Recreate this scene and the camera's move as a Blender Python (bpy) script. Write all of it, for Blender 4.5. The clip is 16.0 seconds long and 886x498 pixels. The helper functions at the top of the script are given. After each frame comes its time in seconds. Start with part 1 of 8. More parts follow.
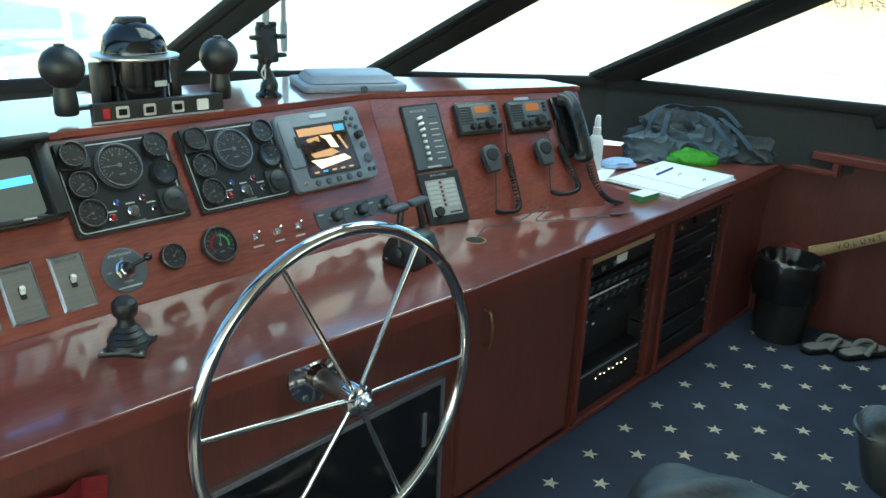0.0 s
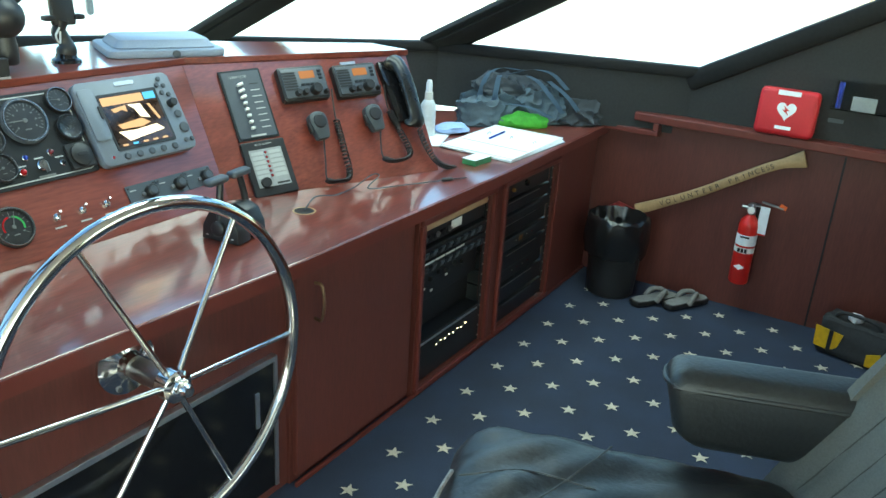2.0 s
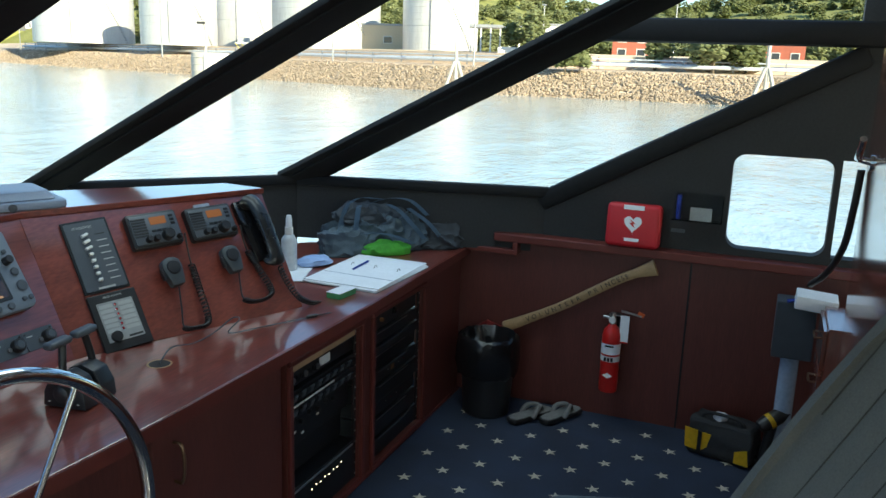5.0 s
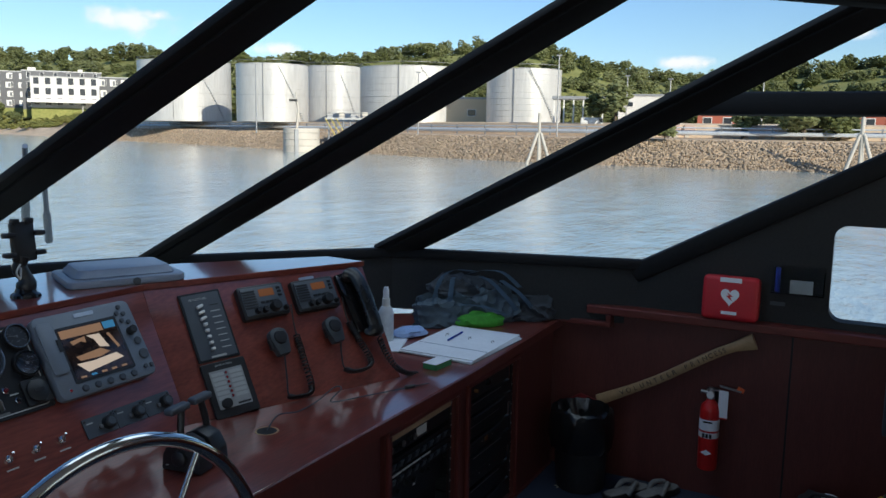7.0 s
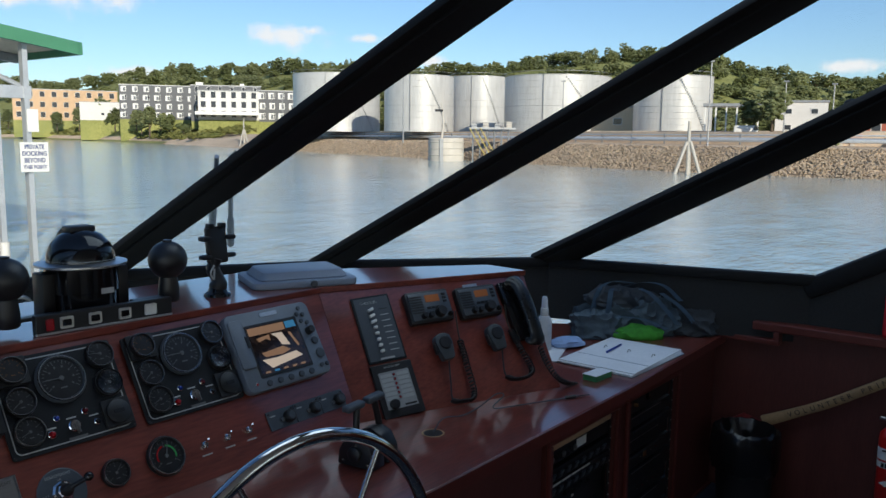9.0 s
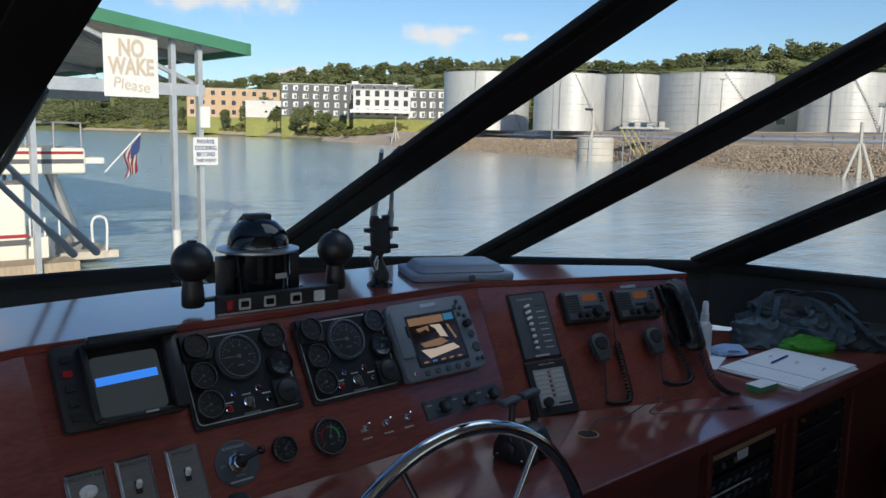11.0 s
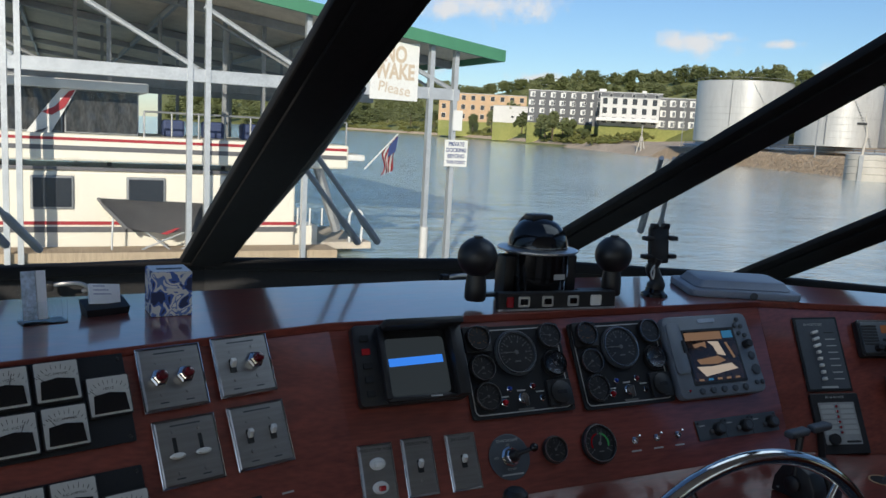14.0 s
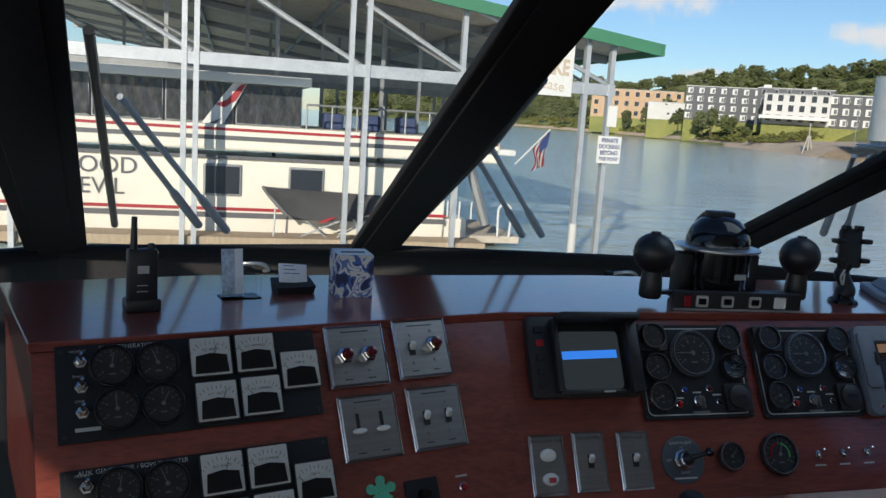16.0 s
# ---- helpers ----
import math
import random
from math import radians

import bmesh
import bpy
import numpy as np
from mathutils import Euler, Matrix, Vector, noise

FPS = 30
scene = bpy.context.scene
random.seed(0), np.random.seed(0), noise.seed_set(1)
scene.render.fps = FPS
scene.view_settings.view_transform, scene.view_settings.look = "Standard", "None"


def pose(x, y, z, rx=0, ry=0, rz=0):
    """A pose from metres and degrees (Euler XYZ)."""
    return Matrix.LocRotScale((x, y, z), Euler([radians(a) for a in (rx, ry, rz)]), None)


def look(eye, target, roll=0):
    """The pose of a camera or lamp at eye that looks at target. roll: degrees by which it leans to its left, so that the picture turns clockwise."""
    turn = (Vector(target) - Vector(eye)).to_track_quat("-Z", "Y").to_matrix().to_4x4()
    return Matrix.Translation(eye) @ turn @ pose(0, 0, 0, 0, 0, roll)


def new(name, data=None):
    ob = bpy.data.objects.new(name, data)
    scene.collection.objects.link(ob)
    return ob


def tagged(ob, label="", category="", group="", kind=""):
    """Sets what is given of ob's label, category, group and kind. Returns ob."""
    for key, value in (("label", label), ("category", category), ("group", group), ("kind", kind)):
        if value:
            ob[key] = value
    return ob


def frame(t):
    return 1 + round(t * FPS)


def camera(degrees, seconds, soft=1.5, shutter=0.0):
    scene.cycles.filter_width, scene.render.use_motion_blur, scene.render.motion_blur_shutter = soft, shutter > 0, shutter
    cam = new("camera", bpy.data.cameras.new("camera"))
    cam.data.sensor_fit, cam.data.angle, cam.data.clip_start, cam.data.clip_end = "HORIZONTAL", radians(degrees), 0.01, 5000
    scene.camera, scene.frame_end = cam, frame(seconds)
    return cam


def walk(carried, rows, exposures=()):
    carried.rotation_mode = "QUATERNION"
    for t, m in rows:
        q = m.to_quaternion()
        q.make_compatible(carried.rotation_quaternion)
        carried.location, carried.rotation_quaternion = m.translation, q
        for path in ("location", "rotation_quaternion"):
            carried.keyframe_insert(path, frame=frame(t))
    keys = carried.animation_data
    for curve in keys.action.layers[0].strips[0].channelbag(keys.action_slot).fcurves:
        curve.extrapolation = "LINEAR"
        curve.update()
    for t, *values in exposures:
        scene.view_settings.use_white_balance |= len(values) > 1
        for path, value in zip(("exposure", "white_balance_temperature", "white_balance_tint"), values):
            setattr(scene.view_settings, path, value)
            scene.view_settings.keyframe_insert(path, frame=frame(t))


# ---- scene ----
cam = camera(57.0, 16.0)
METRES, EYE, TILT, LEAN, TURN = 0.62, 1.6, -20.0, -2.25, -47.4
ROWS = [
    (0.0, 0.0, 0.0, 0.0, 0.0, 0.0, -0.0),
    (0.5, 0.0233, 0.0174, -0.0003, -2.17, -0.4, 0.63),
    (1.0, 0.0567, 0.0399, -0.0059, -4.6, -0.98, 1.27),
    (1.5, 0.0874, 0.0624, -0.0075, -7.28, -1.74, 1.87),
    (2.0, 0.113, 0.093, -0.0072, -10.34, -2.34, 2.46),
    (2.5, 0.1387, 0.1216, -0.0039, -13.69, -2.5, 3.06),
    (3.0, 0.164, 0.139, 0.0033, -16.84, -1.87, 3.74),
    (3.5, 0.1872, 0.1559, 0.0162, -18.89, -0.59, 4.5),
    (4.0, 0.1937, 0.151, 0.0414, -20.04, 1.45, 5.42),
    (6.5, 0.1043, 0.0634, 0.0947, -15.4, 9.76, 6.72),
    (7.0, 0.0768, 0.0473, 0.0928, -13.26, 10.6, 6.13),
    (7.5, 0.0396, 0.0236, 0.09, -10.83, 11.22, 5.41),
    (8.0, -0.0057, 0.0152, 0.0907, -8.35, 11.63, 4.62),
    (8.5, -0.0383, 0.0155, 0.0929, -6.01, 11.87, 3.83),
    (11.0, -0.1331, 0.021, 0.0817, 5.69, 12.09, -0.98),
    (11.5, -0.1776, 0.0116, 0.0756, 8.43, 12.07, -2.4),
    (12.0, -0.2059, 0.0106, 0.0713, 10.93, 11.97, -3.71),
    (12.5, -0.2401, -0.0008, 0.064, 13.56, 11.87, -5.02),
    (13.0, -0.2766, -0.0061, 0.0619, 16.07, 11.73, -6.28),
    (13.5, -0.3069, -0.0082, 0.0579, 18.51, 11.54, -7.41),
    (14.0, -0.3326, -0.0103, 0.0519, 20.93, 11.29, -8.5),
    (14.5, -0.3587, -0.0259, 0.045, 23.4, 10.92, -9.54),
    (15.0, -0.3853, -0.0364, 0.0362, 25.76, 10.46, -10.5),
    (15.5, -0.4144, -0.046, 0.0251, 28.27, 9.84, -11.52),
    (16.0, -0.4378, -0.0624, 0.0107, 30.73, 9.18, -12.49),
]
EXPOSURES = [(0.0, 2.2, 7600, -12), (1.5, 2.5, 7600, -12), (3.0, 3.0, 7600, -12), (4.2, 2.75, 7600, -12), (5.2, 1.0, 6800, 4), (6.3, 0.35, 6350, 10), (8.5, 0.15, 6350, 10), (11.0, -0.02, 6350, 11), (16.0, -0.12, 6350, 11)]
walk(cam, [(t, pose(0, 0, EYE, TILT, LEAN, TURN) @ pose(METRES * x, METRES * y, METRES * z, 90 + pitch, roll, yaw)) for t, x, y, z, yaw, pitch, roll in ROWS], EXPOSURES)

# ---- daylight: low afternoon sun from behind and to port ----
SUN_AZ, SUN_EL = radians(-150.0), radians(20.0)   # clockwise from +y
world = bpy.data.worlds.new("sky")
scene.world = world
world.use_nodes = True
wn, wl = world.node_tree.nodes, world.node_tree.links
sky = wn.new("ShaderNodeTexSky")
sky.sky_type, sky.sun_disc = "NISHITA", False
sky.sun_elevation, sky.sun_rotation = SUN_EL, SUN_AZ
sky.air_density, sky.dust_density, sky.ozone_density = 1.0, 0.15, 4.0
wn["Background"].inputs["Strength"].default_value = 0.118
cool = wn.new("ShaderNodeMix")
cool.data_type, cool.blend_type = "RGBA", "MULTIPLY"
cool.inputs["Factor"].default_value, cool.inputs["B"].default_value = 1.0, (0.97, 1.0, 1.05, 1)
wl.new(sky.outputs[0], cool.inputs["A"])
# a few small fair-weather clouds
geo_n, cn_ = wn.new("ShaderNodeTexCoord"), wn.new("ShaderNodeTexNoise")
cn_.inputs["Scale"].default_value, cn_.inputs["Detail"].default_value, cn_.inputs["Roughness"].default_value = 26.0, 6.0, 0.6
wl.new(geo_n.outputs["Generated"], cn_.inputs["Vector"])
cover = None
for az, el, wd, ht in ((28.0, 8.7, 6.2, 1.5), (25.0, 8.2, 3.2, 1.0), (41.3, 6.6, 2.9, 0.95), (43.0, 7.0, 1.6, 0.6), (46.7, 6.6, 1.5, 0.4), (31.0, 3.9, 2.8, 0.6), (22.0, 4.2, 2.6, 0.6), (50.6, 5.2, 2.0, 0.55), (78.0, 4.7, 2.2, 0.5), (88.0, 6.3, 1.8, 0.5), (62.0, 14.0, 3.0, 0.8), (12.0, 13.0, 4.0, 1.0), (-20.0, 16.0, 5.0, 1.5)):
    a, e = radians(az), radians(el)
    d = Vector((math.sin(a) * math.cos(e), math.cos(a) * math.cos(e), math.sin(e)))
    sub, rot, ln, mr = wn.new("ShaderNodeVectorMath"), wn.new("ShaderNodeVectorMath"), wn.new("ShaderNodeVectorMath"), wn.new("ShaderNodeMath")
    sub.operation, rot.operation, ln.operation = "SUBTRACT", "MULTIPLY", "LENGTH"
    sub.inputs[1].default_value = d
    rot.inputs[1].default_value = (1 / radians(wd), 1 / radians(wd), 1 / radians(ht))
    wl.new(geo_n.outputs["Generated"], sub.inputs[0]), wl.new(sub.outputs[0], rot.inputs[0]), wl.new(rot.outputs[0], ln.inputs[0])
    mr.operation = "SUBTRACT"
    mr.inputs[0].default_value = 1.0
    wl.new(ln.outputs["Value"], mr.inputs[1])
    if cover is None:
        cover = mr
    else:
        mx = wn.new("ShaderNodeMath")
        mx.operation = "MAXIMUM"
        wl.new(cover.outputs[0], mx.inputs[0]), wl.new(mr.outputs[0], mx.inputs[1])
        cover = mx
nsum, soft, cmix = wn.new("ShaderNodeMath"), wn.new("ShaderNodeMapRange"), wn.new("ShaderNodeMix")
nsum.operation, soft.interpolation_type, cmix.data_type = "MULTIPLY_ADD", "SMOOTHSTEP", "RGBA"
nsum.inputs[1].default_value = 2.6
wl.new(cn_.outputs["Fac"], nsum.inputs[0]), wl.new(cover.outputs[0], nsum.inputs[2])
soft.inputs["From Min"].default_value, soft.inputs["From Max"].default_value, soft.inputs["To Max"].default_value = 1.28, 2.15, 0.9
wl.new(nsum.outputs[0], soft.inputs["Value"])
cmix.inputs["B"].default_value = (7.6, 7.4, 7.3, 1)
wl.new(soft.outputs["Result"], cmix.inputs["Factor"]), wl.new(cool.outputs["Result"], cmix.inputs["A"])
wl.new(cmix.outputs["Result"], wn["Background"].inputs["Color"])
sun = new("sun", bpy.data.lights.new("sun", "SUN"))
sun.data.energy, sun.data.angle, sun.data.color = 5.0, radians(0.6), (1.0, 0.90, 0.74)
sun.matrix_world = look((0, 0, 0), (-math.sin(SUN_AZ) * math.cos(SUN_EL), -math.cos(SUN_AZ) * math.cos(SUN_EL), -math.sin(SUN_EL)))

# fill lamps added out of view for sky light: aft, port, above the windscreen
for name, place, target, w, h, power in (("aft_fill_light", (0.9, -2.55, 1.45), (0.9, 0, 1.3), 5.4, 1.0, 6), ("overhead_sky_fill", (2.8, 1.5, 3.2), (2.8, 1.5001, 0), 2.6, 1.6, 20), ("port_fill_light", (-1.94, -0.6, 1.36), (0, -0.6, 1.3), 3.4, 1.1, 9)):
    lamp = new(name, bpy.data.lights.new(name, "AREA"))
    lamp.data.shape, lamp.data.size, lamp.data.size_y, lamp.data.energy, lamp.data.color = "RECTANGLE", w, h, power, (0.74, 0.89, 1.0) if "sky" in name else (1.0, 0.97, 0.93)
    lamp.matrix_world = look(place, target)

# ---- materials ----
def material(name, color, rough=0.5, metal=0.0, vary=0.12, scale=8.0, bump=0.1, grain=(1, 1, 1), fine=60.0, second=None, coat=0.0, spec=0.5):
    """Base colour broken by two noises (broad and fine), with a little relief."""
    m = bpy.data.materials.new(name)
    m.use_nodes = True
    nt, ns = m.node_tree.links, m.node_tree.nodes
    b = ns["Principled BSDF"]
    b.inputs["Roughness"].default_value, b.inputs["Metallic"].default_value = rough, metal
    b.inputs["Coat Weight"].default_value, b.inputs["Coat Roughness"].default_value = coat, 0.13
    b.inputs["Coat IOR"].default_value = 1.6
    b.inputs["Specular IOR Level"].default_value = spec
    tc, mp = ns.new("ShaderNodeTexCoord"), ns.new("ShaderNodeMapping")
    mp.inputs["Scale"].default_value = grain
    nt.new(tc.outputs["Object"], mp.inputs["Vector"])
    n1, n2 = ns.new("ShaderNodeTexNoise"), ns.new("ShaderNodeTexNoise")
    n1.inputs["Scale"].default_value, n2.inputs["Scale"].default_value = scale, fine
    n1.inputs["Detail"].default_value = n2.inputs["Detail"].default_value = 4
    for n in (n1, n2):
        nt.new(mp.outputs[0], n.inputs["Vector"])
    add = ns.new("ShaderNodeMath")
    add.operation = "ADD"
    nt.new(n1.outputs["Fac"], add.inputs[0]), nt.new(n2.outputs["Fac"], add.inputs[1])
    ramp = ns.new("ShaderNodeMapRange")
    ramp.inputs["From Min"].default_value, ramp.inputs["From Max"].default_value = 0.7, 1.3
    nt.new(add.outputs[0], ramp.inputs["Value"])
    mix = ns.new("ShaderNodeMix")
    mix.data_type = "RGBA"
    hi = second or tuple(min(1, c * (1 + vary)) for c in color)
    lo = tuple(c * (1 - vary) for c in color)
    mix.inputs["A"].default_value, mix.inputs["B"].default_value = (*lo, 1), (*hi, 1)
    nt.new(ramp.outputs["Result"], mix.inputs["Factor"])
    nt.new(mix.outputs["Result"], b.inputs["Base Color"])
    rr = ns.new("ShaderNodeMapRange")
    rr.inputs["To Min"].default_value, rr.inputs["To Max"].default_value = max(0.02, rough * 0.85), min(1, rough * 1.15)
    nt.new(n1.outputs["Fac"], rr.inputs["Value"]), nt.new(rr.outputs["Result"], b.inputs["Roughness"])
    if bump:
        bp = ns.new("ShaderNodeBump")
        bp.inputs["Strength"].default_value, bp.inputs["Distance"].default_value = bump, 0.002
        nt.new(n2.outputs["Fac"], bp.inputs["Height"]), nt.new(bp.outputs[0], b.inputs["Normal"])
    return m


def glow(name, color, strength):
    m = bpy.data.materials.new(name)
    m.use_nodes = True
    b = m.node_tree.nodes["Principled BSDF"]
    b.inputs["Base Color"].default_value = (*[c * 0.2 for c in color], 1)
    b.inputs["Emission Color"].default_value, b.inputs["Emission Strength"].default_value = (*color, 1), strength
    return m


def clear(name, color=(1, 1, 1), rough=0.0, ior=1.45):
    m = bpy.data.materials.new(name)
    m.use_nodes = True
    b = m.node_tree.nodes["Principled BSDF"]
    b.inputs["Base Color"].default_value, b.inputs["Roughness"].default_value = (*color, 1), rough
    b.inputs["Transmission Weight"].default_value, b.inputs["IOR"].default_value = 1.0, ior
    return m


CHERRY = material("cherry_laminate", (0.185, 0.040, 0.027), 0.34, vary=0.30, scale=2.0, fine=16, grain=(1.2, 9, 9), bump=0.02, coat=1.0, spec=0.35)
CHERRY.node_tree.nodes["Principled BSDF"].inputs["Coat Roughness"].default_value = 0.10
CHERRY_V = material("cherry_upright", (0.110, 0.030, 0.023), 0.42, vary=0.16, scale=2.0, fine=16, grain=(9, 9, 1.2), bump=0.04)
CHERRY_EDGE = material("cherry_edging", (0.13, 0.028, 0.021), 0.35, vary=0.15, scale=3, fine=20, bump=0.03)
BLACK_FOAM = material("black_vinyl", (0.017, 0.017, 0.018), 0.75, vary=0.3, scale=4, fine=90, bump=0.25)
BLACK_GLOSS = material("black_gloss", (0.008, 0.008, 0.009), 0.12, vary=0.2, bump=0.0)
BLACK_PLASTIC = material("black_plastic", (0.014, 0.014, 0.015), 0.42, vary=0.2, scale=20, fine=300, bump=0.15)
PANEL_BLACK = material("panel_black", (0.012, 0.013, 0.015), 0.55, vary=0.15, scale=12, fine=220, bump=0.06, spec=0.3)
CARPET = material("navy_carpet", (0.019, 0.030, 0.057), 0.95, vary=0.35, scale=5, fine=240, bump=0.8)
STAR = material("carpet_star", (0.52, 0.47, 0.37), 0.95, vary=0.2, scale=30, fine=260, bump=0.8)
CHROME = material("chrome", (0.64, 0.63, 0.62), 0.11, 1.0, vary=0.05, bump=0.0)
STEEL = material("brushed_steel", (0.36, 0.35, 0.34), 0.34, 1.0, vary=0.1, scale=3, fine=40, grain=(1, 40, 40), bump=0.05)
ALU = material("aluminium", (0.55, 0.56, 0.58), 0.4, 1.0, vary=0.1, bump=0.03)
WHITE = material("white_plastic", (0.72, 0.71, 0.67), 0.4, vary=0.05, bump=0.02)
PAPER = material("paper", (0.80, 0.81, 0.83), 0.8, vary=0.05, bump=0.02)
GREY_CASE = material("grey_plastic", (0.060, 0.070, 0.082), 0.45, vary=0.12, scale=20, fine=300, bump=0.1)
GREY_LID = material("grey_cover", (0.22, 0.26, 0.33), 0.5, vary=0.1, scale=10, fine=250, bump=0.08)
HEADLINER = material("headliner", (0.74, 0.73, 0.70), 0.9, vary=0.1, fine=120, bump=0.2)
RED = material("red_paint", (0.55, 0.018, 0.016), 0.3, vary=0.1, bump=0.02)
GLASS = bpy.data.materials.new("window_glass")
GLASS.use_nodes = True
gn, gl = GLASS.node_tree.nodes, GLASS.node_tree.links
gn.remove(gn["Principled BSDF"])
g_t, g_g, g_m, g_f = gn.new("ShaderNodeBsdfTransparent"), gn.new("ShaderNodeBsdfGlossy"), gn.new("ShaderNodeMixShader"), gn.new("ShaderNodeFresnel")
g_t.inputs["Color"].default_value, g_g.inputs["Roughness"].default_value, g_f.inputs["IOR"].default_value = (0.96, 0.98, 0.97, 1), 0.01, 1.12
gl.new(g_f.outputs[0], g_m.inputs[0]), gl.new(g_t.outputs[0], g_m.inputs[1]), gl.new(g_g.outputs[0], g_m.inputs[2])
gl.new(g_m.outputs[0], gn["Material Output"].inputs["Surface"])


# ---- mesh helpers ----
def part(name, bm, mat, parent=None, label="", smooth=False, m=None):
    """Links a bmesh as one mesh object, under parent if given."""
    me = bpy.data.meshes.new(name)
    bm.normal_update()
    bm.to_mesh(me)
    bm.free()
    me.materials.append(mat)
    if smooth:
        for p in me.polygons:
            p.use_smooth = True
        me.set_sharp_from_angle(angle=radians(35))
    ob = new(name, me)
    if parent is not None:
        ob.parent = parent
    if m is not None:
        ob.matrix_basis = m
    if label:
        ob["label"] = label
    return ob


def thing(name, label, category, m=None, group="", kind=""):
    ob = new(name)
    ob.empty_display_size = 0.05
    if m is not None:
        ob.matrix_basis = m
    return tagged(ob, label, category, group, kind)


def box(x0, x1, y0, y1, z0, z1, bevel=0.0, seg=2, bm=None, m=None):
    tmp = bmesh.new()
    bmesh.ops.create_cube(tmp, size=1)
    bmesh.ops.transform(tmp, matrix=Matrix.LocRotScale(((x0 + x1) / 2, (y0 + y1) / 2, (z0 + z1) / 2), None, (abs(x1 - x0), abs(y1 - y0), abs(z1 - z0))), verts=tmp.verts)
    if bevel:
        bmesh.ops.bevel(tmp, geom=tmp.edges[:], offset=bevel, segments=seg, affect="EDGES", profile=0.5)
    return merge(bm, tmp, m)


def merge(bm, tmp, m=None):
    if m is not None:
        bmesh.ops.transform(tmp, matrix=m, verts=tmp.verts)
    if bm is None:
        return tmp
    me = bpy.data.meshes.new("tmp")
    tmp.to_mesh(me)
    tmp.free()
    bm.from_mesh(me)
    bpy.data.meshes.remove(me)
    return bm


def lathe(profile, seg=32, bm=None, m=None, cap=True):
    """Turns (radius, height) pairs round z; cap=False leaves the ends open."""
    tmp = bmesh.new()
    rings = []
    for r, z in profile:
        if r < 1e-6:
            rings.append([tmp.verts.new((0, 0, z))])
        else:
            rings.append([tmp.verts.new((r * math.cos(2 * math.pi * i / seg), r * math.sin(2 * math.pi * i / seg), z)) for i in range(seg)])
    for a, b in zip(rings, rings[1:]):
        for i in range(seg):
            j = (i + 1) % seg
            q = [a[i % len(a)], a[j % len(a)], b[j % len(b)], b[i % len(b)]]
            q = list(dict.fromkeys(q))
            if len(q) > 2:
                tmp.faces.new(q)
    for ring, flip in ((rings[0], True), (rings[-1], False)):
        if cap and len(ring) > 2:
            tmp.faces.new(ring[::-1] if flip else ring)
    bmesh.ops.recalc_face_normals(tmp, faces=tmp.faces[:])
    return merge(bm, tmp, m)


def ball(r, c=(0, 0, 0), scale=(1, 1, 1), bm=None, m=None, u=20, v=12):
    tmp = bmesh.new()
    bmesh.ops.create_uvsphere(tmp, u_segments=u, v_segments=v, radius=r)
    bmesh.ops.transform(tmp, matrix=Matrix.LocRotScale(c, None, scale), verts=tmp.verts)
    return merge(bm, tmp, m)


def prism(pts, z0, z1, bm=None, m=None, bevel=0.0):
    """A flat outline in x, y, thickened from z0 to z1."""
    tmp = bmesh.new()
    a = [tmp.verts.new((x, y, z0)) for x, y in pts]
    b = [tmp.verts.new((x, y, z1)) for x, y in pts]
    tmp.faces.new(a[::-1]), tmp.faces.new(b)
    for i in range(len(pts)):
        j = (i + 1) % len(pts)
        tmp.faces.new((a[i], a[j], b[j], b[i]))
    bmesh.ops.recalc_face_normals(tmp, faces=tmp.faces[:])
    if bevel:
        bmesh.ops.bevel(tmp, geom=tmp.edges[:], offset=bevel, segments=2, affect="EDGES", profile=0.5)
    return merge(bm, tmp, m)


def hull(pts, bm=None):
    """A solid from the corners of its lower then its upper outline, in the same order."""
    tmp = bmesh.new()
    n = len(pts) // 2
    v = [tmp.verts.new(p) for p in pts]
    tmp.faces.new(v[:n][::-1]), tmp.faces.new(v[n:])
    for i in range(n):
        j = (i + 1) % n
        tmp.faces.new((v[i], v[j], v[n + j], v[n + i]))
    bmesh.ops.recalc_face_normals(tmp, faces=tmp.faces[:])
    return merge(bm, tmp)


def tube(path, r, seg=10, bm=None, m=None, closed=False):
    """A round bar along a path of points; r may be a list."""
    tmp = bmesh.new()
    pts = [Vector(p) for p in path]
    n = len(pts)
    rings, ref = [], None
    for i, p in enumerate(pts):
        d = (pts[(i + 1) % n] - pts[i - 1]) if closed else (pts[min(i + 1, n - 1)] - pts[max(i - 1, 0)])
        d.normalize()
        if ref is None:
            ref = d.orthogonal().normalized()
        ref = (ref - d * ref.dot(d)).normalized()
        side = d.cross(ref)
        rr = r[i] if isinstance(r, (list, tuple)) else r
        rings.append([tmp.verts.new(p + rr * (math.cos(2 * math.pi * k / seg) * ref + math.sin(2 * math.pi * k / seg) * side)) for k in range(seg)])
    for i in range(n if closed else n - 1):
        a, b = rings[i], rings[(i + 1) % n]
        for k in range(seg):
            j = (k + 1) % seg
            tmp.faces.new((a[k], a[j], b[j], b[k]))
    if not closed:
        tmp.faces.new(rings[0][::-1]), tmp.faces.new(rings[-1])
    bmesh.ops.recalc_face_normals(tmp, faces=tmp.faces[:])
    return merge(bm, tmp, m)


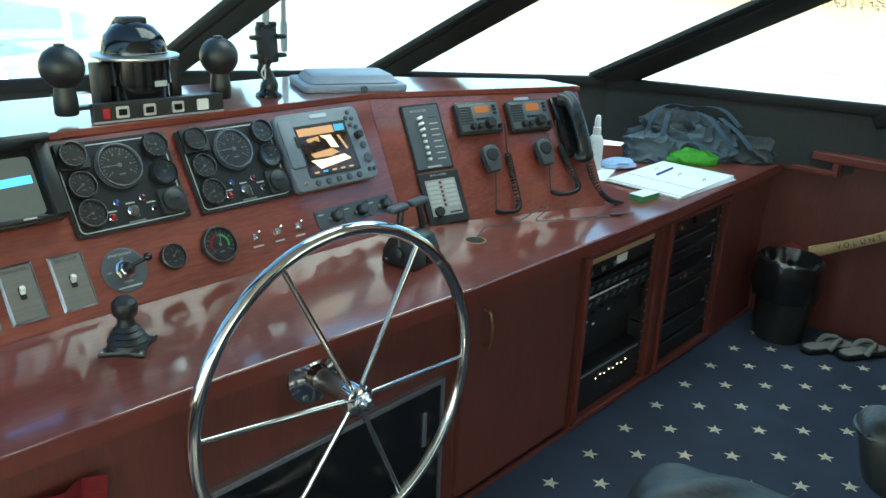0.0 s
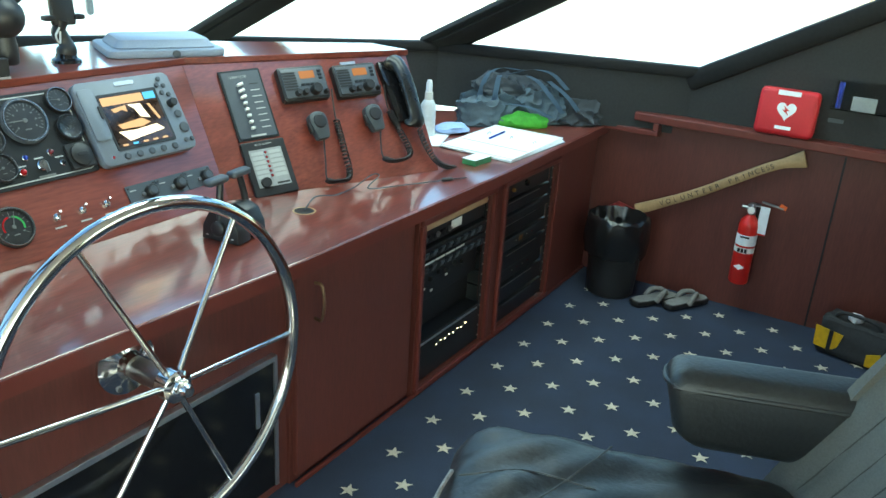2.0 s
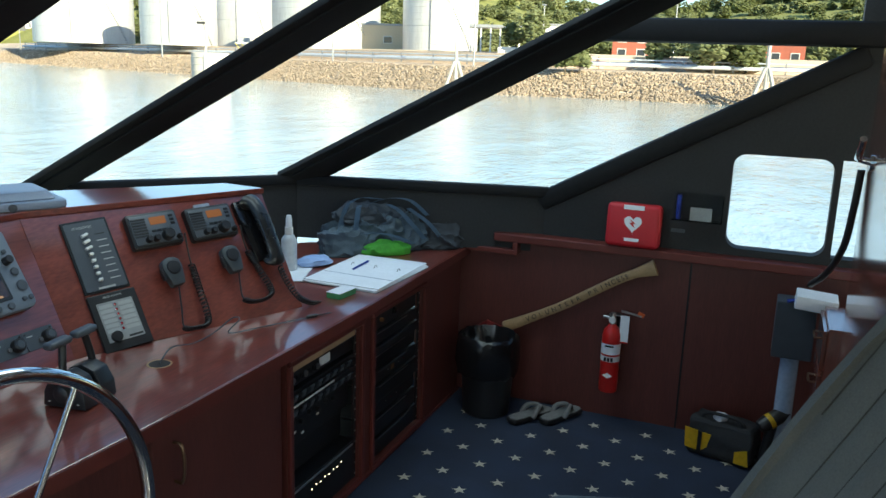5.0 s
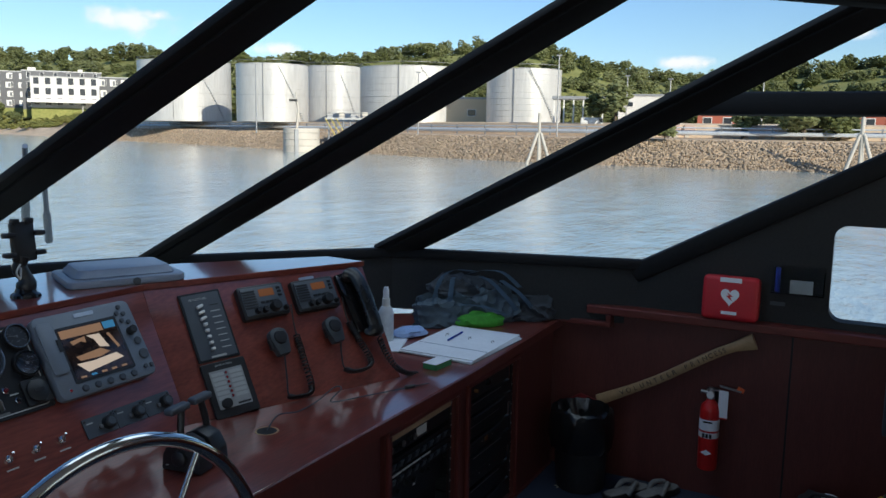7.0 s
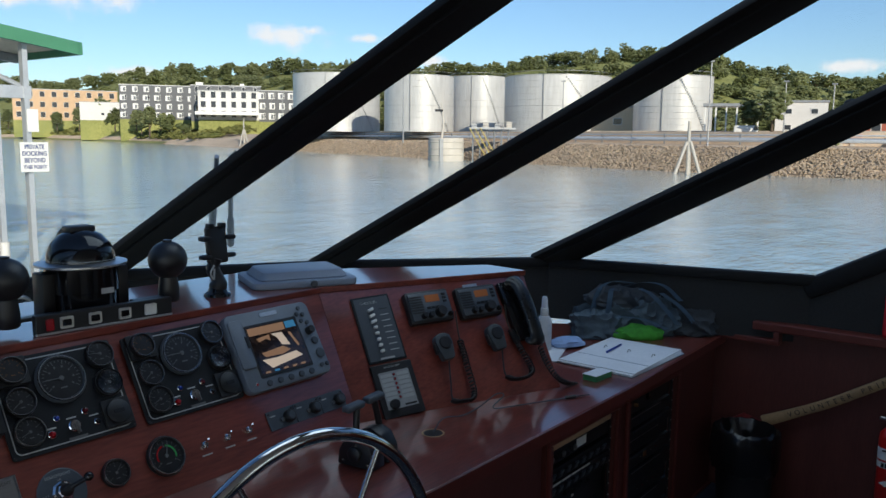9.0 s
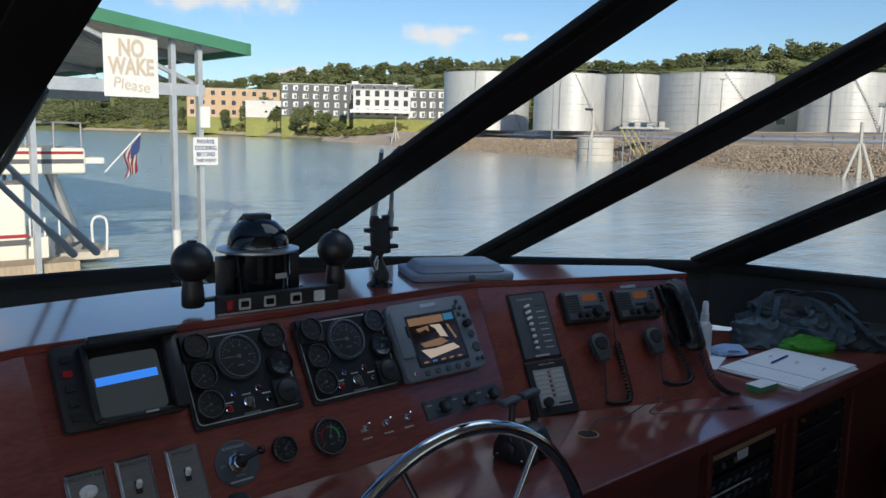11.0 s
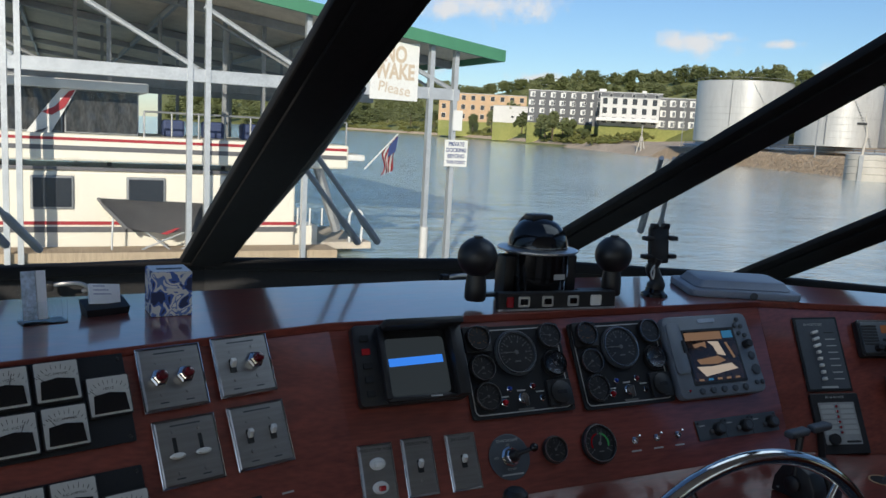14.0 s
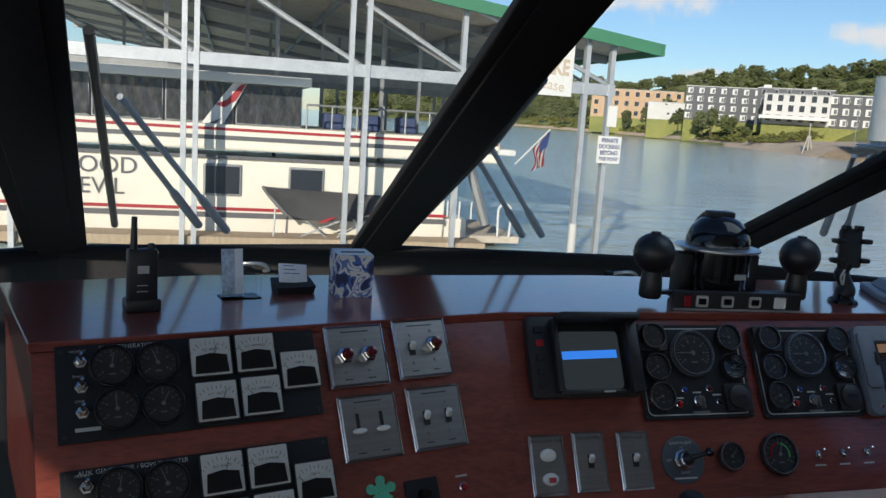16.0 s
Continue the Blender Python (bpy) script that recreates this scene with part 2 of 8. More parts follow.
def spline(pts, n=8):
    """Catmull-Rom points through pts."""
    p = [Vector(q) for q in pts]
    p = [2 * p[0] - p[1], *p, 2 * p[-1] - p[-2]]
    out = []
    for i in range(1, len(p) - 2):
        for k in range(n):
            t = k / n
            out.append(0.5 * (2 * p[i] + (p[i + 1] - p[i - 1]) * t + (2 * p[i - 1] - 5 * p[i] + 4 * p[i + 1] - p[i + 2]) * t * t + (3 * p[i] - p[i - 1] - 3 * p[i + 1] + p[i + 2]) * t ** 3))
    return out + [p[-2]]


def frame_at(origin, along, slope):
    """A slanted face's own axes: x along it, y up its slope, z out of it; slope in degrees from level."""
    u = Vector((*along, 0)).normalized()
    back = Vector((-u.y, u.x, 0))
    v = back * math.cos(radians(slope)) + Vector((0, 0, math.sin(radians(slope))))
    m = Matrix((u, v, u.cross(v))).transposed().to_4x4()
    return Matrix.Translation(origin) @ m


# ---- the wheelhouse: floor, walls, roof ----
LEDGE_Z, DECK_Z, FACE_Y, WALL_X, SILL_Z, ROOF_Z = 0.75, 1.15, 1.341, 3.8, 1.05, 2.15
SILL = [(-1.95, 2.5), (-0.80, 3.33), (0.388, 3.52), (1.821, 3.344), (2.683, 2.838), (3.505, 2.109), (3.82, 0.93)]

tagged(part("floor", box(-2.0, 3.95, -2.6, 1.6, -0.06, 0.0), CARPET), "dark navy carpet with a pattern of cream stars", "floor", kind="structure")
star = bmesh.new()
for i in range(-14, 22):
    for j in range(-16, 5):
        if (i + j) % 2:
            continue
        x, y = 2.142 + 0.116 * i, 1.200 + 0.118 * j
        if not (-1.9 < x < 3.74 and -1.8 < y < 1.3):
            continue
        vs = [star.verts.new((x + r * math.cos(a), y + r * math.sin(a), 0.004)) for a, r in ((radians(90 + 36 * k + 5), 0.031 if k % 2 == 0 else 0.0125) for k in range(10))]
        c = star.verts.new((x, y, 0.006))
        for k in range(10):
            star.faces.new((vs[k], vs[(k + 1) % 10], c))
tagged(part("carpet_stars", star, STAR), "cream five-pointed stars woven into the carpet", "carpet pattern", kind="stuff")

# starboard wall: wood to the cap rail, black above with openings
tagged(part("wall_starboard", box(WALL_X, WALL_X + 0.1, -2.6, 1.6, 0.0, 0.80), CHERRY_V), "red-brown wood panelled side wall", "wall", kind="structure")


def raked_wall(name, x0, x1, label):
    """A black upper side wall under the raked windscreen edge, with two rounded window openings."""
    w = bmesh.new()
    for y0, y1, z0, z1 in ((-2.6, -1.32, 0.84, 2.15), (-1.32, -0.80, 0.84, 0.87), (-1.32, -0.80, 1.30, 2.15), (-0.80, -0.28, 0.84, 0.872), (-0.80, -0.28, 1.28, 2.0), (-0.28, -0.255, 0.84, 1.28), (-0.255, 0.14, 0.84, 0.872)):
        box(x0, x1, y0, y1, z0, z1, bm=w)
    hull([(x0, -0.28, 1.28), (x1, -0.28, 1.28), (x1, 0.14, 1.28), (x0, 0.14, 1.28), (x0, -0.28, 1.71), (x1, -0.28, 1.71), (x1, 0.14, 1.485), (x0, 0.14, 1.485)], w)
    hull([(x0, 0.14, 0.84), (x1, 0.14, 0.84), (x1, 0.95, 0.84), (x0, 0.95, 0.84), (x0, 0.14, 1.45), (x1, 0.14, 1.45), (x1, 0.95, 1.045), (x0, 0.95, 1.045)], w)
    for cy, sy in ((-0.255, 1), (0.14, -1)):     # rounded corners of the forward opening
        for cz, sz in ((0.872, 1), (1.28, -1)):
            r, prev = 0.055, None
            for i in range(7):
                a = radians(15 * i)
                e = (cy + sy * r * (1 - math.sin(a)), cz + sz * r * (1 - math.cos(a)))
                if prev:
                    hull([(x, y, z) for x in (x0, x1) for y, z in ((cy, cz), prev, e)], w)
                prev = e
    return tagged(part(name, w, BLACK_FOAM), label, "wall", kind="structure")


raked_wall("wall_starboard_upper", WALL_X + 0.01, WALL_X + 0.09, "black vinyl-covered upper side wall with window openings")
tagged(part("wall_port", box(-2.06, -1.96, -2.6, 2.4, 0.0, 0.9), BLACK_FOAM), "dark lower side wall", "wall", kind="structure")
# unseen wall, its opening made wide to let in sun and the fill lamp
pw_ = bmesh.new()
for y0, y1, q0, q1 in ((-2.6, -2.35, 0.9, 2.15), (1.15, 2.55, 0.9, 1.1), (1.15, 1.3, 0.9, 2.15), (-2.35, 1.15, 2.08, 2.15)):
    box(-2.06, -1.96, y0, y1, q0, q1, bm=pw_)
tagged(part("wall_port_upper", pw_, BLACK_FOAM), "unseen black upper side wall, its window opening widened for light", "wall", kind="structure")
# unseen bulkhead; the openings are added to let the aft fill lamp in
aft = bmesh.new()
for x0, x1, q0, q1 in ((-2.06, 3.9, 0.0, 0.95), (-2.06, 3.9, 1.95, 2.2), (-2.06, -1.8, 0.95, 1.95), (-0.1, 0.1, 0.95, 1.95), (1.9, 2.1, 0.95, 1.95), (3.7, 3.9, 0.95, 1.95)):
    box(x0, x1, -2.7, -2.6, q0, q1, bm=aft)
tagged(part("wall_aft", aft, HEADLINER), "unseen plain aft bulkhead, three wide window openings added for light", "wall", kind="structure")

# black bulkhead below the glass
bk = bmesh.new()
for (xa, ya), (xb, yb) in zip(SILL, SILL[1:]):
    d = Vector((xb - xa, yb - ya, 0)).normalized()
    o = Vector((-d.y, d.x, 0)) * 0.05
    lo = 0.755 if yb < 1.0 else 0.0
    hull([(xa, ya, lo), (xb, yb, lo), (xb + o.x, yb + o.y, lo), (xa + o.x, ya + o.y, lo), (xa, ya, SILL_Z), (xb, yb, SILL_Z), (xb + o.x, yb + o.y, SILL_Z), (xa + o.x, ya + o.y, SILL_Z)], bk)
tagged(part("wall_forward", bk, BLACK_FOAM), "black bulkhead below the windscreen", "wall", kind="structure")

# raked windscreen: bars between the panes, glass, roof
ws = thing("windscreen", "steeply raked windscreen with black painted bars", "window", kind="structure")


def rake(psi, slope):
    """The way up a window bar: psi turns it inboard, slope is from level."""
    return Vector((-math.sin(radians(psi)) * math.cos(radians(slope)), -math.cos(radians(psi)) * math.cos(radians(slope)), math.sin(radians(slope))))


BARS = [rake(-9, 24), rake(-7.6, 23.5), rake(-2.8, 26.2), rake(0.4, 25.85), rake(2.4, 26.55), rake(4.1, 26.8), rake(0, 28.6)]
HEADS = [Vector((x, y, SILL_Z)) + d * ((ROOF_Z - SILL_Z) / d.z) for (x, y), d in zip(SILL, BARS)]


BAR_BLACK = material("matt_black_paint", (0.010, 0.010, 0.011), 0.7, vary=0.25, scale=3, fine=60, bump=0.1, spec=0.25)


def bar(a, b, w, d, mat=None, name="window_bar", parent=ws, across=None, lift=0.0):
    """A rounded rectangular bar from a to b; w across, d deep; across gives the way its width lies, lift moves it outwards."""
    a, b = Vector(a), Vector(b)
    z = (b - a).normalized()
    x = z.cross(Vector((0, 0, 1))) if across is None else -(across - z * across.dot(z))
    x.normalize()
    m = Matrix((x, z.cross(x), z)).transposed().to_4x4()
    m.translation = a + lift * z.cross(x)
    return part(name, box(-w / 2, w / 2, -d / 2, d / 2, 0, (b - a).length, min(w, d) * 0.25), mat or BAR_BLACK, parent, smooth=True, m=m)


for i, ((x, y), d, h, w) in enumerate(zip(SILL, BARS, HEADS, (0.2, 0.2, 0.20, 0.18, 0.172, 0.166, 0.13))):
    if (x, y) != SILL[-1]:
        (xp, yp), (xn, yn) = SILL[max(i - 1, 0)], SILL[i + 1]
        side = Vector((xn - xp, yn - yp, 0))
        bar(Vector((x, y, SILL_Z)) - d * 0.05, h + d * 0.1, w, 0.03, across=side)
        bar(Vector((x, y, SILL_Z)), h, w * 0.6, 0.012, name="bar_cover", across=side, lift=0.02)
a = Vector((WALL_X + 0.05, 0.87, SILL_Z))
bar(a - BARS[-1] * 0.12, a + BARS[-1] * 1.36, 0.12, 0.09)
bar((3.70, 0.85, 1.775), (3.86, -0.9, 1.775), 0.1, 0.1, name="cross_bar")
for i, ((xa, ya), (xb, yb)) in enumerate(zip(SILL, SILL[1:])):
    bar((xa, ya, SILL_Z - 0.01), (xb, yb, SILL_Z - 0.01), 0.05, 0.05, name="sill_bar")
    bar(HEADS[i] - Vector((0, 0, 0.04)), HEADS[i + 1] - Vector((0, 0, 0.04)), 0.08, 0.07, name="header_bar")
    g = bmesh.new()
    g.faces.new([g.verts.new(p) for p in (Vector((xa, ya, SILL_Z)), Vector((xb, yb, SILL_Z)), HEADS[i + 1], HEADS[i])])
    pane = part("pane", g, GLASS, ws)
    pane.visible_shadow = False
roof = [(h.x, h.y) for h in HEADS]
# roof carried on unseen past the aft wall to keep sun off the carpet
roof = [(-2.1, roof[0][1]), *roof[1:], (3.95, roof[-1][1]), (3.95, -6.4), (-2.1, -6.4)]
tagged(part("ceiling", prism(roof, ROOF_Z, ROOF_Z + 0.08), HEADLINER), "pale headliner ceiling of the wheelhouse, extended aft to block the sun", "ceiling", kind="structure")

# ---- helm ledge and console ----
TAN = math.tan(radians(59))
DEPTH = (DECK_Z - LEDGE_Z) / TAN
ledge_pts = [(-0.62, 1.38), (0.388, 1.352), (0.83, 1.335), (1.57, 1.292), (2.68, 1.284), (3.80, 1.31), (3.80, 1.6), (3.43, 2.04), (2.6, 2.5), (-0.62, 2.2)]
worktop = tagged(part("worktop", prism(ledge_pts, LEDGE_Z - 0.045, LEDGE_Z, bevel=0.004), CHERRY), "glossy red cherry laminate worktop along the helm", "worktop")
for (xa, ya), (xb, yb) in zip(ledge_pts[:5], ledge_pts[1:6]):
    part("edging", hull([(xa, ya - 0.004, LEDGE_Z - 0.043), (xb, yb - 0.004, LEDGE_Z - 0.043), (xb, yb + 0.002, LEDGE_Z - 0.043), (xa, ya + 0.002, LEDGE_Z - 0.043), (xa, ya - 0.004, LEDGE_Z - 0.003), (xb, yb - 0.004, LEDGE_Z - 0.003), (xb, yb + 0.002, LEDGE_Z - 0.003), (xa, ya + 0.002, LEDGE_Z - 0.003)]), CHERRY_EDGE, worktop)
PC = frame_at((0, 1.78, LEDGE_Z), (1, 0), 59)
PL = frame_at((0.48, 1.78, LEDGE_Z), (0.970, 0.24), 59)
PR = frame_at((1.80, 1.78, LEDGE_Z), (0.927, -0.375), 58)
con = thing("helm_console", "sloping cherry wood instrument console with a flat top", "console")
z0, z1 = LEDGE_Z, DECK_Z
c_lo = [(0.48, 1.78), (1.80, 1.78), (1.80, 2.3), (0.48, 2.3)]
c_hi = [(0.45, 1.78 + DEPTH), (1.855, 1.78 + DEPTH), (1.80, 2.3), (0.45, 2.3)]
part("center_panel", hull([(*p, z0 + 0.001) for p in c_lo] + [(*p, z1 - 0.02) for p in c_hi]), CHERRY, con)
l_lo = [(-0.495, 1.54), (0.48, 1.78), (0.48, 2.3), (-0.70, 2.2)]
l_hi = [(-0.553, 1.765), (0.45, 1.78 + DEPTH), (0.45, 2.3), (-0.70, 2.2)]
part("left_panel", hull([(*p, z0 + 0.001) for p in l_lo] + [(*p, z1 - 0.02) for p in l_hi]), CHERRY, con)
r_lo = [(1.80, 1.78), (2.542, 1.48), (2.64, 1.87), (1.80, 2.3)]
r_hi = [(1.857, 1.78 + DEPTH), (2.62, 1.70), (2.64, 1.87), (1.80, 2.3)]
part("right_panel", hull([(*p, z0 + 0.001) for p in r_lo] + [(*p, z1 - 0.02) for p in r_hi]), CHERRY, con)
deck = [(-0.56, 1.768), (0.45, 1.775 + DEPTH), (1.857, 1.775 + DEPTH), (2.625, 1.692), (2.645, 1.88), (1.92, 2.45), (0.9, 2.50), (-0.25, 2.42), (-0.735, 2.29)]
part("console_top", prism(deck, DECK_Z - 0.02, DECK_Z, bevel=0.003), CHERRY, con)

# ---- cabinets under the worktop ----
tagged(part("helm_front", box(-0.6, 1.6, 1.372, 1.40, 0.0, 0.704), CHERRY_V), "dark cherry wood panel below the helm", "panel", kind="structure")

# ---- instruments ----
DIAL = material("dial_face", (0.018, 0.018, 0.019), 0.3, vary=0.2, scale=30, bump=0.0, coat=0.1)
DIAL_WHITE = material("meter_face", (0.52, 0.51, 0.47), 0.3, vary=0.06, bump=0.0, coat=0.5)
INK = material("black_ink", (0.01, 0.01, 0.01), 0.5, vary=0.1, bump=0)
GAUGE_INK = material("gauge_print", (0.13, 0.13, 0.125), 0.5, vary=0.1, bump=0)
MARK = material("pale_marks", (0.42, 0.42, 0.40), 0.5, vary=0.1, bump=0)
ORANGE = material("amber_marks", (0.22, 0.10, 0.03), 0.5, bump=0)
RED_LENS = material("red_lens", (0.35, 0.01, 0.015), 0.1, vary=0.2, bump=0, coat=0.8)
DARK_RED_LENS = material("dark_red_lens", (0.10, 0.006, 0.01), 0.1, vary=0.2, bump=0, coat=0.8)
BLUE_LENS = material("blue_lens", (0.02, 0.05, 0.3), 0.15, bump=0, coat=0.8)
GREEN_MARK = material("green_marks", (0.04, 0.35, 0.08), 0.5, bump=0)
PLOTTER_GREY = material("blue_grey_plastic", (0.15, 0.175, 0.21), 0.42, vary=0.1, scale=20, fine=300, bump=0.06)
AMBER_LCD = glow("amber_display", (1.0, 0.30, 0.05), 0.045)


def text(s, size, mat, parent, m, name="lettering", align="CENTER", bold=0.0):
    """Raised lettering in the built-in face, as a mesh."""
    cu = bpy.data.curves.new(name, "FONT")
    cu.body, cu.size, cu.align_x, cu.align_y, cu.extrude = s, size, align, "CENTER", size * 0.01
    cu.offset = bold * size
    tmp = bpy.data.objects.new("tmp", cu)
    me = bpy.data.meshes.new_from_object(tmp)
    bpy.data.objects.remove(tmp)
    me.name = name
    me.materials.clear()
    me.materials.append(mat)
    ob = new(name, me)
    ob.parent = parent
    ob.matrix_basis = m
    return ob


def rounded(w, h, r, z0, z1, seg=5, bm=None, m=None, bevel=0.0):
    """A slab with round corners, centred."""
    pts = []
    for cx, cy, a0 in ((w / 2 - r, h / 2 - r, 0), (-w / 2 + r, h / 2 - r, 90), (-w / 2 + r, -h / 2 + r, 180), (w / 2 - r, -h / 2 + r, 270)):
        pts += [(cx + r * math.cos(radians(a0 + 90 * k / seg)), cy + r * math.sin(radians(a0 + 90 * k / seg))) for k in range(seg + 1)]
    return prism(pts, z0, z1, bm, m, bevel)


def ring_outline(w, h, r, t, z, mat, parent, name="outline"):
    """A thin rounded line on a plate."""
    bm = bmesh.new()
    out = []
    for d in (0, t):
        ww, hh, rr = w - 2 * d, h - 2 * d, r - d
        loop = []
        for cx, cy, a0 in ((ww / 2 - rr, hh / 2 - rr, 0), (-ww / 2 + rr, hh / 2 - rr, 90), (-ww / 2 + rr, -hh / 2 + rr, 180), (ww / 2 - rr, -hh / 2 + rr, 270)):
            loop += [bm.verts.new((cx + rr * math.cos(radians(a0 + 15 * k)), cy + rr * math.sin(radians(a0 + 15 * k)), z)) for k in range(7)]
        out.append(loop)
    for i in range(len(out[0])):
        j = (i + 1) % len(out[0])
        bm.faces.new((out[0][i], out[0][j], out[1][j], out[1][i]))
    return part(name, bm, mat, parent)


DARK_RING = material("dark_chrome_ring", (0.36, 0.36, 0.37), 0.25, 1.0, vary=0.1, bump=0.0)


def gauge(parent, u, v, r, angle=150, dome=False, face=None, ink=None, needle=True, arc=(215, -35), z=0.0, ticks=13, case=None, ring=True):
    """A round instrument: black case, polished bezel, dial with scale, needle."""
    g = part("gauge", lathe([(r * 0.98, 0), (r * 1.02, 0.006), (r * 0.97, 0.013), (r * 0.86, 0.015), (r * 0.84, 0.009), (0, 0.009)], 40), case or BLACK_PLASTIC, parent, smooth=True, m=pose(u, v, z))
    part("bezel", lathe([(r * 0.86, 0.0135), (r * 0.885, 0.0165), (r * 0.93, 0.0165), (r * 0.95, 0.0135)], 40, cap=False), DARK_RING if not dome and ring else BLACK_GLOSS, g, smooth=True)
    part("dial", lathe([(r * 0.84, 0.0095), (0, 0.0097)], 40), face or DIAL, g)
    tk = bmesh.new()
    for i in range(ticks):
        a = radians(arc[0] + (arc[1] - arc[0]) * i / (ticks - 1))
        long = 0.17 if i % 3 == 0 else 0.09
        box(r * (0.76 - long), r * 0.76, -r * 0.016, r * 0.016, 0.0100, 0.0104, bm=tk, m=Matrix.Rotation(a, 4, "Z"))
    for i in range(0, ticks, 3):
        a = radians(arc[0] + (arc[1] - arc[0]) * i / (ticks - 1))
        box(r * 0.45, r * 0.53, -r * 0.035, r * 0.035, 0.0100, 0.0103, bm=tk, m=Matrix.Rotation(a, 4, "Z"))
    box(-r * 0.14, r * 0.14, -r * 0.42, -r * 0.36, 0.0100, 0.0103, bm=tk)
    part("scale", tk, ink or GAUGE_INK, g)
    if needle:
        nd = box(-r * 0.1, r * 0.62, -r * 0.022, r * 0.022, 0.0112, 0.0118, m=Matrix.Rotation(radians(angle), 4, "Z"))
        lathe([(r * 0.1, 0.0105), (r * 0.09, 0.013), (0, 0.0132)], 16, nd)
        part("needle", nd, ink or GAUGE_INK, g)
    if dome:
        part("dome_lens", lathe([(r * 0.84, 0.012), (r * 0.8, 0.02), (r * 0.6, 0.03), (r * 0.3, 0.036), (0, 0.038)], 32), SMOKE, g, smooth=True)
    return g


SMOKE = clear("smoked_lens", (0.55, 0.57, 0.6), 0.0, 1.3)


def screw(parent, u, v, z, r=0.0045, mat=None):
    s = lathe([(r, 0), (r * 0.9, r * 0.35), (0, r * 0.5)], 12)
    box(-r * 0.8, r * 0.8, -r * 0.12, r * 0.12, r * 0.45, r * 0.56, bm=s)
    part("screw", s, mat or STEEL, parent, smooth=True, m=pose(u, v, z, 0, 0, random.uniform(0, 90)))


def lamp_lens(parent, u, v, z, r, mat, name="indicator_lamp"):
    ob = part(name, lathe([(r * 1.25, 0), (r * 1.25, r * 0.4), (r * 1.0, r * 0.6)], 20), CHROME, parent, smooth=True, m=pose(u, v, z))
    part("lens", lathe([(r, r * 0.4), (r * 0.95, r * 0.9), (r * 0.6, r * 1.4), (0, r * 1.55)], 20), mat, ob, smooth=True)


def toggle(parent, u, v, z, size=1.0, lean=18, name="toggle_switch"):
    t = part(name, lathe([(0.0105 * size, 0), (0.0105 * size, 0.003 * size), (0.0075 * size, 0.0035 * size), (0.0075 * size, 0.009 * size), (0.005 * size, 0.011 * size)], 6), CHROME, parent, m=pose(u, v, z))
    part("lever", lathe([(0.0028 * size, 0.008 * size), (0.0042 * size, 0.026 * size), (0.003 * size, 0.029 * size), (0, 0.0295 * size)], 14), CHROME, t, smooth=True, m=pose(0, 0, 0, -lean))


def rect_lever(parent, u, v, z, up=True, mat=None):
    """The flat white handle of a wall switch."""
    t = part("switch_collar", rounded(0.014, 0.03, 0.002, 0, 0.002), INK, parent, m=pose(u, v, z))
    lv = box(-0.0055, 0.0055, -0.006, 0.006, 0, 0.019, 0.002)
    part("switch_lever", lv, mat or WHITE, t, smooth=True, m=pose(0, 0, 0, -38 if up else 38))


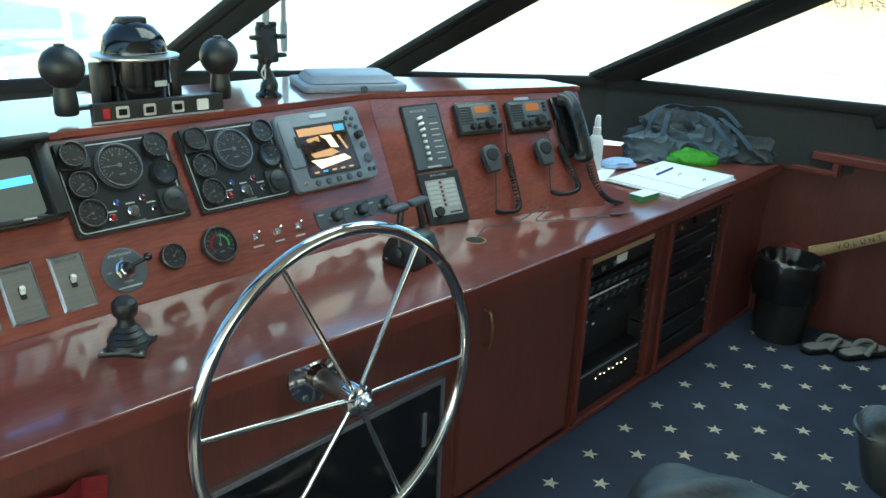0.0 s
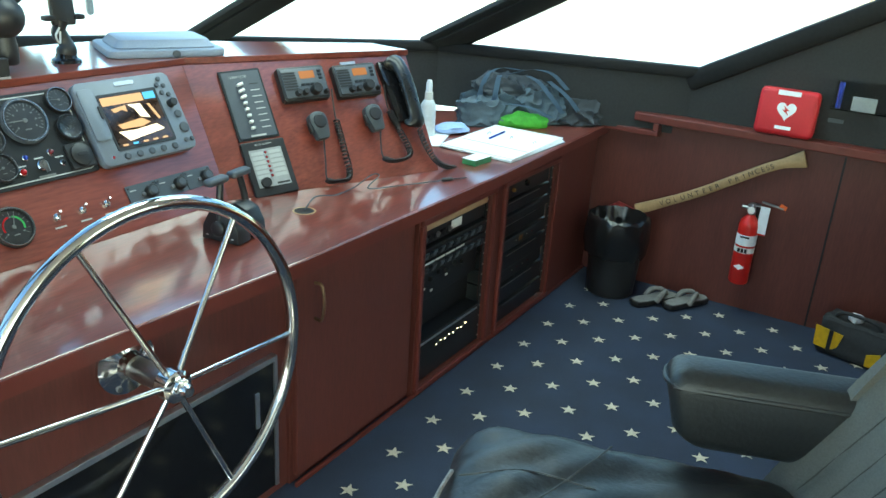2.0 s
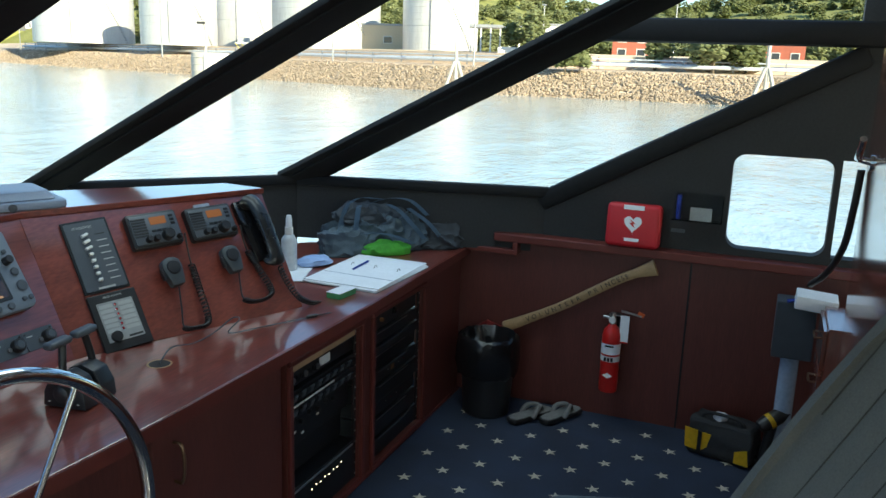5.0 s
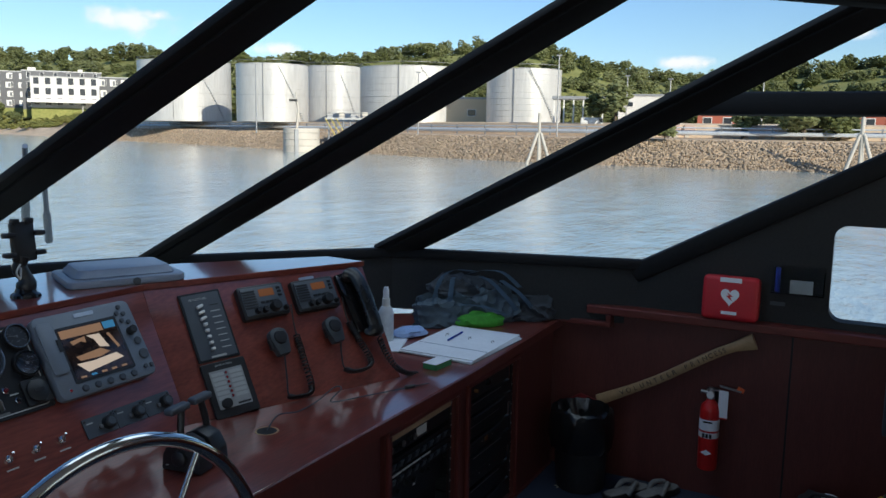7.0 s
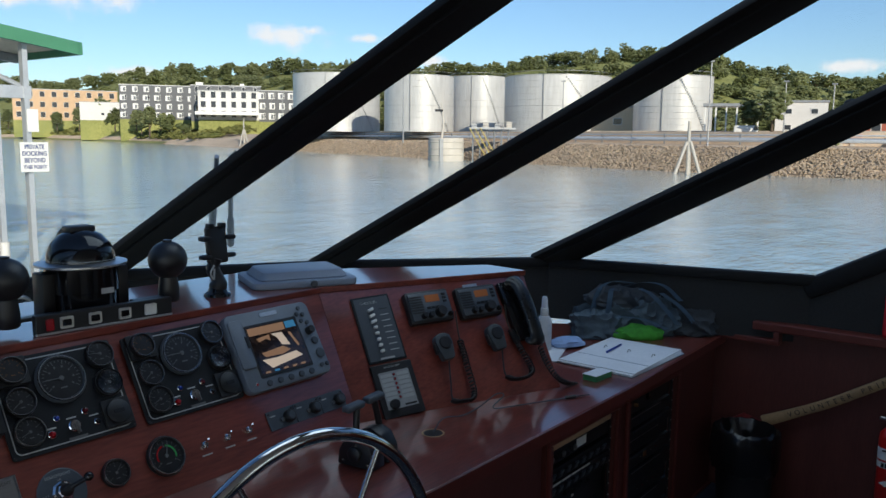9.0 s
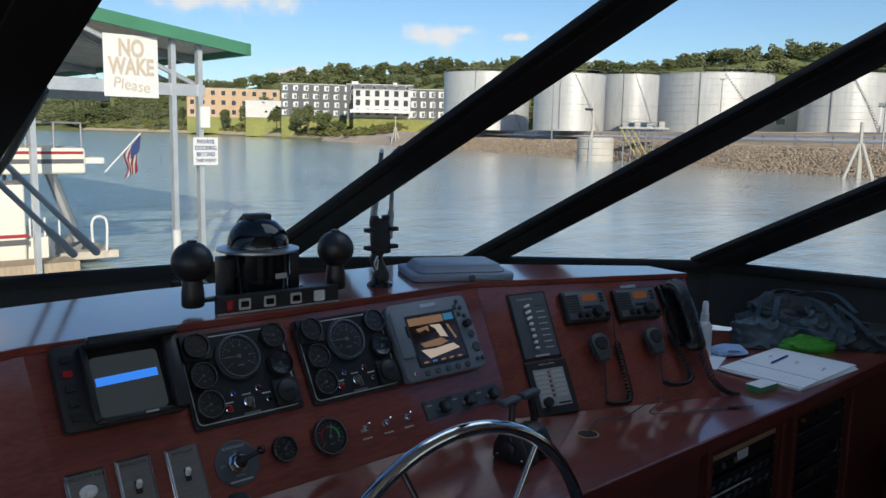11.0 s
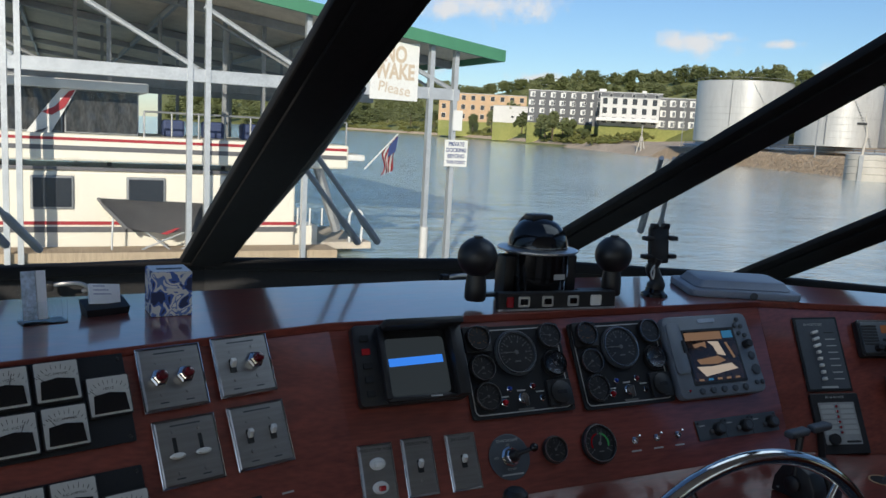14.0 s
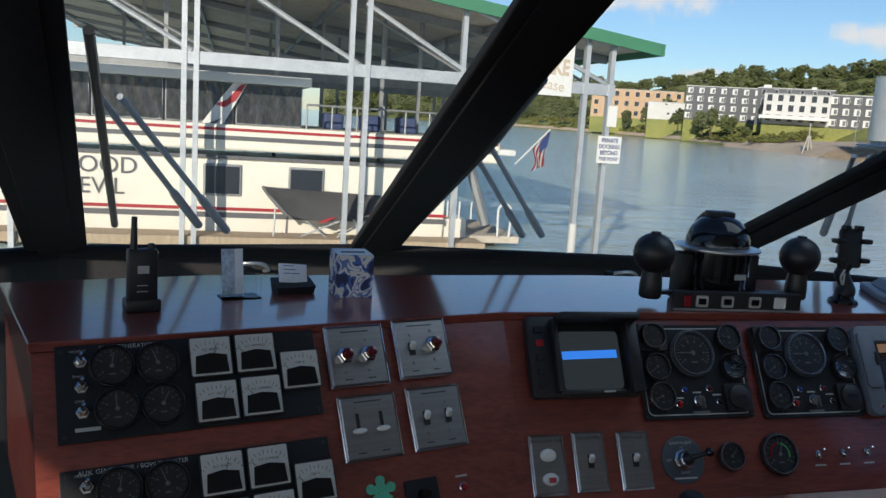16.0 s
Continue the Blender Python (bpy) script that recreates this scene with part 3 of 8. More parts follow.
def engine_panel(u, v):
    w, h = 0.306, 0.240
    p = thing("engine_gauge_panel", "black engine instrument panel with round gauges and key switch", "instrument panel", PC @ pose(u, v, 0), "engine panels")
    part("panel_plate", rounded(w, h, 0.008, 0, 0.004, bevel=0.001), PANEL_BLACK, p)
    ring_outline(w - 0.02, h - 0.018, 0.016, 0.003, 0.0046, MARK, p, "pale_border")
    for sx, sy in ((-1, -1), (1, -1), (1, 1), (-1, 1)):
        screw(p, sx * (w / 2 - 0.006), sy * (h / 2 - 0.006), 0.004, 0.0038, BLACK_PLASTIC)
    part("gauge_base", rounded(0.078, 0.07, 0.006, 0.004, 0.014, bevel=0.002), BLACK_PLASTIC, p, m=pose(-0.104, 0.086, 0))
    gauge(p, -0.105, 0.087, 0.034, 100, z=0.012, ink=ORANGE, needle=False)
    gauge(p, -0.103, 0.010, 0.036, 215, z=0.004)
    gauge(p, -0.103, -0.064, 0.037, 200, z=0.004)
    gauge(p, 0.003, 0.044, 0.061, 178, z=0.004, ticks=22, case=GREY_CASE)
    gauge(p, 0.115, 0.084, 0.036, 170, z=0.004)
    gauge(p, 0.113, 0.007, 0.036, 130, z=0.004, dome=True)
    cap = part("square_blank", rounded(0.074, 0.07, 0.006, 0.004, 0.013, bevel=0.002), BLACK_PLASTIC, p, m=pose(0.112, -0.071, 0))
    part("round_cap", lathe([(0.031, 0.013), (0.030, 0.019), (0.026, 0.021), (0, 0.021)], 32), BLACK_PLASTIC, cap, smooth=True)
    part("moulded_mark", box(-0.014, 0.014, -0.005, 0.005, 0.021, 0.0222, 0.0005), PANEL_BLACK, cap)
    lamp_lens(p, -0.034, -0.048, 0.004, 0.0065, BLUE_LENS)
    lamp_lens(p, 0.036, -0.047, 0.004, 0.0075, DARK_RED_LENS)
    lamp_lens(p, -0.055, -0.083, 0.004, 0.0085, RED_LENS)
    lamp_lens(p, 0.058, -0.080, 0.004, 0.0065, BLACK_GLOSS, "push_button")
    k = part("key_switch", lathe([(0.0145, 0), (0.0145, 0.004), (0.012, 0.006), (0.012, 0.011), (0, 0.011)], 12), CHROME, p, m=pose(0.001, -0.076, 0.004))
    part("key", box(-0.0012, 0.0012, -0.022, 0.006, 0.011, 0.026, 0.0004), STEEL, k, "small steel ignition key")
    part("maker_plate", box(-0.023, 0.023, -0.0035, 0.0035, 0.004, 0.0048), GAUGE_INK, p, m=pose(0.004, -0.105, 0))
    for bx, by in ((-0.052, -0.068), (0.0, -0.055), (0.055, -0.062)):
        part("caption", box(-0.012, 0.012, -0.0018, 0.0018, 0.004, 0.0046), MARK, p, m=pose(bx, by, 0))


engine_panel(0.939, 0.311)
engine_panel(1.274, 0.305)

# small tube monitor with a hood
mon = thing("tube_monitor", "small black monitor with a hood and a dim screen", "monitor", PC @ pose(0.634, 0.347, 0))
SCREEN_DARK = glow("dim_screen", (0.055, 0.068, 0.075), 0.4)
SCREEN_DARK.node_tree.nodes["Principled BSDF"].inputs["Roughness"].default_value = 0.1
part("housing", rounded(0.28, 0.2, 0.012, 0, 0.028, bevel=0.004), BLACK_PLASTIC, mon, smooth=True)
hood = bmesh.new()
for x0, x1, y0, y1, z1 in ((-0.072, 0.137, 0.078, 0.096, 0.085), (0.105, 0.137, -0.096, 0.08, 0.06), (-0.082, -0.066, -0.09, 0.09, 0.05), (-0.075, 0.13, -0.096, -0.084, 0.04)):
    box(x0, x1, y0, y1, 0.026, z1, 0.004, bm=hood)
part("hood", hood, BLACK_PLASTIC, mon, smooth=True)
part("screen", rounded(0.158, 0.142, 0.012, 0.028, 0.031), SCREEN_DARK, mon, m=pose(0.016, -0.011, 0))
part("screen_band", box(-0.072, 0.072, -0.010, 0.010, 0.0312, 0.0318), glow("blue_band", (0.05, 0.28, 1.0), 0.8), mon, "glowing blue band on the screen", m=pose(0.014, 0.002, 0, 0, 0, 1.5))
for i in range(5):
    part("button", rounded(0.022, 0.016, 0.003, 0.028, 0.033, bevel=0.001), RED_LENS if i == 1 else PANEL_BLACK, mon, m=pose(-0.112, 0.066 - 0.034 * i, 0))
part("maker_mark", box(-0.015, 0.015, -0.0022, 0.0022, 0.0395, 0.0405), MARK, mon, m=pose(0.05, -0.090, 0))

# chart plotter
pl = thing("chart_plotter", "grey chart plotter with lit screen and round keys", "chart plotter", PC @ pose(1.590, 0.301, 0))
part("case", rounded(0.322, 0.242, 0.022, 0, 0.03, bevel=0.006), PLOTTER_GREY, pl, smooth=True)
part("door_flap", rounded(0.05, 0.15, 0.012, 0.028, 0.037, bevel=0.003), PLOTTER_GREY, pl, smooth=True, m=pose(-0.133, 0.025, 0))
part("flap_catch", box(-0.006, 0.006, -0.018, 0.018, 0.037, 0.041, 0.001), BLACK_PLASTIC, pl, m=pose(-0.112, 0.028, 0))
part("screen_rim", rounded(0.2, 0.164, 0.006, 0.029, 0.0325), BLACK_PLASTIC, pl, m=pose(-0.006, -0.004, 0))
scr = part("screen", rounded(0.186, 0.148, 0.003, 0.0325, 0.0332), material("screen_brown", (0.05, 0.026, 0.016), 0.08, vary=0.8, scale=14, fine=40, bump=0, coat=0.5), pl, m=pose(-0.007, -0.003, 0))
TAN_GLOW, CREAM_GLOW, BLUE_GLOW = glow("lit_tan", (0.60, 0.33, 0.17), 0.26), glow("lit_cream", (0.9, 0.72, 0.55), 0.42), glow("lit_blue", (0.03, 0.16, 0.3), 0.7)


def sheet(name, pts, z, mat, parent):
    bm = bmesh.new()
    bm.faces.new([bm.verts.new((x, y, z)) for x, y in pts])
    return part(name, bm, mat, parent)


sheet("screen_patch", [(-0.092, 0.047), (0.046, 0.047), (0.046, 0.071), (-0.092, 0.071)], 0.0338, TAN_GLOW, scr)
sheet("screen_patch", [(0.050, 0.049), (0.090, 0.049), (0.090, 0.071), (0.050, 0.071)], 0.0338, BLUE_GLOW, scr)
sheet("screen_patch", [(-0.070, 0.036), (-0.020, 0.042), (-0.022, 0.022), (-0.036, 0.030), (-0.064, 0.024)], 0.0338, TAN_GLOW, scr)
sheet("screen_patch", [(-0.014, 0.042), (0.028, 0.040), (0.044, -0.004), (0.014, 0.002), (0.004, 0.028)], 0.0338, CREAM_GLOW, scr)
sheet("screen_patch", [(-0.070, -0.010), (0.014, -0.002), (0.040, -0.018), (0.004, -0.026), (-0.060, -0.024)], 0.0338, TAN_GLOW, scr)
sheet("screen_patch", [(-0.076, -0.030), (-0.020, -0.032), (0.056, -0.026), (0.076, -0.044), (-0.050, -0.060)], 0.0338, CREAM_GLOW, scr)
sheet("screen_patch", [(0.050, 0.036), (0.060, 0.036), (0.078, -0.010), (0.070, -0.014)], 0.0338, TAN_GLOW, scr)
for i in range(5):
    sheet("soft_key", [(-0.080 + 0.034 * i, -0.072), (-0.062 + 0.034 * i, -0.072), (-0.062 + 0.034 * i, -0.066), (-0.080 + 0.034 * i, -0.066)], 0.0338, BLUE_GLOW if i == 1 else TAN_GLOW, scr)
part("nameplate", rounded(0.066, 0.012, 0.005, 0.03, 0.032), ALU, pl, m=pose(0.0, 0.103, 0))
for x, y, r in ((0.118, 0.1, 0.007), (0.104, 0.082, 0.007), (0.126, 0.078, 0.007), (0.112, 0.058, 0.007), (0.132, 0.05, 0.007), (0.136, -0.012, 0.012), (0.138, -0.055, 0.016), (0.126, -0.093, 0.007), (0.148, -0.093, 0.007)):
    part("key", lathe([(r, 0.029), (r, 0.034), (r * 0.85, 0.036), (0, 0.0365)], 20), GREY_CASE, pl, smooth=True, m=pose(x, y, 0))
part("knob", lathe([(0.013, 0.029), (0.012, 0.05), (0.01, 0.052), (0, 0.052)], 24), BLACK_PLASTIC, pl, smooth=True, m=pose(0.126, 0.022, 0))
for i in range(5):
    part("key", lathe([(0.01, 0.029), (0.01, 0.034), (0.008, 0.0365), (0, 0.037)], 20), GREY_CASE, pl, smooth=True, m=pose(-0.085 + 0.041 * i, -0.103, 0))
lamp_lens(pl, -0.128, -0.098, 0.029, 0.004, RED_LENS, "power_lamp")


# steel switch plates
def plate(frame_m, w, h, label, items, group, heading=""):
    p = thing("switch_plate", label, "switch plate", frame_m, group)
    bm = bmesh.new()
    base = [(-w / 2, -h / 2), (w / 2, -h / 2), (w / 2, h / 2), (-w / 2, h / 2)]
    k = 0.006
    top = [(-w / 2 + k, -h / 2 + k), (w / 2 - k, -h / 2 + k), (w / 2 - k, h / 2 - k), (-w / 2 + k, h / 2 - k)]
    hull([(x, y, 0) for x, y in base] + [(x, y, 0.006) for x, y in top], bm)
    part("face", bm, STEEL, p)
    part("polished_rim", tube([(x * 0.985, y * 0.985, 0.0035) for x, y in base], 0.0016, 6, closed=True), CHROME, p)
    for kind, u, v in items:
        if kind == "up" or kind == "down":
            rect_lever(p, u, v, 0.006, kind == "up")
            for s in (-1, 1):
                screw(p, u, v + s * 0.032, 0.006, 0.0038)
        elif kind == "slide":
            part("slot", box(-0.004, 0.004, -0.018, 0.018, 0, 0.0008), INK, p, m=pose(u, v + 0.012, 0.006))
            part("slider", lathe([(0.009, 0), (0.012, 0.006), (0.008, 0.012), (0, 0.013)], 16), WHITE, p, smooth=True, m=pose(u, v - 0.008, 0.006) @ Matrix.Diagonal((1.4, 0.55, 1, 1)))
            for s in (-1, 1):
                screw(p, u, v + s * 0.042, 0.006, 0.0038)
        elif kind == "lamp":
            c = part("lamp_socket", lathe([(0.019, 0), (0.019, 0.009), (0.015, 0.011), (0.016, 0.02), (0.013, 0.022)], 6), CHROME, p, m=pose(u, v, 0.006))
            part("red_lens", lathe([(0.0125, 0.018), (0.0125, 0.028), (0.009, 0.034), (0, 0.036)], 20), DARK_RED_LENS, c, smooth=True)
            for s in (-1, 1):
                screw(p, u, v + s * 0.034, 0.006, 0.0038)
        elif kind == "oval":
            part("rocker", lathe([(0.015, 0), (0.015, 0.006), (0.012, 0.009), (0, 0.009)], 24), WHITE, p, smooth=True, m=pose(u, v, 0.006) @ Matrix.Diagonal((1.25, 0.95, 1, 1)))
            part("rocker_paddle", box(-0.008, 0.008, -0.006, 0.006, 0.009, 0.018, 0.002), WHITE if v > 0 else RED_LENS, p, smooth=True, m=pose(u, v, 0.006, 12))
    if heading:
        text(heading, 0.0105, INK, p, pose(0, h / 2 - 0.015, 0.0064))
    else:
        part("engraving", box(-w * 0.24, w * 0.24, -0.0016, 0.0016, 0.006, 0.0062), GREY_CASE, p, m=pose(0, h / 2 - 0.015, 0))
        for sx in (-1, 1):
            part("caption", box(-0.009, 0.009, -0.0014, 0.0014, 0.006, 0.0062), GREY_CASE, p, m=pose(sx * 0.027, -h / 2 + 0.016, 0))
    return p


plate(PC @ pose(0.520, 0.096, 0), 0.085, 0.138, "steel plate with two white oval switches, one red-lit", [("oval", 0, 0.022), ("oval", 0, -0.032)], "single switch plates", "ENG COMP. FAN")
plate(PC @ pose(0.626, 0.100, 0), 0.079, 0.137, "brushed steel plate with one white switch", [("up", 0, 0)], "single switch plates", "DEFROSTERS")
plate(PC @ pose(0.741, 0.098, 0), 0.080, 0.136, "brushed steel plate with one white switch", [("up", 0, 0)], "single switch plates", "SPOTLIGHT")
plate(PL @ pose(-0.372, 0.389, 0), 0.137, 0.136, "steel plate with two dark red indicator lamps", [("lamp", -0.031, 0.0), ("lamp", 0.024, 0.0)], "double switch plates")
plate(PL @ pose(-0.211, 0.393, 0), 0.133, 0.135, "steel plate with one switch and one red lamp", [("up", -0.028, 0), ("lamp", 0.025, 0.006)], "double switch plates")
plate(PL @ pose(-0.367, 0.233, 0), 0.132, 0.138, "steel plate with two white slider switches", [("slide", -0.028, 0), ("slide", 0.026, 0)], "double switch plates")
plate(PL @ pose(-0.206, 0.235, 0), 0.132, 0.138, "steel plate with two white upright switches", [("up", -0.028, 0), ("up", 0.026, 0)], "double switch plates")

# round searchlight control
sl = thing("searchlight_control", "round dark searchlight control with a small joystick", "control", PC @ pose(0.869, 0.094, 0))
part("disc", lathe([(0.057, 0), (0.057, 0.002), (0.054, 0.003), (0, 0.003)], 48), GREY_CASE, sl)
part("collar", lathe([(0.026, 0.003), (0.026, 0.008), (0.021, 0.012), (0.019, 0.024), (0.014, 0.03), (0, 0.03)], 8), CHROME, sl)
part("boot", lathe([(0.017, 0.022), (0.014, 0.034), (0.008, 0.042), (0, 0.043)], 20), BLACK_PLASTIC, sl, smooth=True)
part("stick", tube([(0, 0, 0.036), (0.02, 0.004, 0.05), (0.038, 0.008, 0.058)], [0.006, 0.005, 0.006], 12), BLACK_PLASTIC, sl, smooth=True)
part("stick_knob", ball(0.011, (0.04, 0.009, 0.06)), BLACK_GLOSS, sl, smooth=True)
text("SEARCHLIGHT", 0.0095, MARK, sl, pose(0, 0.040, 0.0032))
text("UP", 0.007, MARK, sl, pose(0, 0.029, 0.0032))
text("DOWN", 0.007, MARK, sl, pose(0, -0.030, 0.0032))
text("LEFT", 0.007, MARK, sl, pose(-0.038, 0, 0.0032))
part("fine_print", box(-0.03, 0.03, -0.002, 0.002, 0.003, 0.0033), MARK, sl, m=pose(0, -0.043, 0))

for nm, u, r, ang, lab in (("hour_meter", 1.0, 0.035, 45, "small round black gauge with a bright needle"), ("rudder_gauge", 1.137, 0.052, 70, "round black rudder gauge with red and green scale")):
    t = thing(nm, lab, "gauge", PC @ pose(u, 0.096, 0))
    g = gauge(t, 0, 0, r, ang)
    if r > 0.04:
        for a0, a1, mt in ((100, 200, RED_LENS), (-20, 80, GREEN_MARK)):
            bm = bmesh.new()
            vs = [[bm.verts.new((q * r * math.cos(radians(a0 + (a1 - a0) * i / 10)), q * r * math.sin(radians(a0 + (a1 - a0) * i / 10)), 0.0107)) for i in range(11)] for q in (0.46, 0.55)]
            for i in range(10):
                bm.faces.new((vs[0][i], vs[1][i], vs[1][i + 1], vs[0][i + 1]))
            part("colored_arc", bm, mt, g)
for u in (1.255, 1.329, 1.402):
    t = thing("toggle_switch", "small chrome toggle switch on the wood panel", "switch", PC @ pose(u, 0.092, 0), "toggle row")
    toggle(t, 0, 0, 0, 1.0, name="nut")
    part("caption", box(-0.016, 0.016, -0.002, 0.002, 0, 0.0006), MARK, t, m=pose(0, -0.027, 0))
for i in range(3):
    t = thing("knob_plate", "small black plate with a round control knob", "control", PC @ pose(1.523 + 0.102 * i, 0.094, 0), "wiper controls")
    part("face", rounded(0.1, 0.056, 0.003, 0, 0.003), GREY_CASE, t)
    part("knob", lathe([(0.019, 0.003), (0.018, 0.02), (0.015, 0.023), (0, 0.023)], 24), BLACK_PLASTIC, t, smooth=True, m=pose(0.024, -0.002, 0))
    part("knob_cap", lathe([(0.012, 0.023), (0.011, 0.0245), (0, 0.0245)], 24), GREY_CASE, t, m=pose(0.024, -0.002, 0))
    part("side_button", lathe([(0.006, 0.003), (0.006, 0.009), (0, 0.01)], 14), STEEL, t, smooth=True, m=pose(-0.002, -0.006, 0))
    for sx in (-1, 1):
        screw(t, sx * 0.043, 0.02, 0.003, 0.0035, BLACK_PLASTIC)
    part("caption", box(-0.01, 0.01, -0.0016, 0.0016, 0.003, 0.0034), MARK, t, m=pose(-0.03, 0.012, 0))


# generator panels on the port wing
def generator_panel(v, title):
    p = thing("generator_panel", "black generator panel with round gauges and square meters", "instrument panel", PL @ pose(-0.717, v, 0), "generator panels")
    part("panel_plate", rounded(0.502, 0.182, 0.003, 0, 0.004, bevel=0.001), PANEL_BLACK, p)
    for x in (-0.24, -0.08, 0.24):
        for y in (-0.08, 0.08):
            screw(p, x, y, 0.004, 0.0042, BLACK_PLASTIC)
    text(title, 0.0115, MARK, p, pose(-0.125, 0.083, 0.0044))
    for x, y, a in ((-0.154, 0.045, 80), (-0.071, 0.044, 110), (-0.149, -0.037, 95), (-0.067, -0.036, 60)):
        gauge(p, x, y, 0.041, a, z=0.004, ring=False)
    for i, y in enumerate((0.058, 0.010, -0.037)):
        toggle(p, -0.208, y, 0.004, 1.15, name="toggle")
        text(("PREHEAT", "START", "STOP")[i], 0.007, MARK, p, pose(-0.212, y + 0.021, 0.0044))
    part("maker_mark", box(-0.022, 0.022, -0.0035, 0.0035, 0.004, 0.0045), MARK, p, m=pose(-0.2, -0.068, 0))
    for x, y, cap in ((0.030, 0.047, "A.C. VOLTS"), (0.120, 0.048, "A.C. AMPERES"), (0.034, -0.043, "A.C. VOLTS"), (0.123, -0.041, "A.C. AMPERES"), (0.210, 0.005, "HERTZ")):
        m = part("meter", rounded(0.083, 0.081, 0.004, 0, 0.012, bevel=0.002), BLACK_PLASTIC, p, m=pose(x, y, 0.004))
        part("face", rounded(0.078, 0.076, 0.003, 0.012, 0.0132), DIAL_WHITE, m)
        part("lower_cover", prism([(-0.033, -0.034), (0.033, -0.034), (0.030, 0.001), (0, 0.006), (-0.030, 0.001)], 0.0132, 0.0165), BLACK_GLOSS, m)
        tk = bmesh.new()
        for i in range(11):
            a = radians(140 - 10 * i)
            box(0.046, 0.052 if i % 2 else 0.055, -0.0005, 0.0005, 0.0133, 0.0136, bm=tk, m=pose(0, -0.022, 0) @ Matrix.Rotation(a, 4, "Z"))
        part("scale", tk, INK, m)
        part("needle", box(0.02, 0.05, -0.0006, 0.0006, 0.0138, 0.0142, m=pose(0, -0.022, 0) @ Matrix.Rotation(radians(75 + 60 * (x > 0.1) - 10 * (y < 0)), 4, "Z")), INK, m)
        text(cap, 0.0068, INK, m, pose(0, 0.014, 0.0136))
    return p


generator_panel(0.363, "MAIN GENERATOR")
generator_panel(0.134, "AUX. GENERATOR / BOW THRUSTER")
fl = thing("leaf_sticker", "green cut-out sticker on the console", "sticker", PL @ pose(-0.365, 0.098, 0))
bm = lathe([(0.018, 0), (0.018, 0.001)], 10)
for k in range(5):
    lathe([(0.011, 0), (0.011, 0.001)], 10, bm, pose(0.024 * math.cos(1.256 * k + 0.3), 0.022 * math.sin(1.256 * k + 0.3), 0))
part("film", bm, material("sticker_green", (0.10, 0.45, 0.28), 0.5, vary=0.3, fine=200, bump=0), fl)
bl = thing("small_control_box", "small black control plate with a knob", "control", PL @ pose(-0.274, 0.075, 0))
part("face", rounded(0.075, 0.07, 0.003, 0, 0.008), PANEL_BLACK, bl)
part("knob", lathe([(0.014, 0.008), (0.012, 0.024), (0, 0.025)], 20), BLACK_GLOSS, bl, smooth=True)
rb = thing("red_push_button", "small red push button on the console", "button", PL @ pose(-0.173, 0.078, 0))
lamp_lens(rb, 0, 0, 0, 0.0085, RED_LENS, "button")
part("caption", box(-0.014, 0.014, -0.002, 0.002, 0, 0.0006), MARK, rb, m=pose(0, 0.024, 0))

# starboard wing: breaker panel, alarm panel, two radios, microphones, handset
bp = thing("breaker_panel", "black breaker panel with a column of white switches", "switch panel", PR @ pose(0.141, 0.302, 0, 0, 0, 3.5))
part("panel_plate", rounded(0.142, 0.236, 0.003, 0, 0.006, bevel=0.001), PANEL_BLACK, bp)
part("inner_plate", rounded(0.128, 0.222, 0.003, 0.006, 0.008), GREY_CASE, bp)
text("12 VOLTS DC", 0.0105, MARK, bp, pose(-0.012, 0.093, 0.0084))
for i in range(8):
    y = 0.066 - 0.021 * i
    part("switch", box(-0.009, 0.009, -0.0045, 0.0045, 0, 0.012, 0.002), WHITE, bp, smooth=True, m=pose(-0.014, y, 0.008, 0, 0, 16 if i < 3 else 0) @ Matrix.Diagonal((1.2 if i < 3 else 0.7, 1, 1, 1)))
    part("caption", box(-0.016, 0.016, -0.0016, 0.0016, 0.008, 0.0085), MARK if i else INK, bp, m=pose(0.035, y, 0))
part("caption", box(-0.026, 0.026, -0.003, 0.003, 0.008, 0.0085), MARK, bp, m=pose(0.0, -0.106, 0))
ap = thing("alarm_panel", "black alarm panel with pale label sheet and red lamps", "alarm panel", PR @ pose(0.155, 0.086, 0, 0, 0, 3.5))
part("case", rounded(0.15, 0.18, 0.005, 0, 0.014, bevel=0.002), BLACK_PLASTIC, ap)
text("BILGE ALARMS", 0.009, MARK, ap, pose(0, 0.078, 0.0144))
part("label_sheet", rounded(0.112, 0.125, 0.002, 0.014, 0.0148), material("label_grey", (0.30, 0.30, 0.29), 0.4, vary=0.1, bump=0), ap, m=pose(0, 0, 0))
for i in range(6):
    lamp_lens(ap, -0.002, 0.050 - 0.0155 * i, 0.0148, 0.004, RED_LENS)
    for s in (-1, 1):
        part("label_strip", box(-0.021, 0.021, -0.0055, 0.0055, 0.0148, 0.0156), MARK, ap, m=pose(s * 0.03, 0.050 - 0.0155 * i, 0))
part("sounder", lathe([(0.017, 0.0148), (0.016, 0.026), (0, 0.027)], 24), BLACK_PLASTIC, ap, smooth=True, m=pose(-0.03, -0.048, 0))
part("red_print", box(-0.022, 0.022, -0.003, 0.003, 0.0148, 0.0152), INK, ap, m=pose(0.03, -0.055, 0))


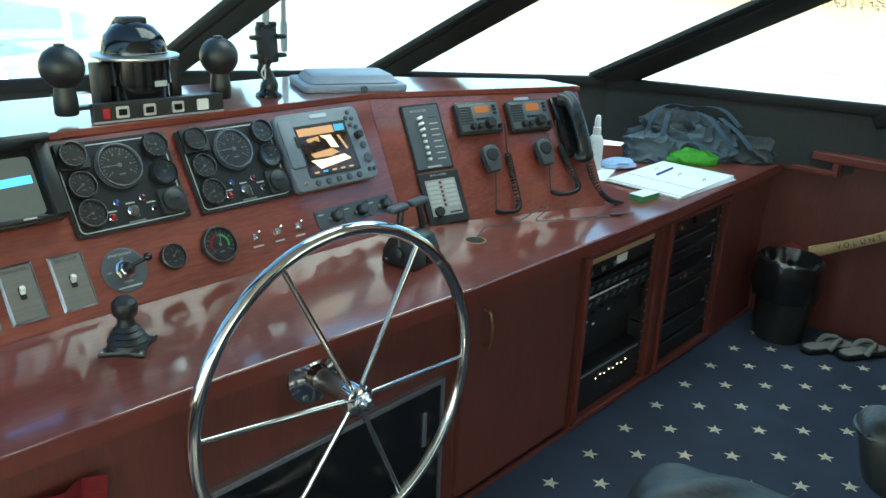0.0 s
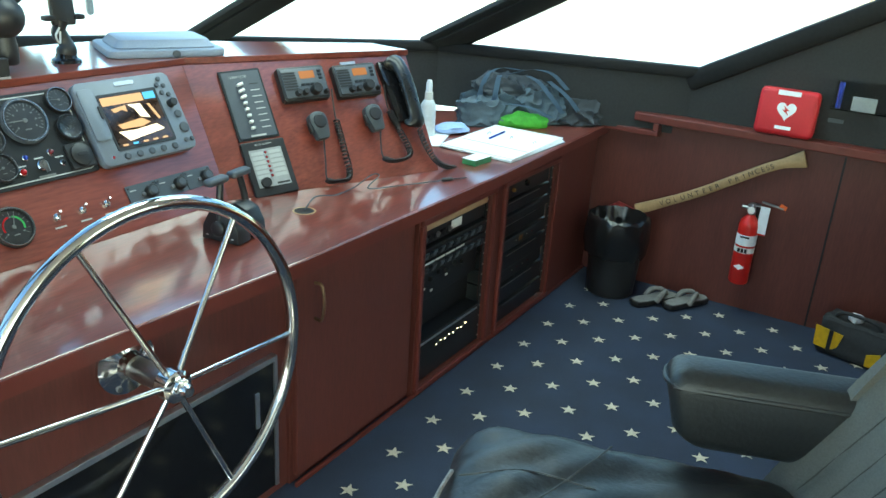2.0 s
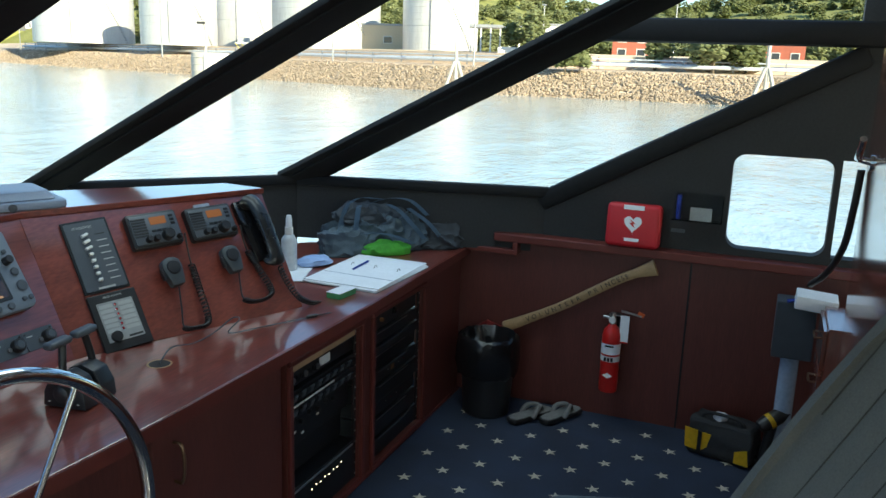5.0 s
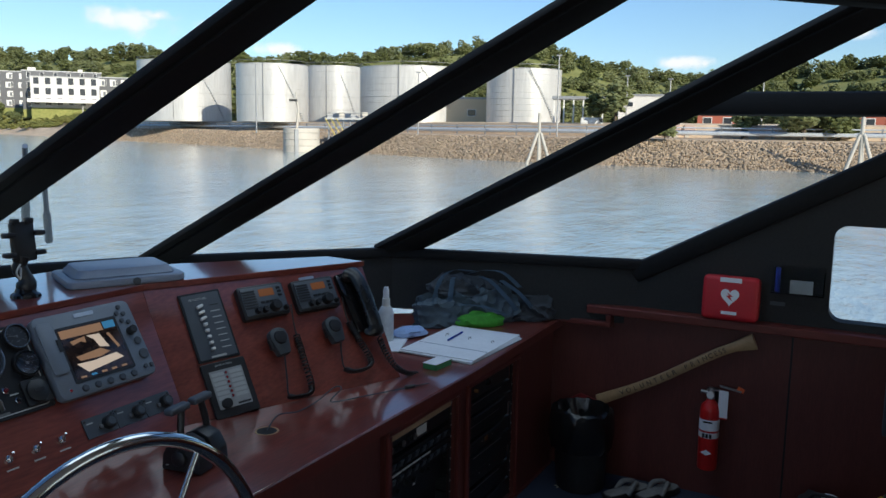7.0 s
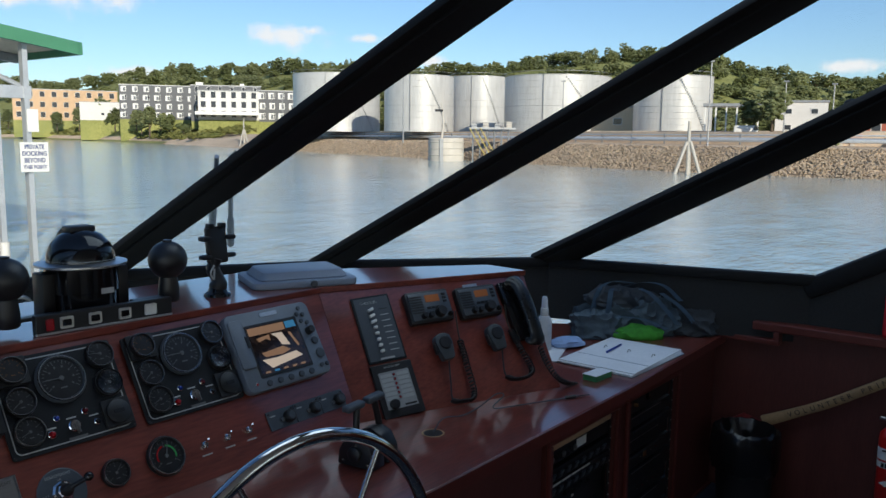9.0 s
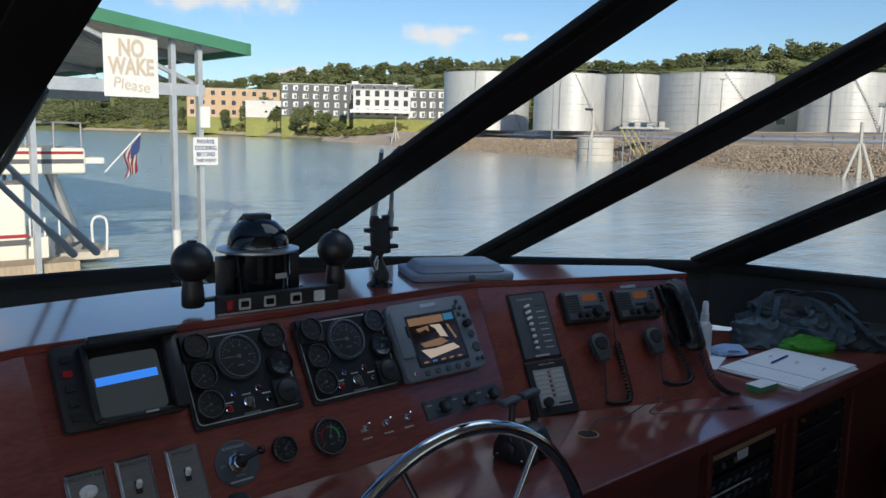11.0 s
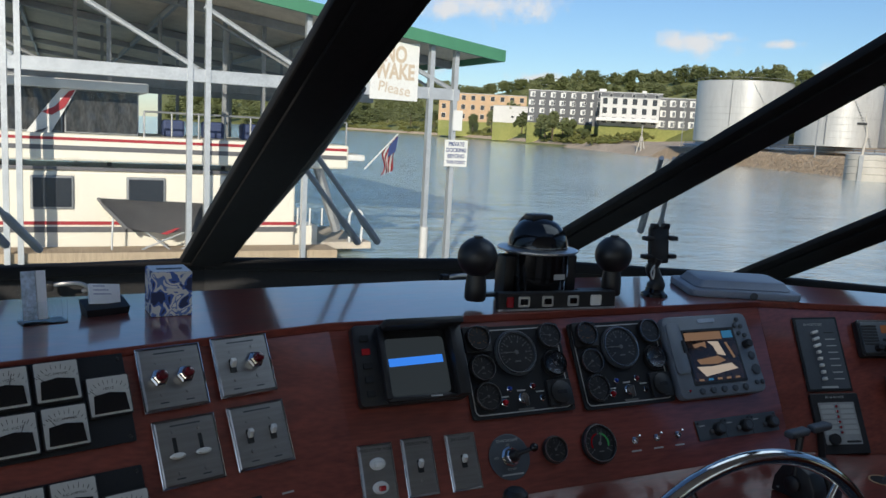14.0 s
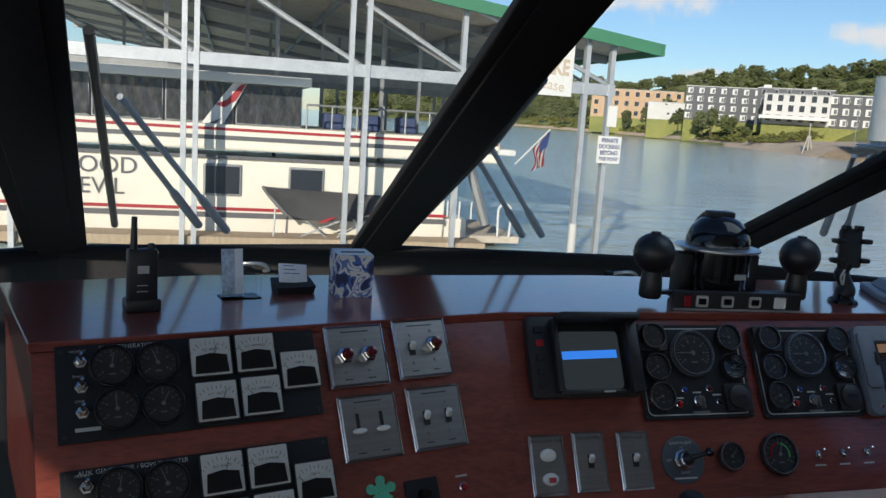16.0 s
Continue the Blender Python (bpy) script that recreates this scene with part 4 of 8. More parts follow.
def vhf(u, tagplate):
    r = thing("marine_radio", "black marine radio with amber display and three knobs", "radio", PR @ pose(u, 0.354, 0, 0, 0, 2), "radios")
    part("case", rounded(0.172, 0.118, 0.01, 0, 0.028, bevel=0.004), BLACK_PLASTIC, r, smooth=True)
    part("face", rounded(0.158, 0.1, 0.006, 0.028, 0.034, bevel=0.002), GREY_CASE, r, smooth=True)
    for i in range(7):
        part("speaker_slot", box(-0.024, 0.024, -0.003, 0.003, 0.034, 0.0365, 0.0008), BLACK_PLASTIC, r, m=pose(-0.052, 0.036 - 0.0095 * i, 0))
    part("display", rounded(0.056, 0.026, 0.002, 0.034, 0.0348), AMBER_LCD, r, m=pose(0.014, 0.026, 0))
    for i in range(4):
        part("key", box(-0.007, 0.007, -0.004, 0.004, 0.034, 0.037, 0.001), PANEL_BLACK, r, m=pose(-0.008 + 0.017 * i, -0.008, 0))
    for i in range(3):
        part("key", box(-0.007, 0.007, -0.004, 0.004, 0.034, 0.037, 0.001), PANEL_BLACK, r, m=pose(0.062, 0.036 - 0.013 * i, 0))
    for x, y, q, h in ((-0.036, -0.036, 0.011, 0.018), (-0.01, -0.036, 0.011, 0.018), (0.03, -0.03, 0.019, 0.026)):
        part("knob", lathe([(q, 0.034), (q * 0.92, 0.034 + h), (q * 0.8, 0.036 + h), (0, 0.036 + h)], 20), BLACK_PLASTIC, r, smooth=True, m=pose(x, y, 0))
    part("cable_plug", lathe([(0.009, 0.03), (0.009, 0.045), (0.005, 0.052), (0, 0.052)], 14), BLACK_PLASTIC, r, smooth=True, m=pose(0.068, -0.04, 0))
    if tagplate:
        part("tag", box(-0.03, 0.03, 0.0, 0.012, 0.012, 0.016), ALU, r, m=pose(-0.01, 0.06, 0))


vhf(0.342, False)
vhf(0.546, True)


HANDSET = material("handset_plastic", (0.012, 0.013, 0.014), 0.28, vary=0.2, scale=20, fine=200, bump=0.03)
MIC_GREY = material("dark_grey_moulding", (0.040, 0.048, 0.054), 0.5, vary=0.15, scale=20, fine=300, bump=0.1)


def microphone(u, v, tilt, cord, label):
    mic = thing("radio_microphone", label, "microphone", PR @ pose(u, v, 0.02, 0, 0, tilt), "microphones")
    bm = prism([(-0.022, -0.045), (0.022, -0.045), (0.034, 0.015), (0.03, 0.04), (0.012, 0.05), (-0.012, 0.05), (-0.03, 0.04), (-0.034, 0.015)], 0, 0.034, bevel=0.007)
    part("body", bm, MIC_GREY, mic, smooth=True)
    part("grille", lathe([(0.024, 0.034), (0.021, 0.039), (0, 0.04)], 24), BLACK_PLASTIC, mic, smooth=True, m=pose(0.002, 0.014, 0))
    part("talk_key", box(-0.038, -0.030, -0.018, 0.018, 0.008, 0.026, 0.003), BLACK_PLASTIC, mic, smooth=True)
    part("clip", lathe([(0.012, -0.02), (0.012, 0.0), (0, 0.0)], 14), BLACK_PLASTIC, mic, m=pose(0, 0.02, 0))
    path = spline(cord, 40)
    coil = []
    n = len(path)
    for i, p in enumerate(path):
        f = i / n
        wound = 1.0 if 0.30 < f < 0.82 else 0.0
        for k in range(3):
            q = p.lerp(path[min(i + 1, n - 1)], k / 3)
            a = 2 * math.pi * (i * 3 + k) / 12.0
            coil.append(q + wound * 0.0095 * Vector((math.cos(a), 0.3 * math.sin(a), math.sin(a))))
    inv = mic.matrix_basis.inverted()
    part("coiled_cord", tube(coil, 0.0028, 6), BLACK_PLASTIC, mic, smooth=True, m=inv @ PR)
    return mic


microphone(0.350, 0.196, 6, [(0.362, 0.165, 0.03), (0.350, 0.08, 0.02), (0.34, 0.02, 0.02), (0.375, 0.008, 0.022), (0.42, 0.02, 0.03), (0.43, 0.14, 0.02), (0.43, 0.24, 0.02), (0.425, 0.32, 0.05)], "dark grey hand microphone hanging on a coiled cord")
microphone(0.566, 0.205, 6, [(0.588, 0.18, 0.03), (0.578, 0.12, 0.02), (0.575, 0.07, 0.02), (0.62, 0.05, 0.025), (0.68, 0.07, 0.03), (0.665, 0.17, 0.02), (0.645, 0.25, 0.02), (0.633, 0.32, 0.05)], "dark grey hand microphone hanging on a coiled cord")
ph = thing("telephone_handset", "glossy black telephone handset in its cradle", "telephone", PR @ pose(0.712, 0.292, -0.004, 0, 0, 4))
part("cradle", prism([(-0.05, -0.1), (0.04, -0.1), (0.045, 0.13), (-0.055, 0.13)], 0, 0.03, bevel=0.008), BLACK_GLOSS, ph, smooth=True)
hs = tube(spline([(0.01, 0.118, 0.034), (0.016, 0.10, 0.054), (0.018, 0.045, 0.064), (0.018, -0.045, 0.062), (0.018, -0.10, 0.052), (0.014, -0.118, 0.034)], 6), [0.024, 0.027, 0.028, 0.026, 0.022, 0.020, 0.019] + [0.018] * 17 + [0.02, 0.022, 0.024, 0.026, 0.027, 0.026, 0.024], 16)
for v in hs.verts:
    v.co.x = 0.012 + (v.co.x - 0.018) * 1.6
part("handset", hs, HANDSET, ph, smooth=True)
cordp = [p + 0.009 * Vector((math.cos(i * 0.9), math.sin(i * 0.9) * 0.4, math.sin(i * 0.9))) for i, p in enumerate(spline([(0.02, -0.14, 0.04), (0.03, -0.2, 0.03), (0.05, -0.26, 0.03), (0.085, -0.29, 0.025), (0.14, -0.30, 0.0), (0.20, -0.30, -0.06)], 40))]
part("coiled_cord", tube(cordp, 0.003, 6), BLACK_PLASTIC, ph, smooth=True)
# ---- steering wheel and helm controls ----
wh = thing("steering_wheel", "large polished steel steering wheel with six spokes", "steering wheel", Matrix.Translation((1.078, 1.235, 0.650)) @ pose(0, 0, 0, 88, 0, -2))
R = 0.385
part("rim", tube([(R * math.cos(2 * math.pi * i / 96), R * math.sin(2 * math.pi * i / 96), 0) for i in range(96)], 0.0155, 16, closed=True), CHROME, wh, smooth=True)
for k in range(6):
    a = radians(-5 + 60 * k)
    part("spoke", tube([(0.03 * math.cos(a), 0.03 * math.sin(a), 0.028), (R * math.cos(a), R * math.sin(a), 0)], 0.0068, 12), CHROME, wh, smooth=True)
part("hub", lathe([(0.028, 0.005), (0.036, 0.01), (0.036, 0.044), (0.028, 0.05), (0.02, 0.052), (0.02, 0.06), (0.016, 0.064), (0.012, 0.08), (0, 0.082)], 28), CHROME, wh, smooth=True)
part("hub_nut", lathe([(0.022, 0.052), (0.022, 0.064), (0.015, 0.067), (0.014, 0.077), (0, 0.08)], 6), CHROME, wh)
part("shaft", lathe([(0.026, -0.128), (0.026, 0.008)], 24), STEEL, wh, smooth=True)
part("mounting_flange", lathe([(0.072, -0.134), (0.072, -0.126), (0.05, -0.120), (0.034, -0.114), (0.03, -0.09)], 32), CHROME, wh, smooth=True)
for k in range(6):
    part("bolt", lathe([(0.007, -0.126), (0.007, -0.118), (0, -0.117)], 6), STEEL, wh, m=pose(0.058 * math.cos(1.047 * k), 0.058 * math.sin(1.047 * k), 0))

th = thing("throttle_control", "black twin-lever engine control on the worktop", "throttle", pose(1.597, 1.55, LEDGE_Z, 0, 0, 8) @ Matrix.Scale(0.82, 4))
for sx in (-1, 1):
    prof = [(-0.075, 0), (0.075, 0), (0.07, 0.05), (0.045, 0.095), (0.0, 0.112), (-0.045, 0.095), (-0.07, 0.05)]
    part("housing", prism(prof, -0.034, 0.034, bevel=0.006), BLACK_PLASTIC, th, smooth=True, m=pose(sx * 0.042, 0, 0.002, 90, 0, 90))
    part("boss", lathe([(0.026, 0), (0.026, 0.012), (0.02, 0.016), (0, 0.016)], 24), BLACK_PLASTIC, th, smooth=True, m=pose(sx * 0.077, 0, 0.05, 0, 90 * sx, 0))
    part("lever", tube(spline([(sx * 0.07, 0, 0.05), (sx * 0.066, 0.004, 0.12), (sx * 0.05, 0.012, 0.2)], 6), 0.0115, 12), BLACK_PLASTIC, th, smooth=True)
    part("grip", box(-0.055, 0.04, -0.018, 0.018, -0.011, 0.012, 0.009, 3), GREY_CASE, th, smooth=True, m=pose(sx * 0.058, 0.014, 0.207))
    for y in (-0.05, 0.05):
        screw(th, sx * 0.077, y, 0.02, 0.005)
jy = thing("joystick", "black rubber-booted joystick on a square base", "joystick", pose(0.745, 1.585, LEDGE_Z, 0, 0, 45))
bs = prism([(-0.05, -0.05), (0, -0.04), (0.05, -0.05), (0.04, 0), (0.05, 0.05), (0, 0.04), (-0.05, 0.05), (-0.04, 0)], 0, 0.012, bevel=0.003)
part("base", bs, BLACK_PLASTIC, jy, smooth=True)
part("boot", lathe([(0.044, 0.012), (0.04, 0.02), (0.044, 0.024), (0.034, 0.034), (0.037, 0.038), (0.027, 0.046), (0.029, 0.05), (0.02, 0.058), (0.019, 0.066)], 32), BLACK_PLASTIC, jy, smooth=True)
part("knob", lathe([(0.019, 0.062), (0.018, 0.075), (0.026, 0.085), (0.028, 0.1), (0.026, 0.112), (0.018, 0.12), (0, 0.123)], 32), BLACK_PLASTIC, jy, smooth=True)
for sx, sy in ((-1, -1), (1, -1), (1, 1), (-1, 1)):
    screw(jy, sx * 0.042, sy * 0.042, 0.012, 0.006)

# hole with a cable lying over the worktop
hl = thing("cable_hole", "round cable hole with a pale wooden edge, its dark inside painted", "cable hole", pose(1.88, 1.545, LEDGE_Z))
part("edge_ring", lathe([(0.036, 0.0005), (0.034, 0.002), (0.03, 0.0008)], 32, cap=False), material("raw_wood", (0.4, 0.25, 0.13), 0.7), hl)
# flat black disc paints the shade inside the hole; the worktop is uncut
part("hole_shade_disc", lathe([(0.031, 0.0004), (0, 0.0006)], 32), INK, hl)
cb = thing("loose_cable", "thin grey cable lying across the worktop", "cable")
part("wire", tube(spline([(1.88, 1.545, 0.752), (1.95, 1.56, 0.775), (2.05, 1.56, 0.757), (2.16, 1.57, 0.756), (2.22, 1.545, 0.79), (2.20, 1.50, 0.80), (2.17, 1.52, 0.76), (2.28, 1.47, 0.755), (2.42, 1.40, 0.755), (2.52, 1.35, 0.755)], 8), 0.0022, 6), GREY_CASE, cb)
part("plug", lathe([(0.004, 0), (0.006, 0.004), (0.006, 0.04), (0.002, 0.045), (0.002, 0.075), (0, 0.076)], 10), BLACK_PLASTIC, cb, smooth=True, m=pose(2.43, 1.395, 0.757) @ pose(0, 0, 0, 90, 0, 60))

# ---- things on the console top ----
DZ = DECK_Z
cp = thing("ship_compass", "black ship's compass with a clear dome and two correction balls", "compass", pose(1.124, 2.175, DZ))
part("case", lathe([(0.088, 0.0), (0.088, 0.075), (0.094, 0.078), (0.094, 0.142), (0.1, 0.145), (0, 0.145)], 40), BLACK_GLOSS, cp, smooth=True)
part("rim_flange", lathe([(0.095, 0.142), (0.118, 0.148), (0.118, 0.153), (0.09, 0.158)], 40), ALU, cp, smooth=True)
part("dome", lathe([(0.088, 0.156), (0.086, 0.18), (0.075, 0.206), (0.055, 0.228), (0.03, 0.240), (0, 0.244)], 40), BLACK_GLOSS, cp, "dark glossy dome", smooth=True)
part("card", lathe([(0.07, 0.157), (0.08, 0.166), (0.089, 0.162)], 40, cap=False), MARK, cp)
hdp = bmesh.new()
for i in range(13):
    a = radians(20 + i * 10)
    box(-0.03, 0.03, 0.088, 0.096, -0.004, 0.004, bm=hdp, m=pose(0, 0, 0.156) @ pose(0, 0, 0, 20 + i * 6.2))
part("hood_strap", hdp, BLACK_PLASTIC, cp)
part("top_lamp", box(-0.036, 0.036, -0.02, 0.03, 0.232, 0.252, 0.006), BLACK_PLASTIC, cp, smooth=True)
for s in (-1, 1):
    part("side_bracket", box(s * 0.088, s * 0.122, -0.03, 0.03, 0.0, 0.135, 0.006), BLACK_PLASTIC, cp, smooth=True)
    part("arm", box(s * 0.11, s * 0.25, -0.075, -0.045, 0.028, 0.038, 0.003), BLACK_PLASTIC, cp)
    bl2 = part("correction_ball", ball(0.055, (s * 0.228, -0.06, 0.139), u=32, v=20), BLACK_PLASTIC, cp, smooth=True)
    part("ball_stem", lathe([(0.026, 0.018), (0.030, 0.024), (0.030, 0.055), (0.025, 0.095)], 24), BLACK_PLASTIC, bl2, smooth=True, m=pose(s * 0.228, -0.06, 0))
    part("ball_cap", lathe([(0.013, 0.190), (0.013, 0.197), (0, 0.199)], 20), BLACK_PLASTIC, bl2, smooth=True, m=pose(s * 0.228, -0.06, 0))
part("label", box(-0.018, 0.018, -0.0955, -0.0945, 0.075, 0.09), MARK, cp, m=pose(0.02, 0, 0))
lv = thing("spirit_level", "black spirit level with four pale vials", "spirit level", pose(1.112, 2.037, DZ, 0, 0, -4))
part("bar", box(-0.183, 0.183, -0.012, 0.012, 0, 0.052, 0.003), BLACK_PLASTIC, lv)
part("edge_strip", box(-0.183, 0.183, -0.0135, 0.0, 0.001, 0.007, 0.001), ALU, lv)
for x, mt in ((-0.15, RED_LENS), (-0.108, DIAL_WHITE), (-0.035, DIAL_WHITE), (0.045, DIAL_WHITE), (0.118, WHITE)):
    w = part("vial_window", box(-0.017 if mt is not RED_LENS else -0.01, 0.017 if mt is not RED_LENS else 0.01, -0.0145, -0.012, 0.012, 0.042, 0.004), mt, lv, m=pose(x, 0, 0))
    if mt is DIAL_WHITE:
        part("vial", box(-0.011, 0.011, -0.0165, -0.0145, 0.019, 0.035, 0.002), BLACK_GLOSS, w)
pm = thing("phone_holder", "black phone holder on a short jointed stand", "phone holder", pose(1.548, 2.15, DZ))
part("foot", lathe([(0.042, 0), (0.04, 0.008), (0.03, 0.014), (0.024, 0.03)], 28), BLACK_GLOSS, pm, smooth=True)
part("stem", tube(spline([(0, 0, 0.015), (0.004, 0, 0.05), (-0.008, 0.01, 0.085), (0.0, 0.0, 0.12)], 5), [0.026, 0.027, 0.028, 0.028, 0.026, 0.022, 0.02, 0.02, 0.021, 0.022, 0.022, 0.02, 0.018, 0.018, 0.018, 0.018], 16), BLACK_PLASTIC, pm, smooth=True)
part("back", rounded(0.07, 0.115, 0.008, -0.009, 0.009, bevel=0.003), BLACK_PLASTIC, pm, smooth=True, m=pose(0.004, 0.006, 0.16, 84))
for s in (-1, 1):
    for z in (0.125, 0.182):
        part("jaw", box(0.03, 0.062, -0.014, 0.014, -0.007, 0.007, 0.004), BLACK_PLASTIC, pm, smooth=True, m=pose(0.004, 0.0, z) @ Matrix.Diagonal((s, 1, 1, 1)))
    part("top_claw", box(s * 0.012, s * 0.032, -0.01, 0.012, 0.212, 0.228, 0.003), BLACK_PLASTIC, pm, smooth=True)
part("cord_loop", tube(spline([(-0.025, -0.02, 0.1), (-0.045, -0.03, 0.08), (-0.035, -0.03, 0.06), (-0.024, -0.02, 0.09)], 6), 0.003, 6), MARK, pm, smooth=True)
ld = thing("plotter_cover", "grey moulded plastic cover lying on the console", "plastic cover", pose(1.885, 2.16, DZ, 0, 0, -26))
part("rim", rounded(0.36, 0.27, 0.03, 0, 0.024, bevel=0.006), GREY_LID, ld, smooth=True)
top = rounded(0.31, 0.22, 0.03, 0.024, 0.05, bevel=0.004)
for v in top.verts:
    if v.co.z > 0.04:
        v.co.x *= 0.9
        v.co.y *= 0.86
part("raised_top", top, GREY_LID, ld, smooth=True)
part("thumb_catch", lathe([(0.012, 0), (0.012, 0.006), (0, 0.007)], 16), GREY_CASE, ld, m=pose(0.02, -0.137, 0.012, 90))

# port end of the console top
tb = thing("tissue_box", "white cube tissue box with blue swirl pattern", "tissue box", pose(0.098, 2.205, DZ, 0, 0, 4))
TISSUE = material("tissue_print", (0.62, 0.60, 0.56), 0.6, bump=0.0)
ns, ls = TISSUE.node_tree.nodes, TISSUE.node_tree.links
nz, tcn, rmp = ns.new("ShaderNodeTexNoise"), ns.new("ShaderNodeTexCoord"), ns.new("ShaderNodeValToRGB")
nz.inputs["Scale"].default_value, nz.inputs["Detail"].default_value, nz.inputs["Distortion"].default_value = 22, 1.0, 1.5
ls.new(tcn.outputs["Object"], nz.inputs["Vector"]), ls.new(nz.outputs["Fac"], rmp.inputs[0]), ls.new(rmp.outputs[0], ns["Principled BSDF"].inputs["Base Color"])
rmp.color_ramp.interpolation = "CONSTANT"
rmp.color_ramp.elements[0].color = (0.02, 0.03, 0.09, 1)
for pos_, col in ((0.40, (0.06, 0.12, 0.36, 1)), (0.47, (0.62, 0.60, 0.56, 1)), (0.60, (0.12, 0.19, 0.42, 1))):
    rmp.color_ramp.elements.new(pos_).color = col
rmp.color_ramp.elements[-1].position, rmp.color_ramp.elements[-1].color = 0.66, (0.65, 0.63, 0.6, 1)
part("carton", box(-0.047, 0.047, -0.047, 0.047, 0, 0.108, 0.002), TISSUE, tb)
part("top_flap", box(-0.044, 0.044, -0.044, 0.044, 0.1085, 0.1095), PAPER, tb)
part("print_bar", box(-0.03, 0.03, -0.02, 0.0, 0.1096, 0.11), INK, tb)
cd = thing("card_holder", "small black tray holding white business cards", "card holder", pose(-0.045, 2.215, DZ, 0, 0, 20) @ Matrix.Scale(0.8, 4))
part("tray", hull([(-0.06, -0.025, 0), (0.06, -0.025, 0), (0.06, 0.025, 0), (-0.06, 0.025, 0), (-0.065, -0.03, 0.022), (0.065, -0.03, 0.022), (0.065, 0.03, 0.045), (-0.065, 0.03, 0.045)]), BLACK_PLASTIC, cd)
part("card", box(-0.046, 0.046, -0.006, 0.006, 0, 0.06, 0.001), PAPER, cd, m=pose(0.0, 0.0, 0.03, -22, 6))
for i in range(3):
    part("print_line", box(-0.035, 0.0 + 0.01 * i, -0.0068, -0.0062, 0.052 - 0.012 * i, 0.054 - 0.012 * i), BLUE_LENS, cd, m=pose(0.0, 0.0, 0.03, -22, 6))
ACRYLIC = clear("clear_acrylic", (0.95, 0.97, 0.98), 0.02, 1.15)
LEAFLET_BLUE = material("leaflet_print", (0.42, 0.50, 0.60), 0.5, vary=0.3, scale=30, fine=120, bump=0)
br = thing("brochure_holder", "clear acrylic holder with folded leaflets", "leaflet holder", pose(-0.178, 2.16, DZ, 0, 0, 16) @ Matrix.Scale(0.85, 4))
part("stand", box(-0.055, 0.055, -0.035, 0.035, 0, 0.003), ACRYLIC, br)
part("front_wall", box(-0.055, 0.055, -0.030, -0.027, 0.003, 0.06), ACRYLIC, br)
part("back_wall", box(-0.055, 0.055, 0.0, 0.003, 0.003, 0.10), ACRYLIC, br, m=pose(0, 0.01, 0, -12))
for x0, x1, mt in ((-0.046, -0.012, LEAFLET_BLUE), (-0.010, 0.014, PAPER)):
    part("leaflet", box(x0, x1, -0.014, -0.006, 0.005, 0.135, 0.001), mt, br, m=pose(0, 0.01, 0, -10))
rd = thing("handheld_radio", "black handheld radio standing in a charger", "radio", pose(-0.385, 2.02, DZ, 0, 0, 16) @ Matrix.Scale(0.74, 4))
part("charger", box(-0.05, 0.05, -0.03, 0.035, 0, 0.038, 0.006), BLACK_PLASTIC, rd, smooth=True)
part("body", box(-0.042, 0.042, -0.02, 0.024, 0.03, 0.185, 0.007), BLACK_PLASTIC, rd, smooth=True)
part("display", box(-0.016, 0.016, -0.0215, -0.02, 0.115, 0.138), MARK, rd)
part("antenna", tube([(-0.024, 0, 0.18), (-0.022, 0, 0.28)], [0.011, 0.008], 14), BLACK_PLASTIC, rd, smooth=True)
part("volume_knob", lathe([(0.011, 0.183), (0.01, 0.2), (0, 0.202)], 16), BLACK_PLASTIC, rd, smooth=True, m=pose(0.026, 0, 0))
for i in range(2):
    part("print_mark", box(-0.018, 0.012, -0.0212, -0.02, 0.078 - 0.018 * i, 0.081 - 0.018 * i), MARK, rd)
ep = thing("switch_plate", "steel switch plate on the console end", "switch plate", Matrix.Translation((-0.545, 1.86, 0.98)) @ pose(0, 0, 0, 90, 0, -71.5) @ pose(0, 0, -0.002, 0, 0, 0))
part("face", rounded(0.08, 0.13, 0.003, 0, 0.006), STEEL, ep)
rect_lever(ep, 0, 0, 0.006)

# wipers outside the glass
ARM = material("wiper_arm", (0.28, 0.30, 0.33), 0.45, 0.2, bump=0.02)
for blade, arms in (([(-0.494, 2.022, 1.713), (-0.520, 2.335, 1.562), (-0.589, 3.182, 1.139)], [((-0.53, 2.335, 1.575), (-0.313, 3.307, 1.11)), ((-0.476, 2.366, 1.565), (-0.211, 3.391, 1.08))]),
                    ([(0.565, 2.161, 1.697), (0.567, 2.516, 1.525), (0.503, 3.382, 1.109)], [((0.531, 2.649, 1.48), (0.995, 3.366, 1.10)), ((0.592, 2.633, 1.485), (1.075, 3.346, 1.105))]),
                    ([(1.80, 2.35, 1.56), (1.85, 2.6, 1.43), (1.95, 2.9, 1.24)], [((1.80, 2.45, 1.53), (2.10, 2.90, 1.21)), ((1.86, 2.45, 1.53), (2.24, 2.96, 1.13))])):
    up = Vector((0, 0.25, 0.42)).normalized() * 0.05
    w = thing("windscreen_wiper", "black windscreen wiper on twin grey arms", "wiper", None, "wipers")
    part("blade", tube([Vector(p) + up * 0.6 for p in blade], 0.012, 8), BLACK_PLASTIC, w)
    for a0, b0 in arms:
        a0, b0 = Vector(a0) + up, Vector(b0) + up
        part("arm", tube([a0, a0.lerp(b0, 0.65), a0.lerp(b0, 0.68), b0], [0.009, 0.010, 0.015, 0.016], 8), ARM, w)

# ---- under the worktop ----
part("black_door", box(0.80, 1.535, 1.357, 1.372, 0.04, 0.45, 0.002), BLACK_GLOSS, bpy.data.objects["helm_front"])
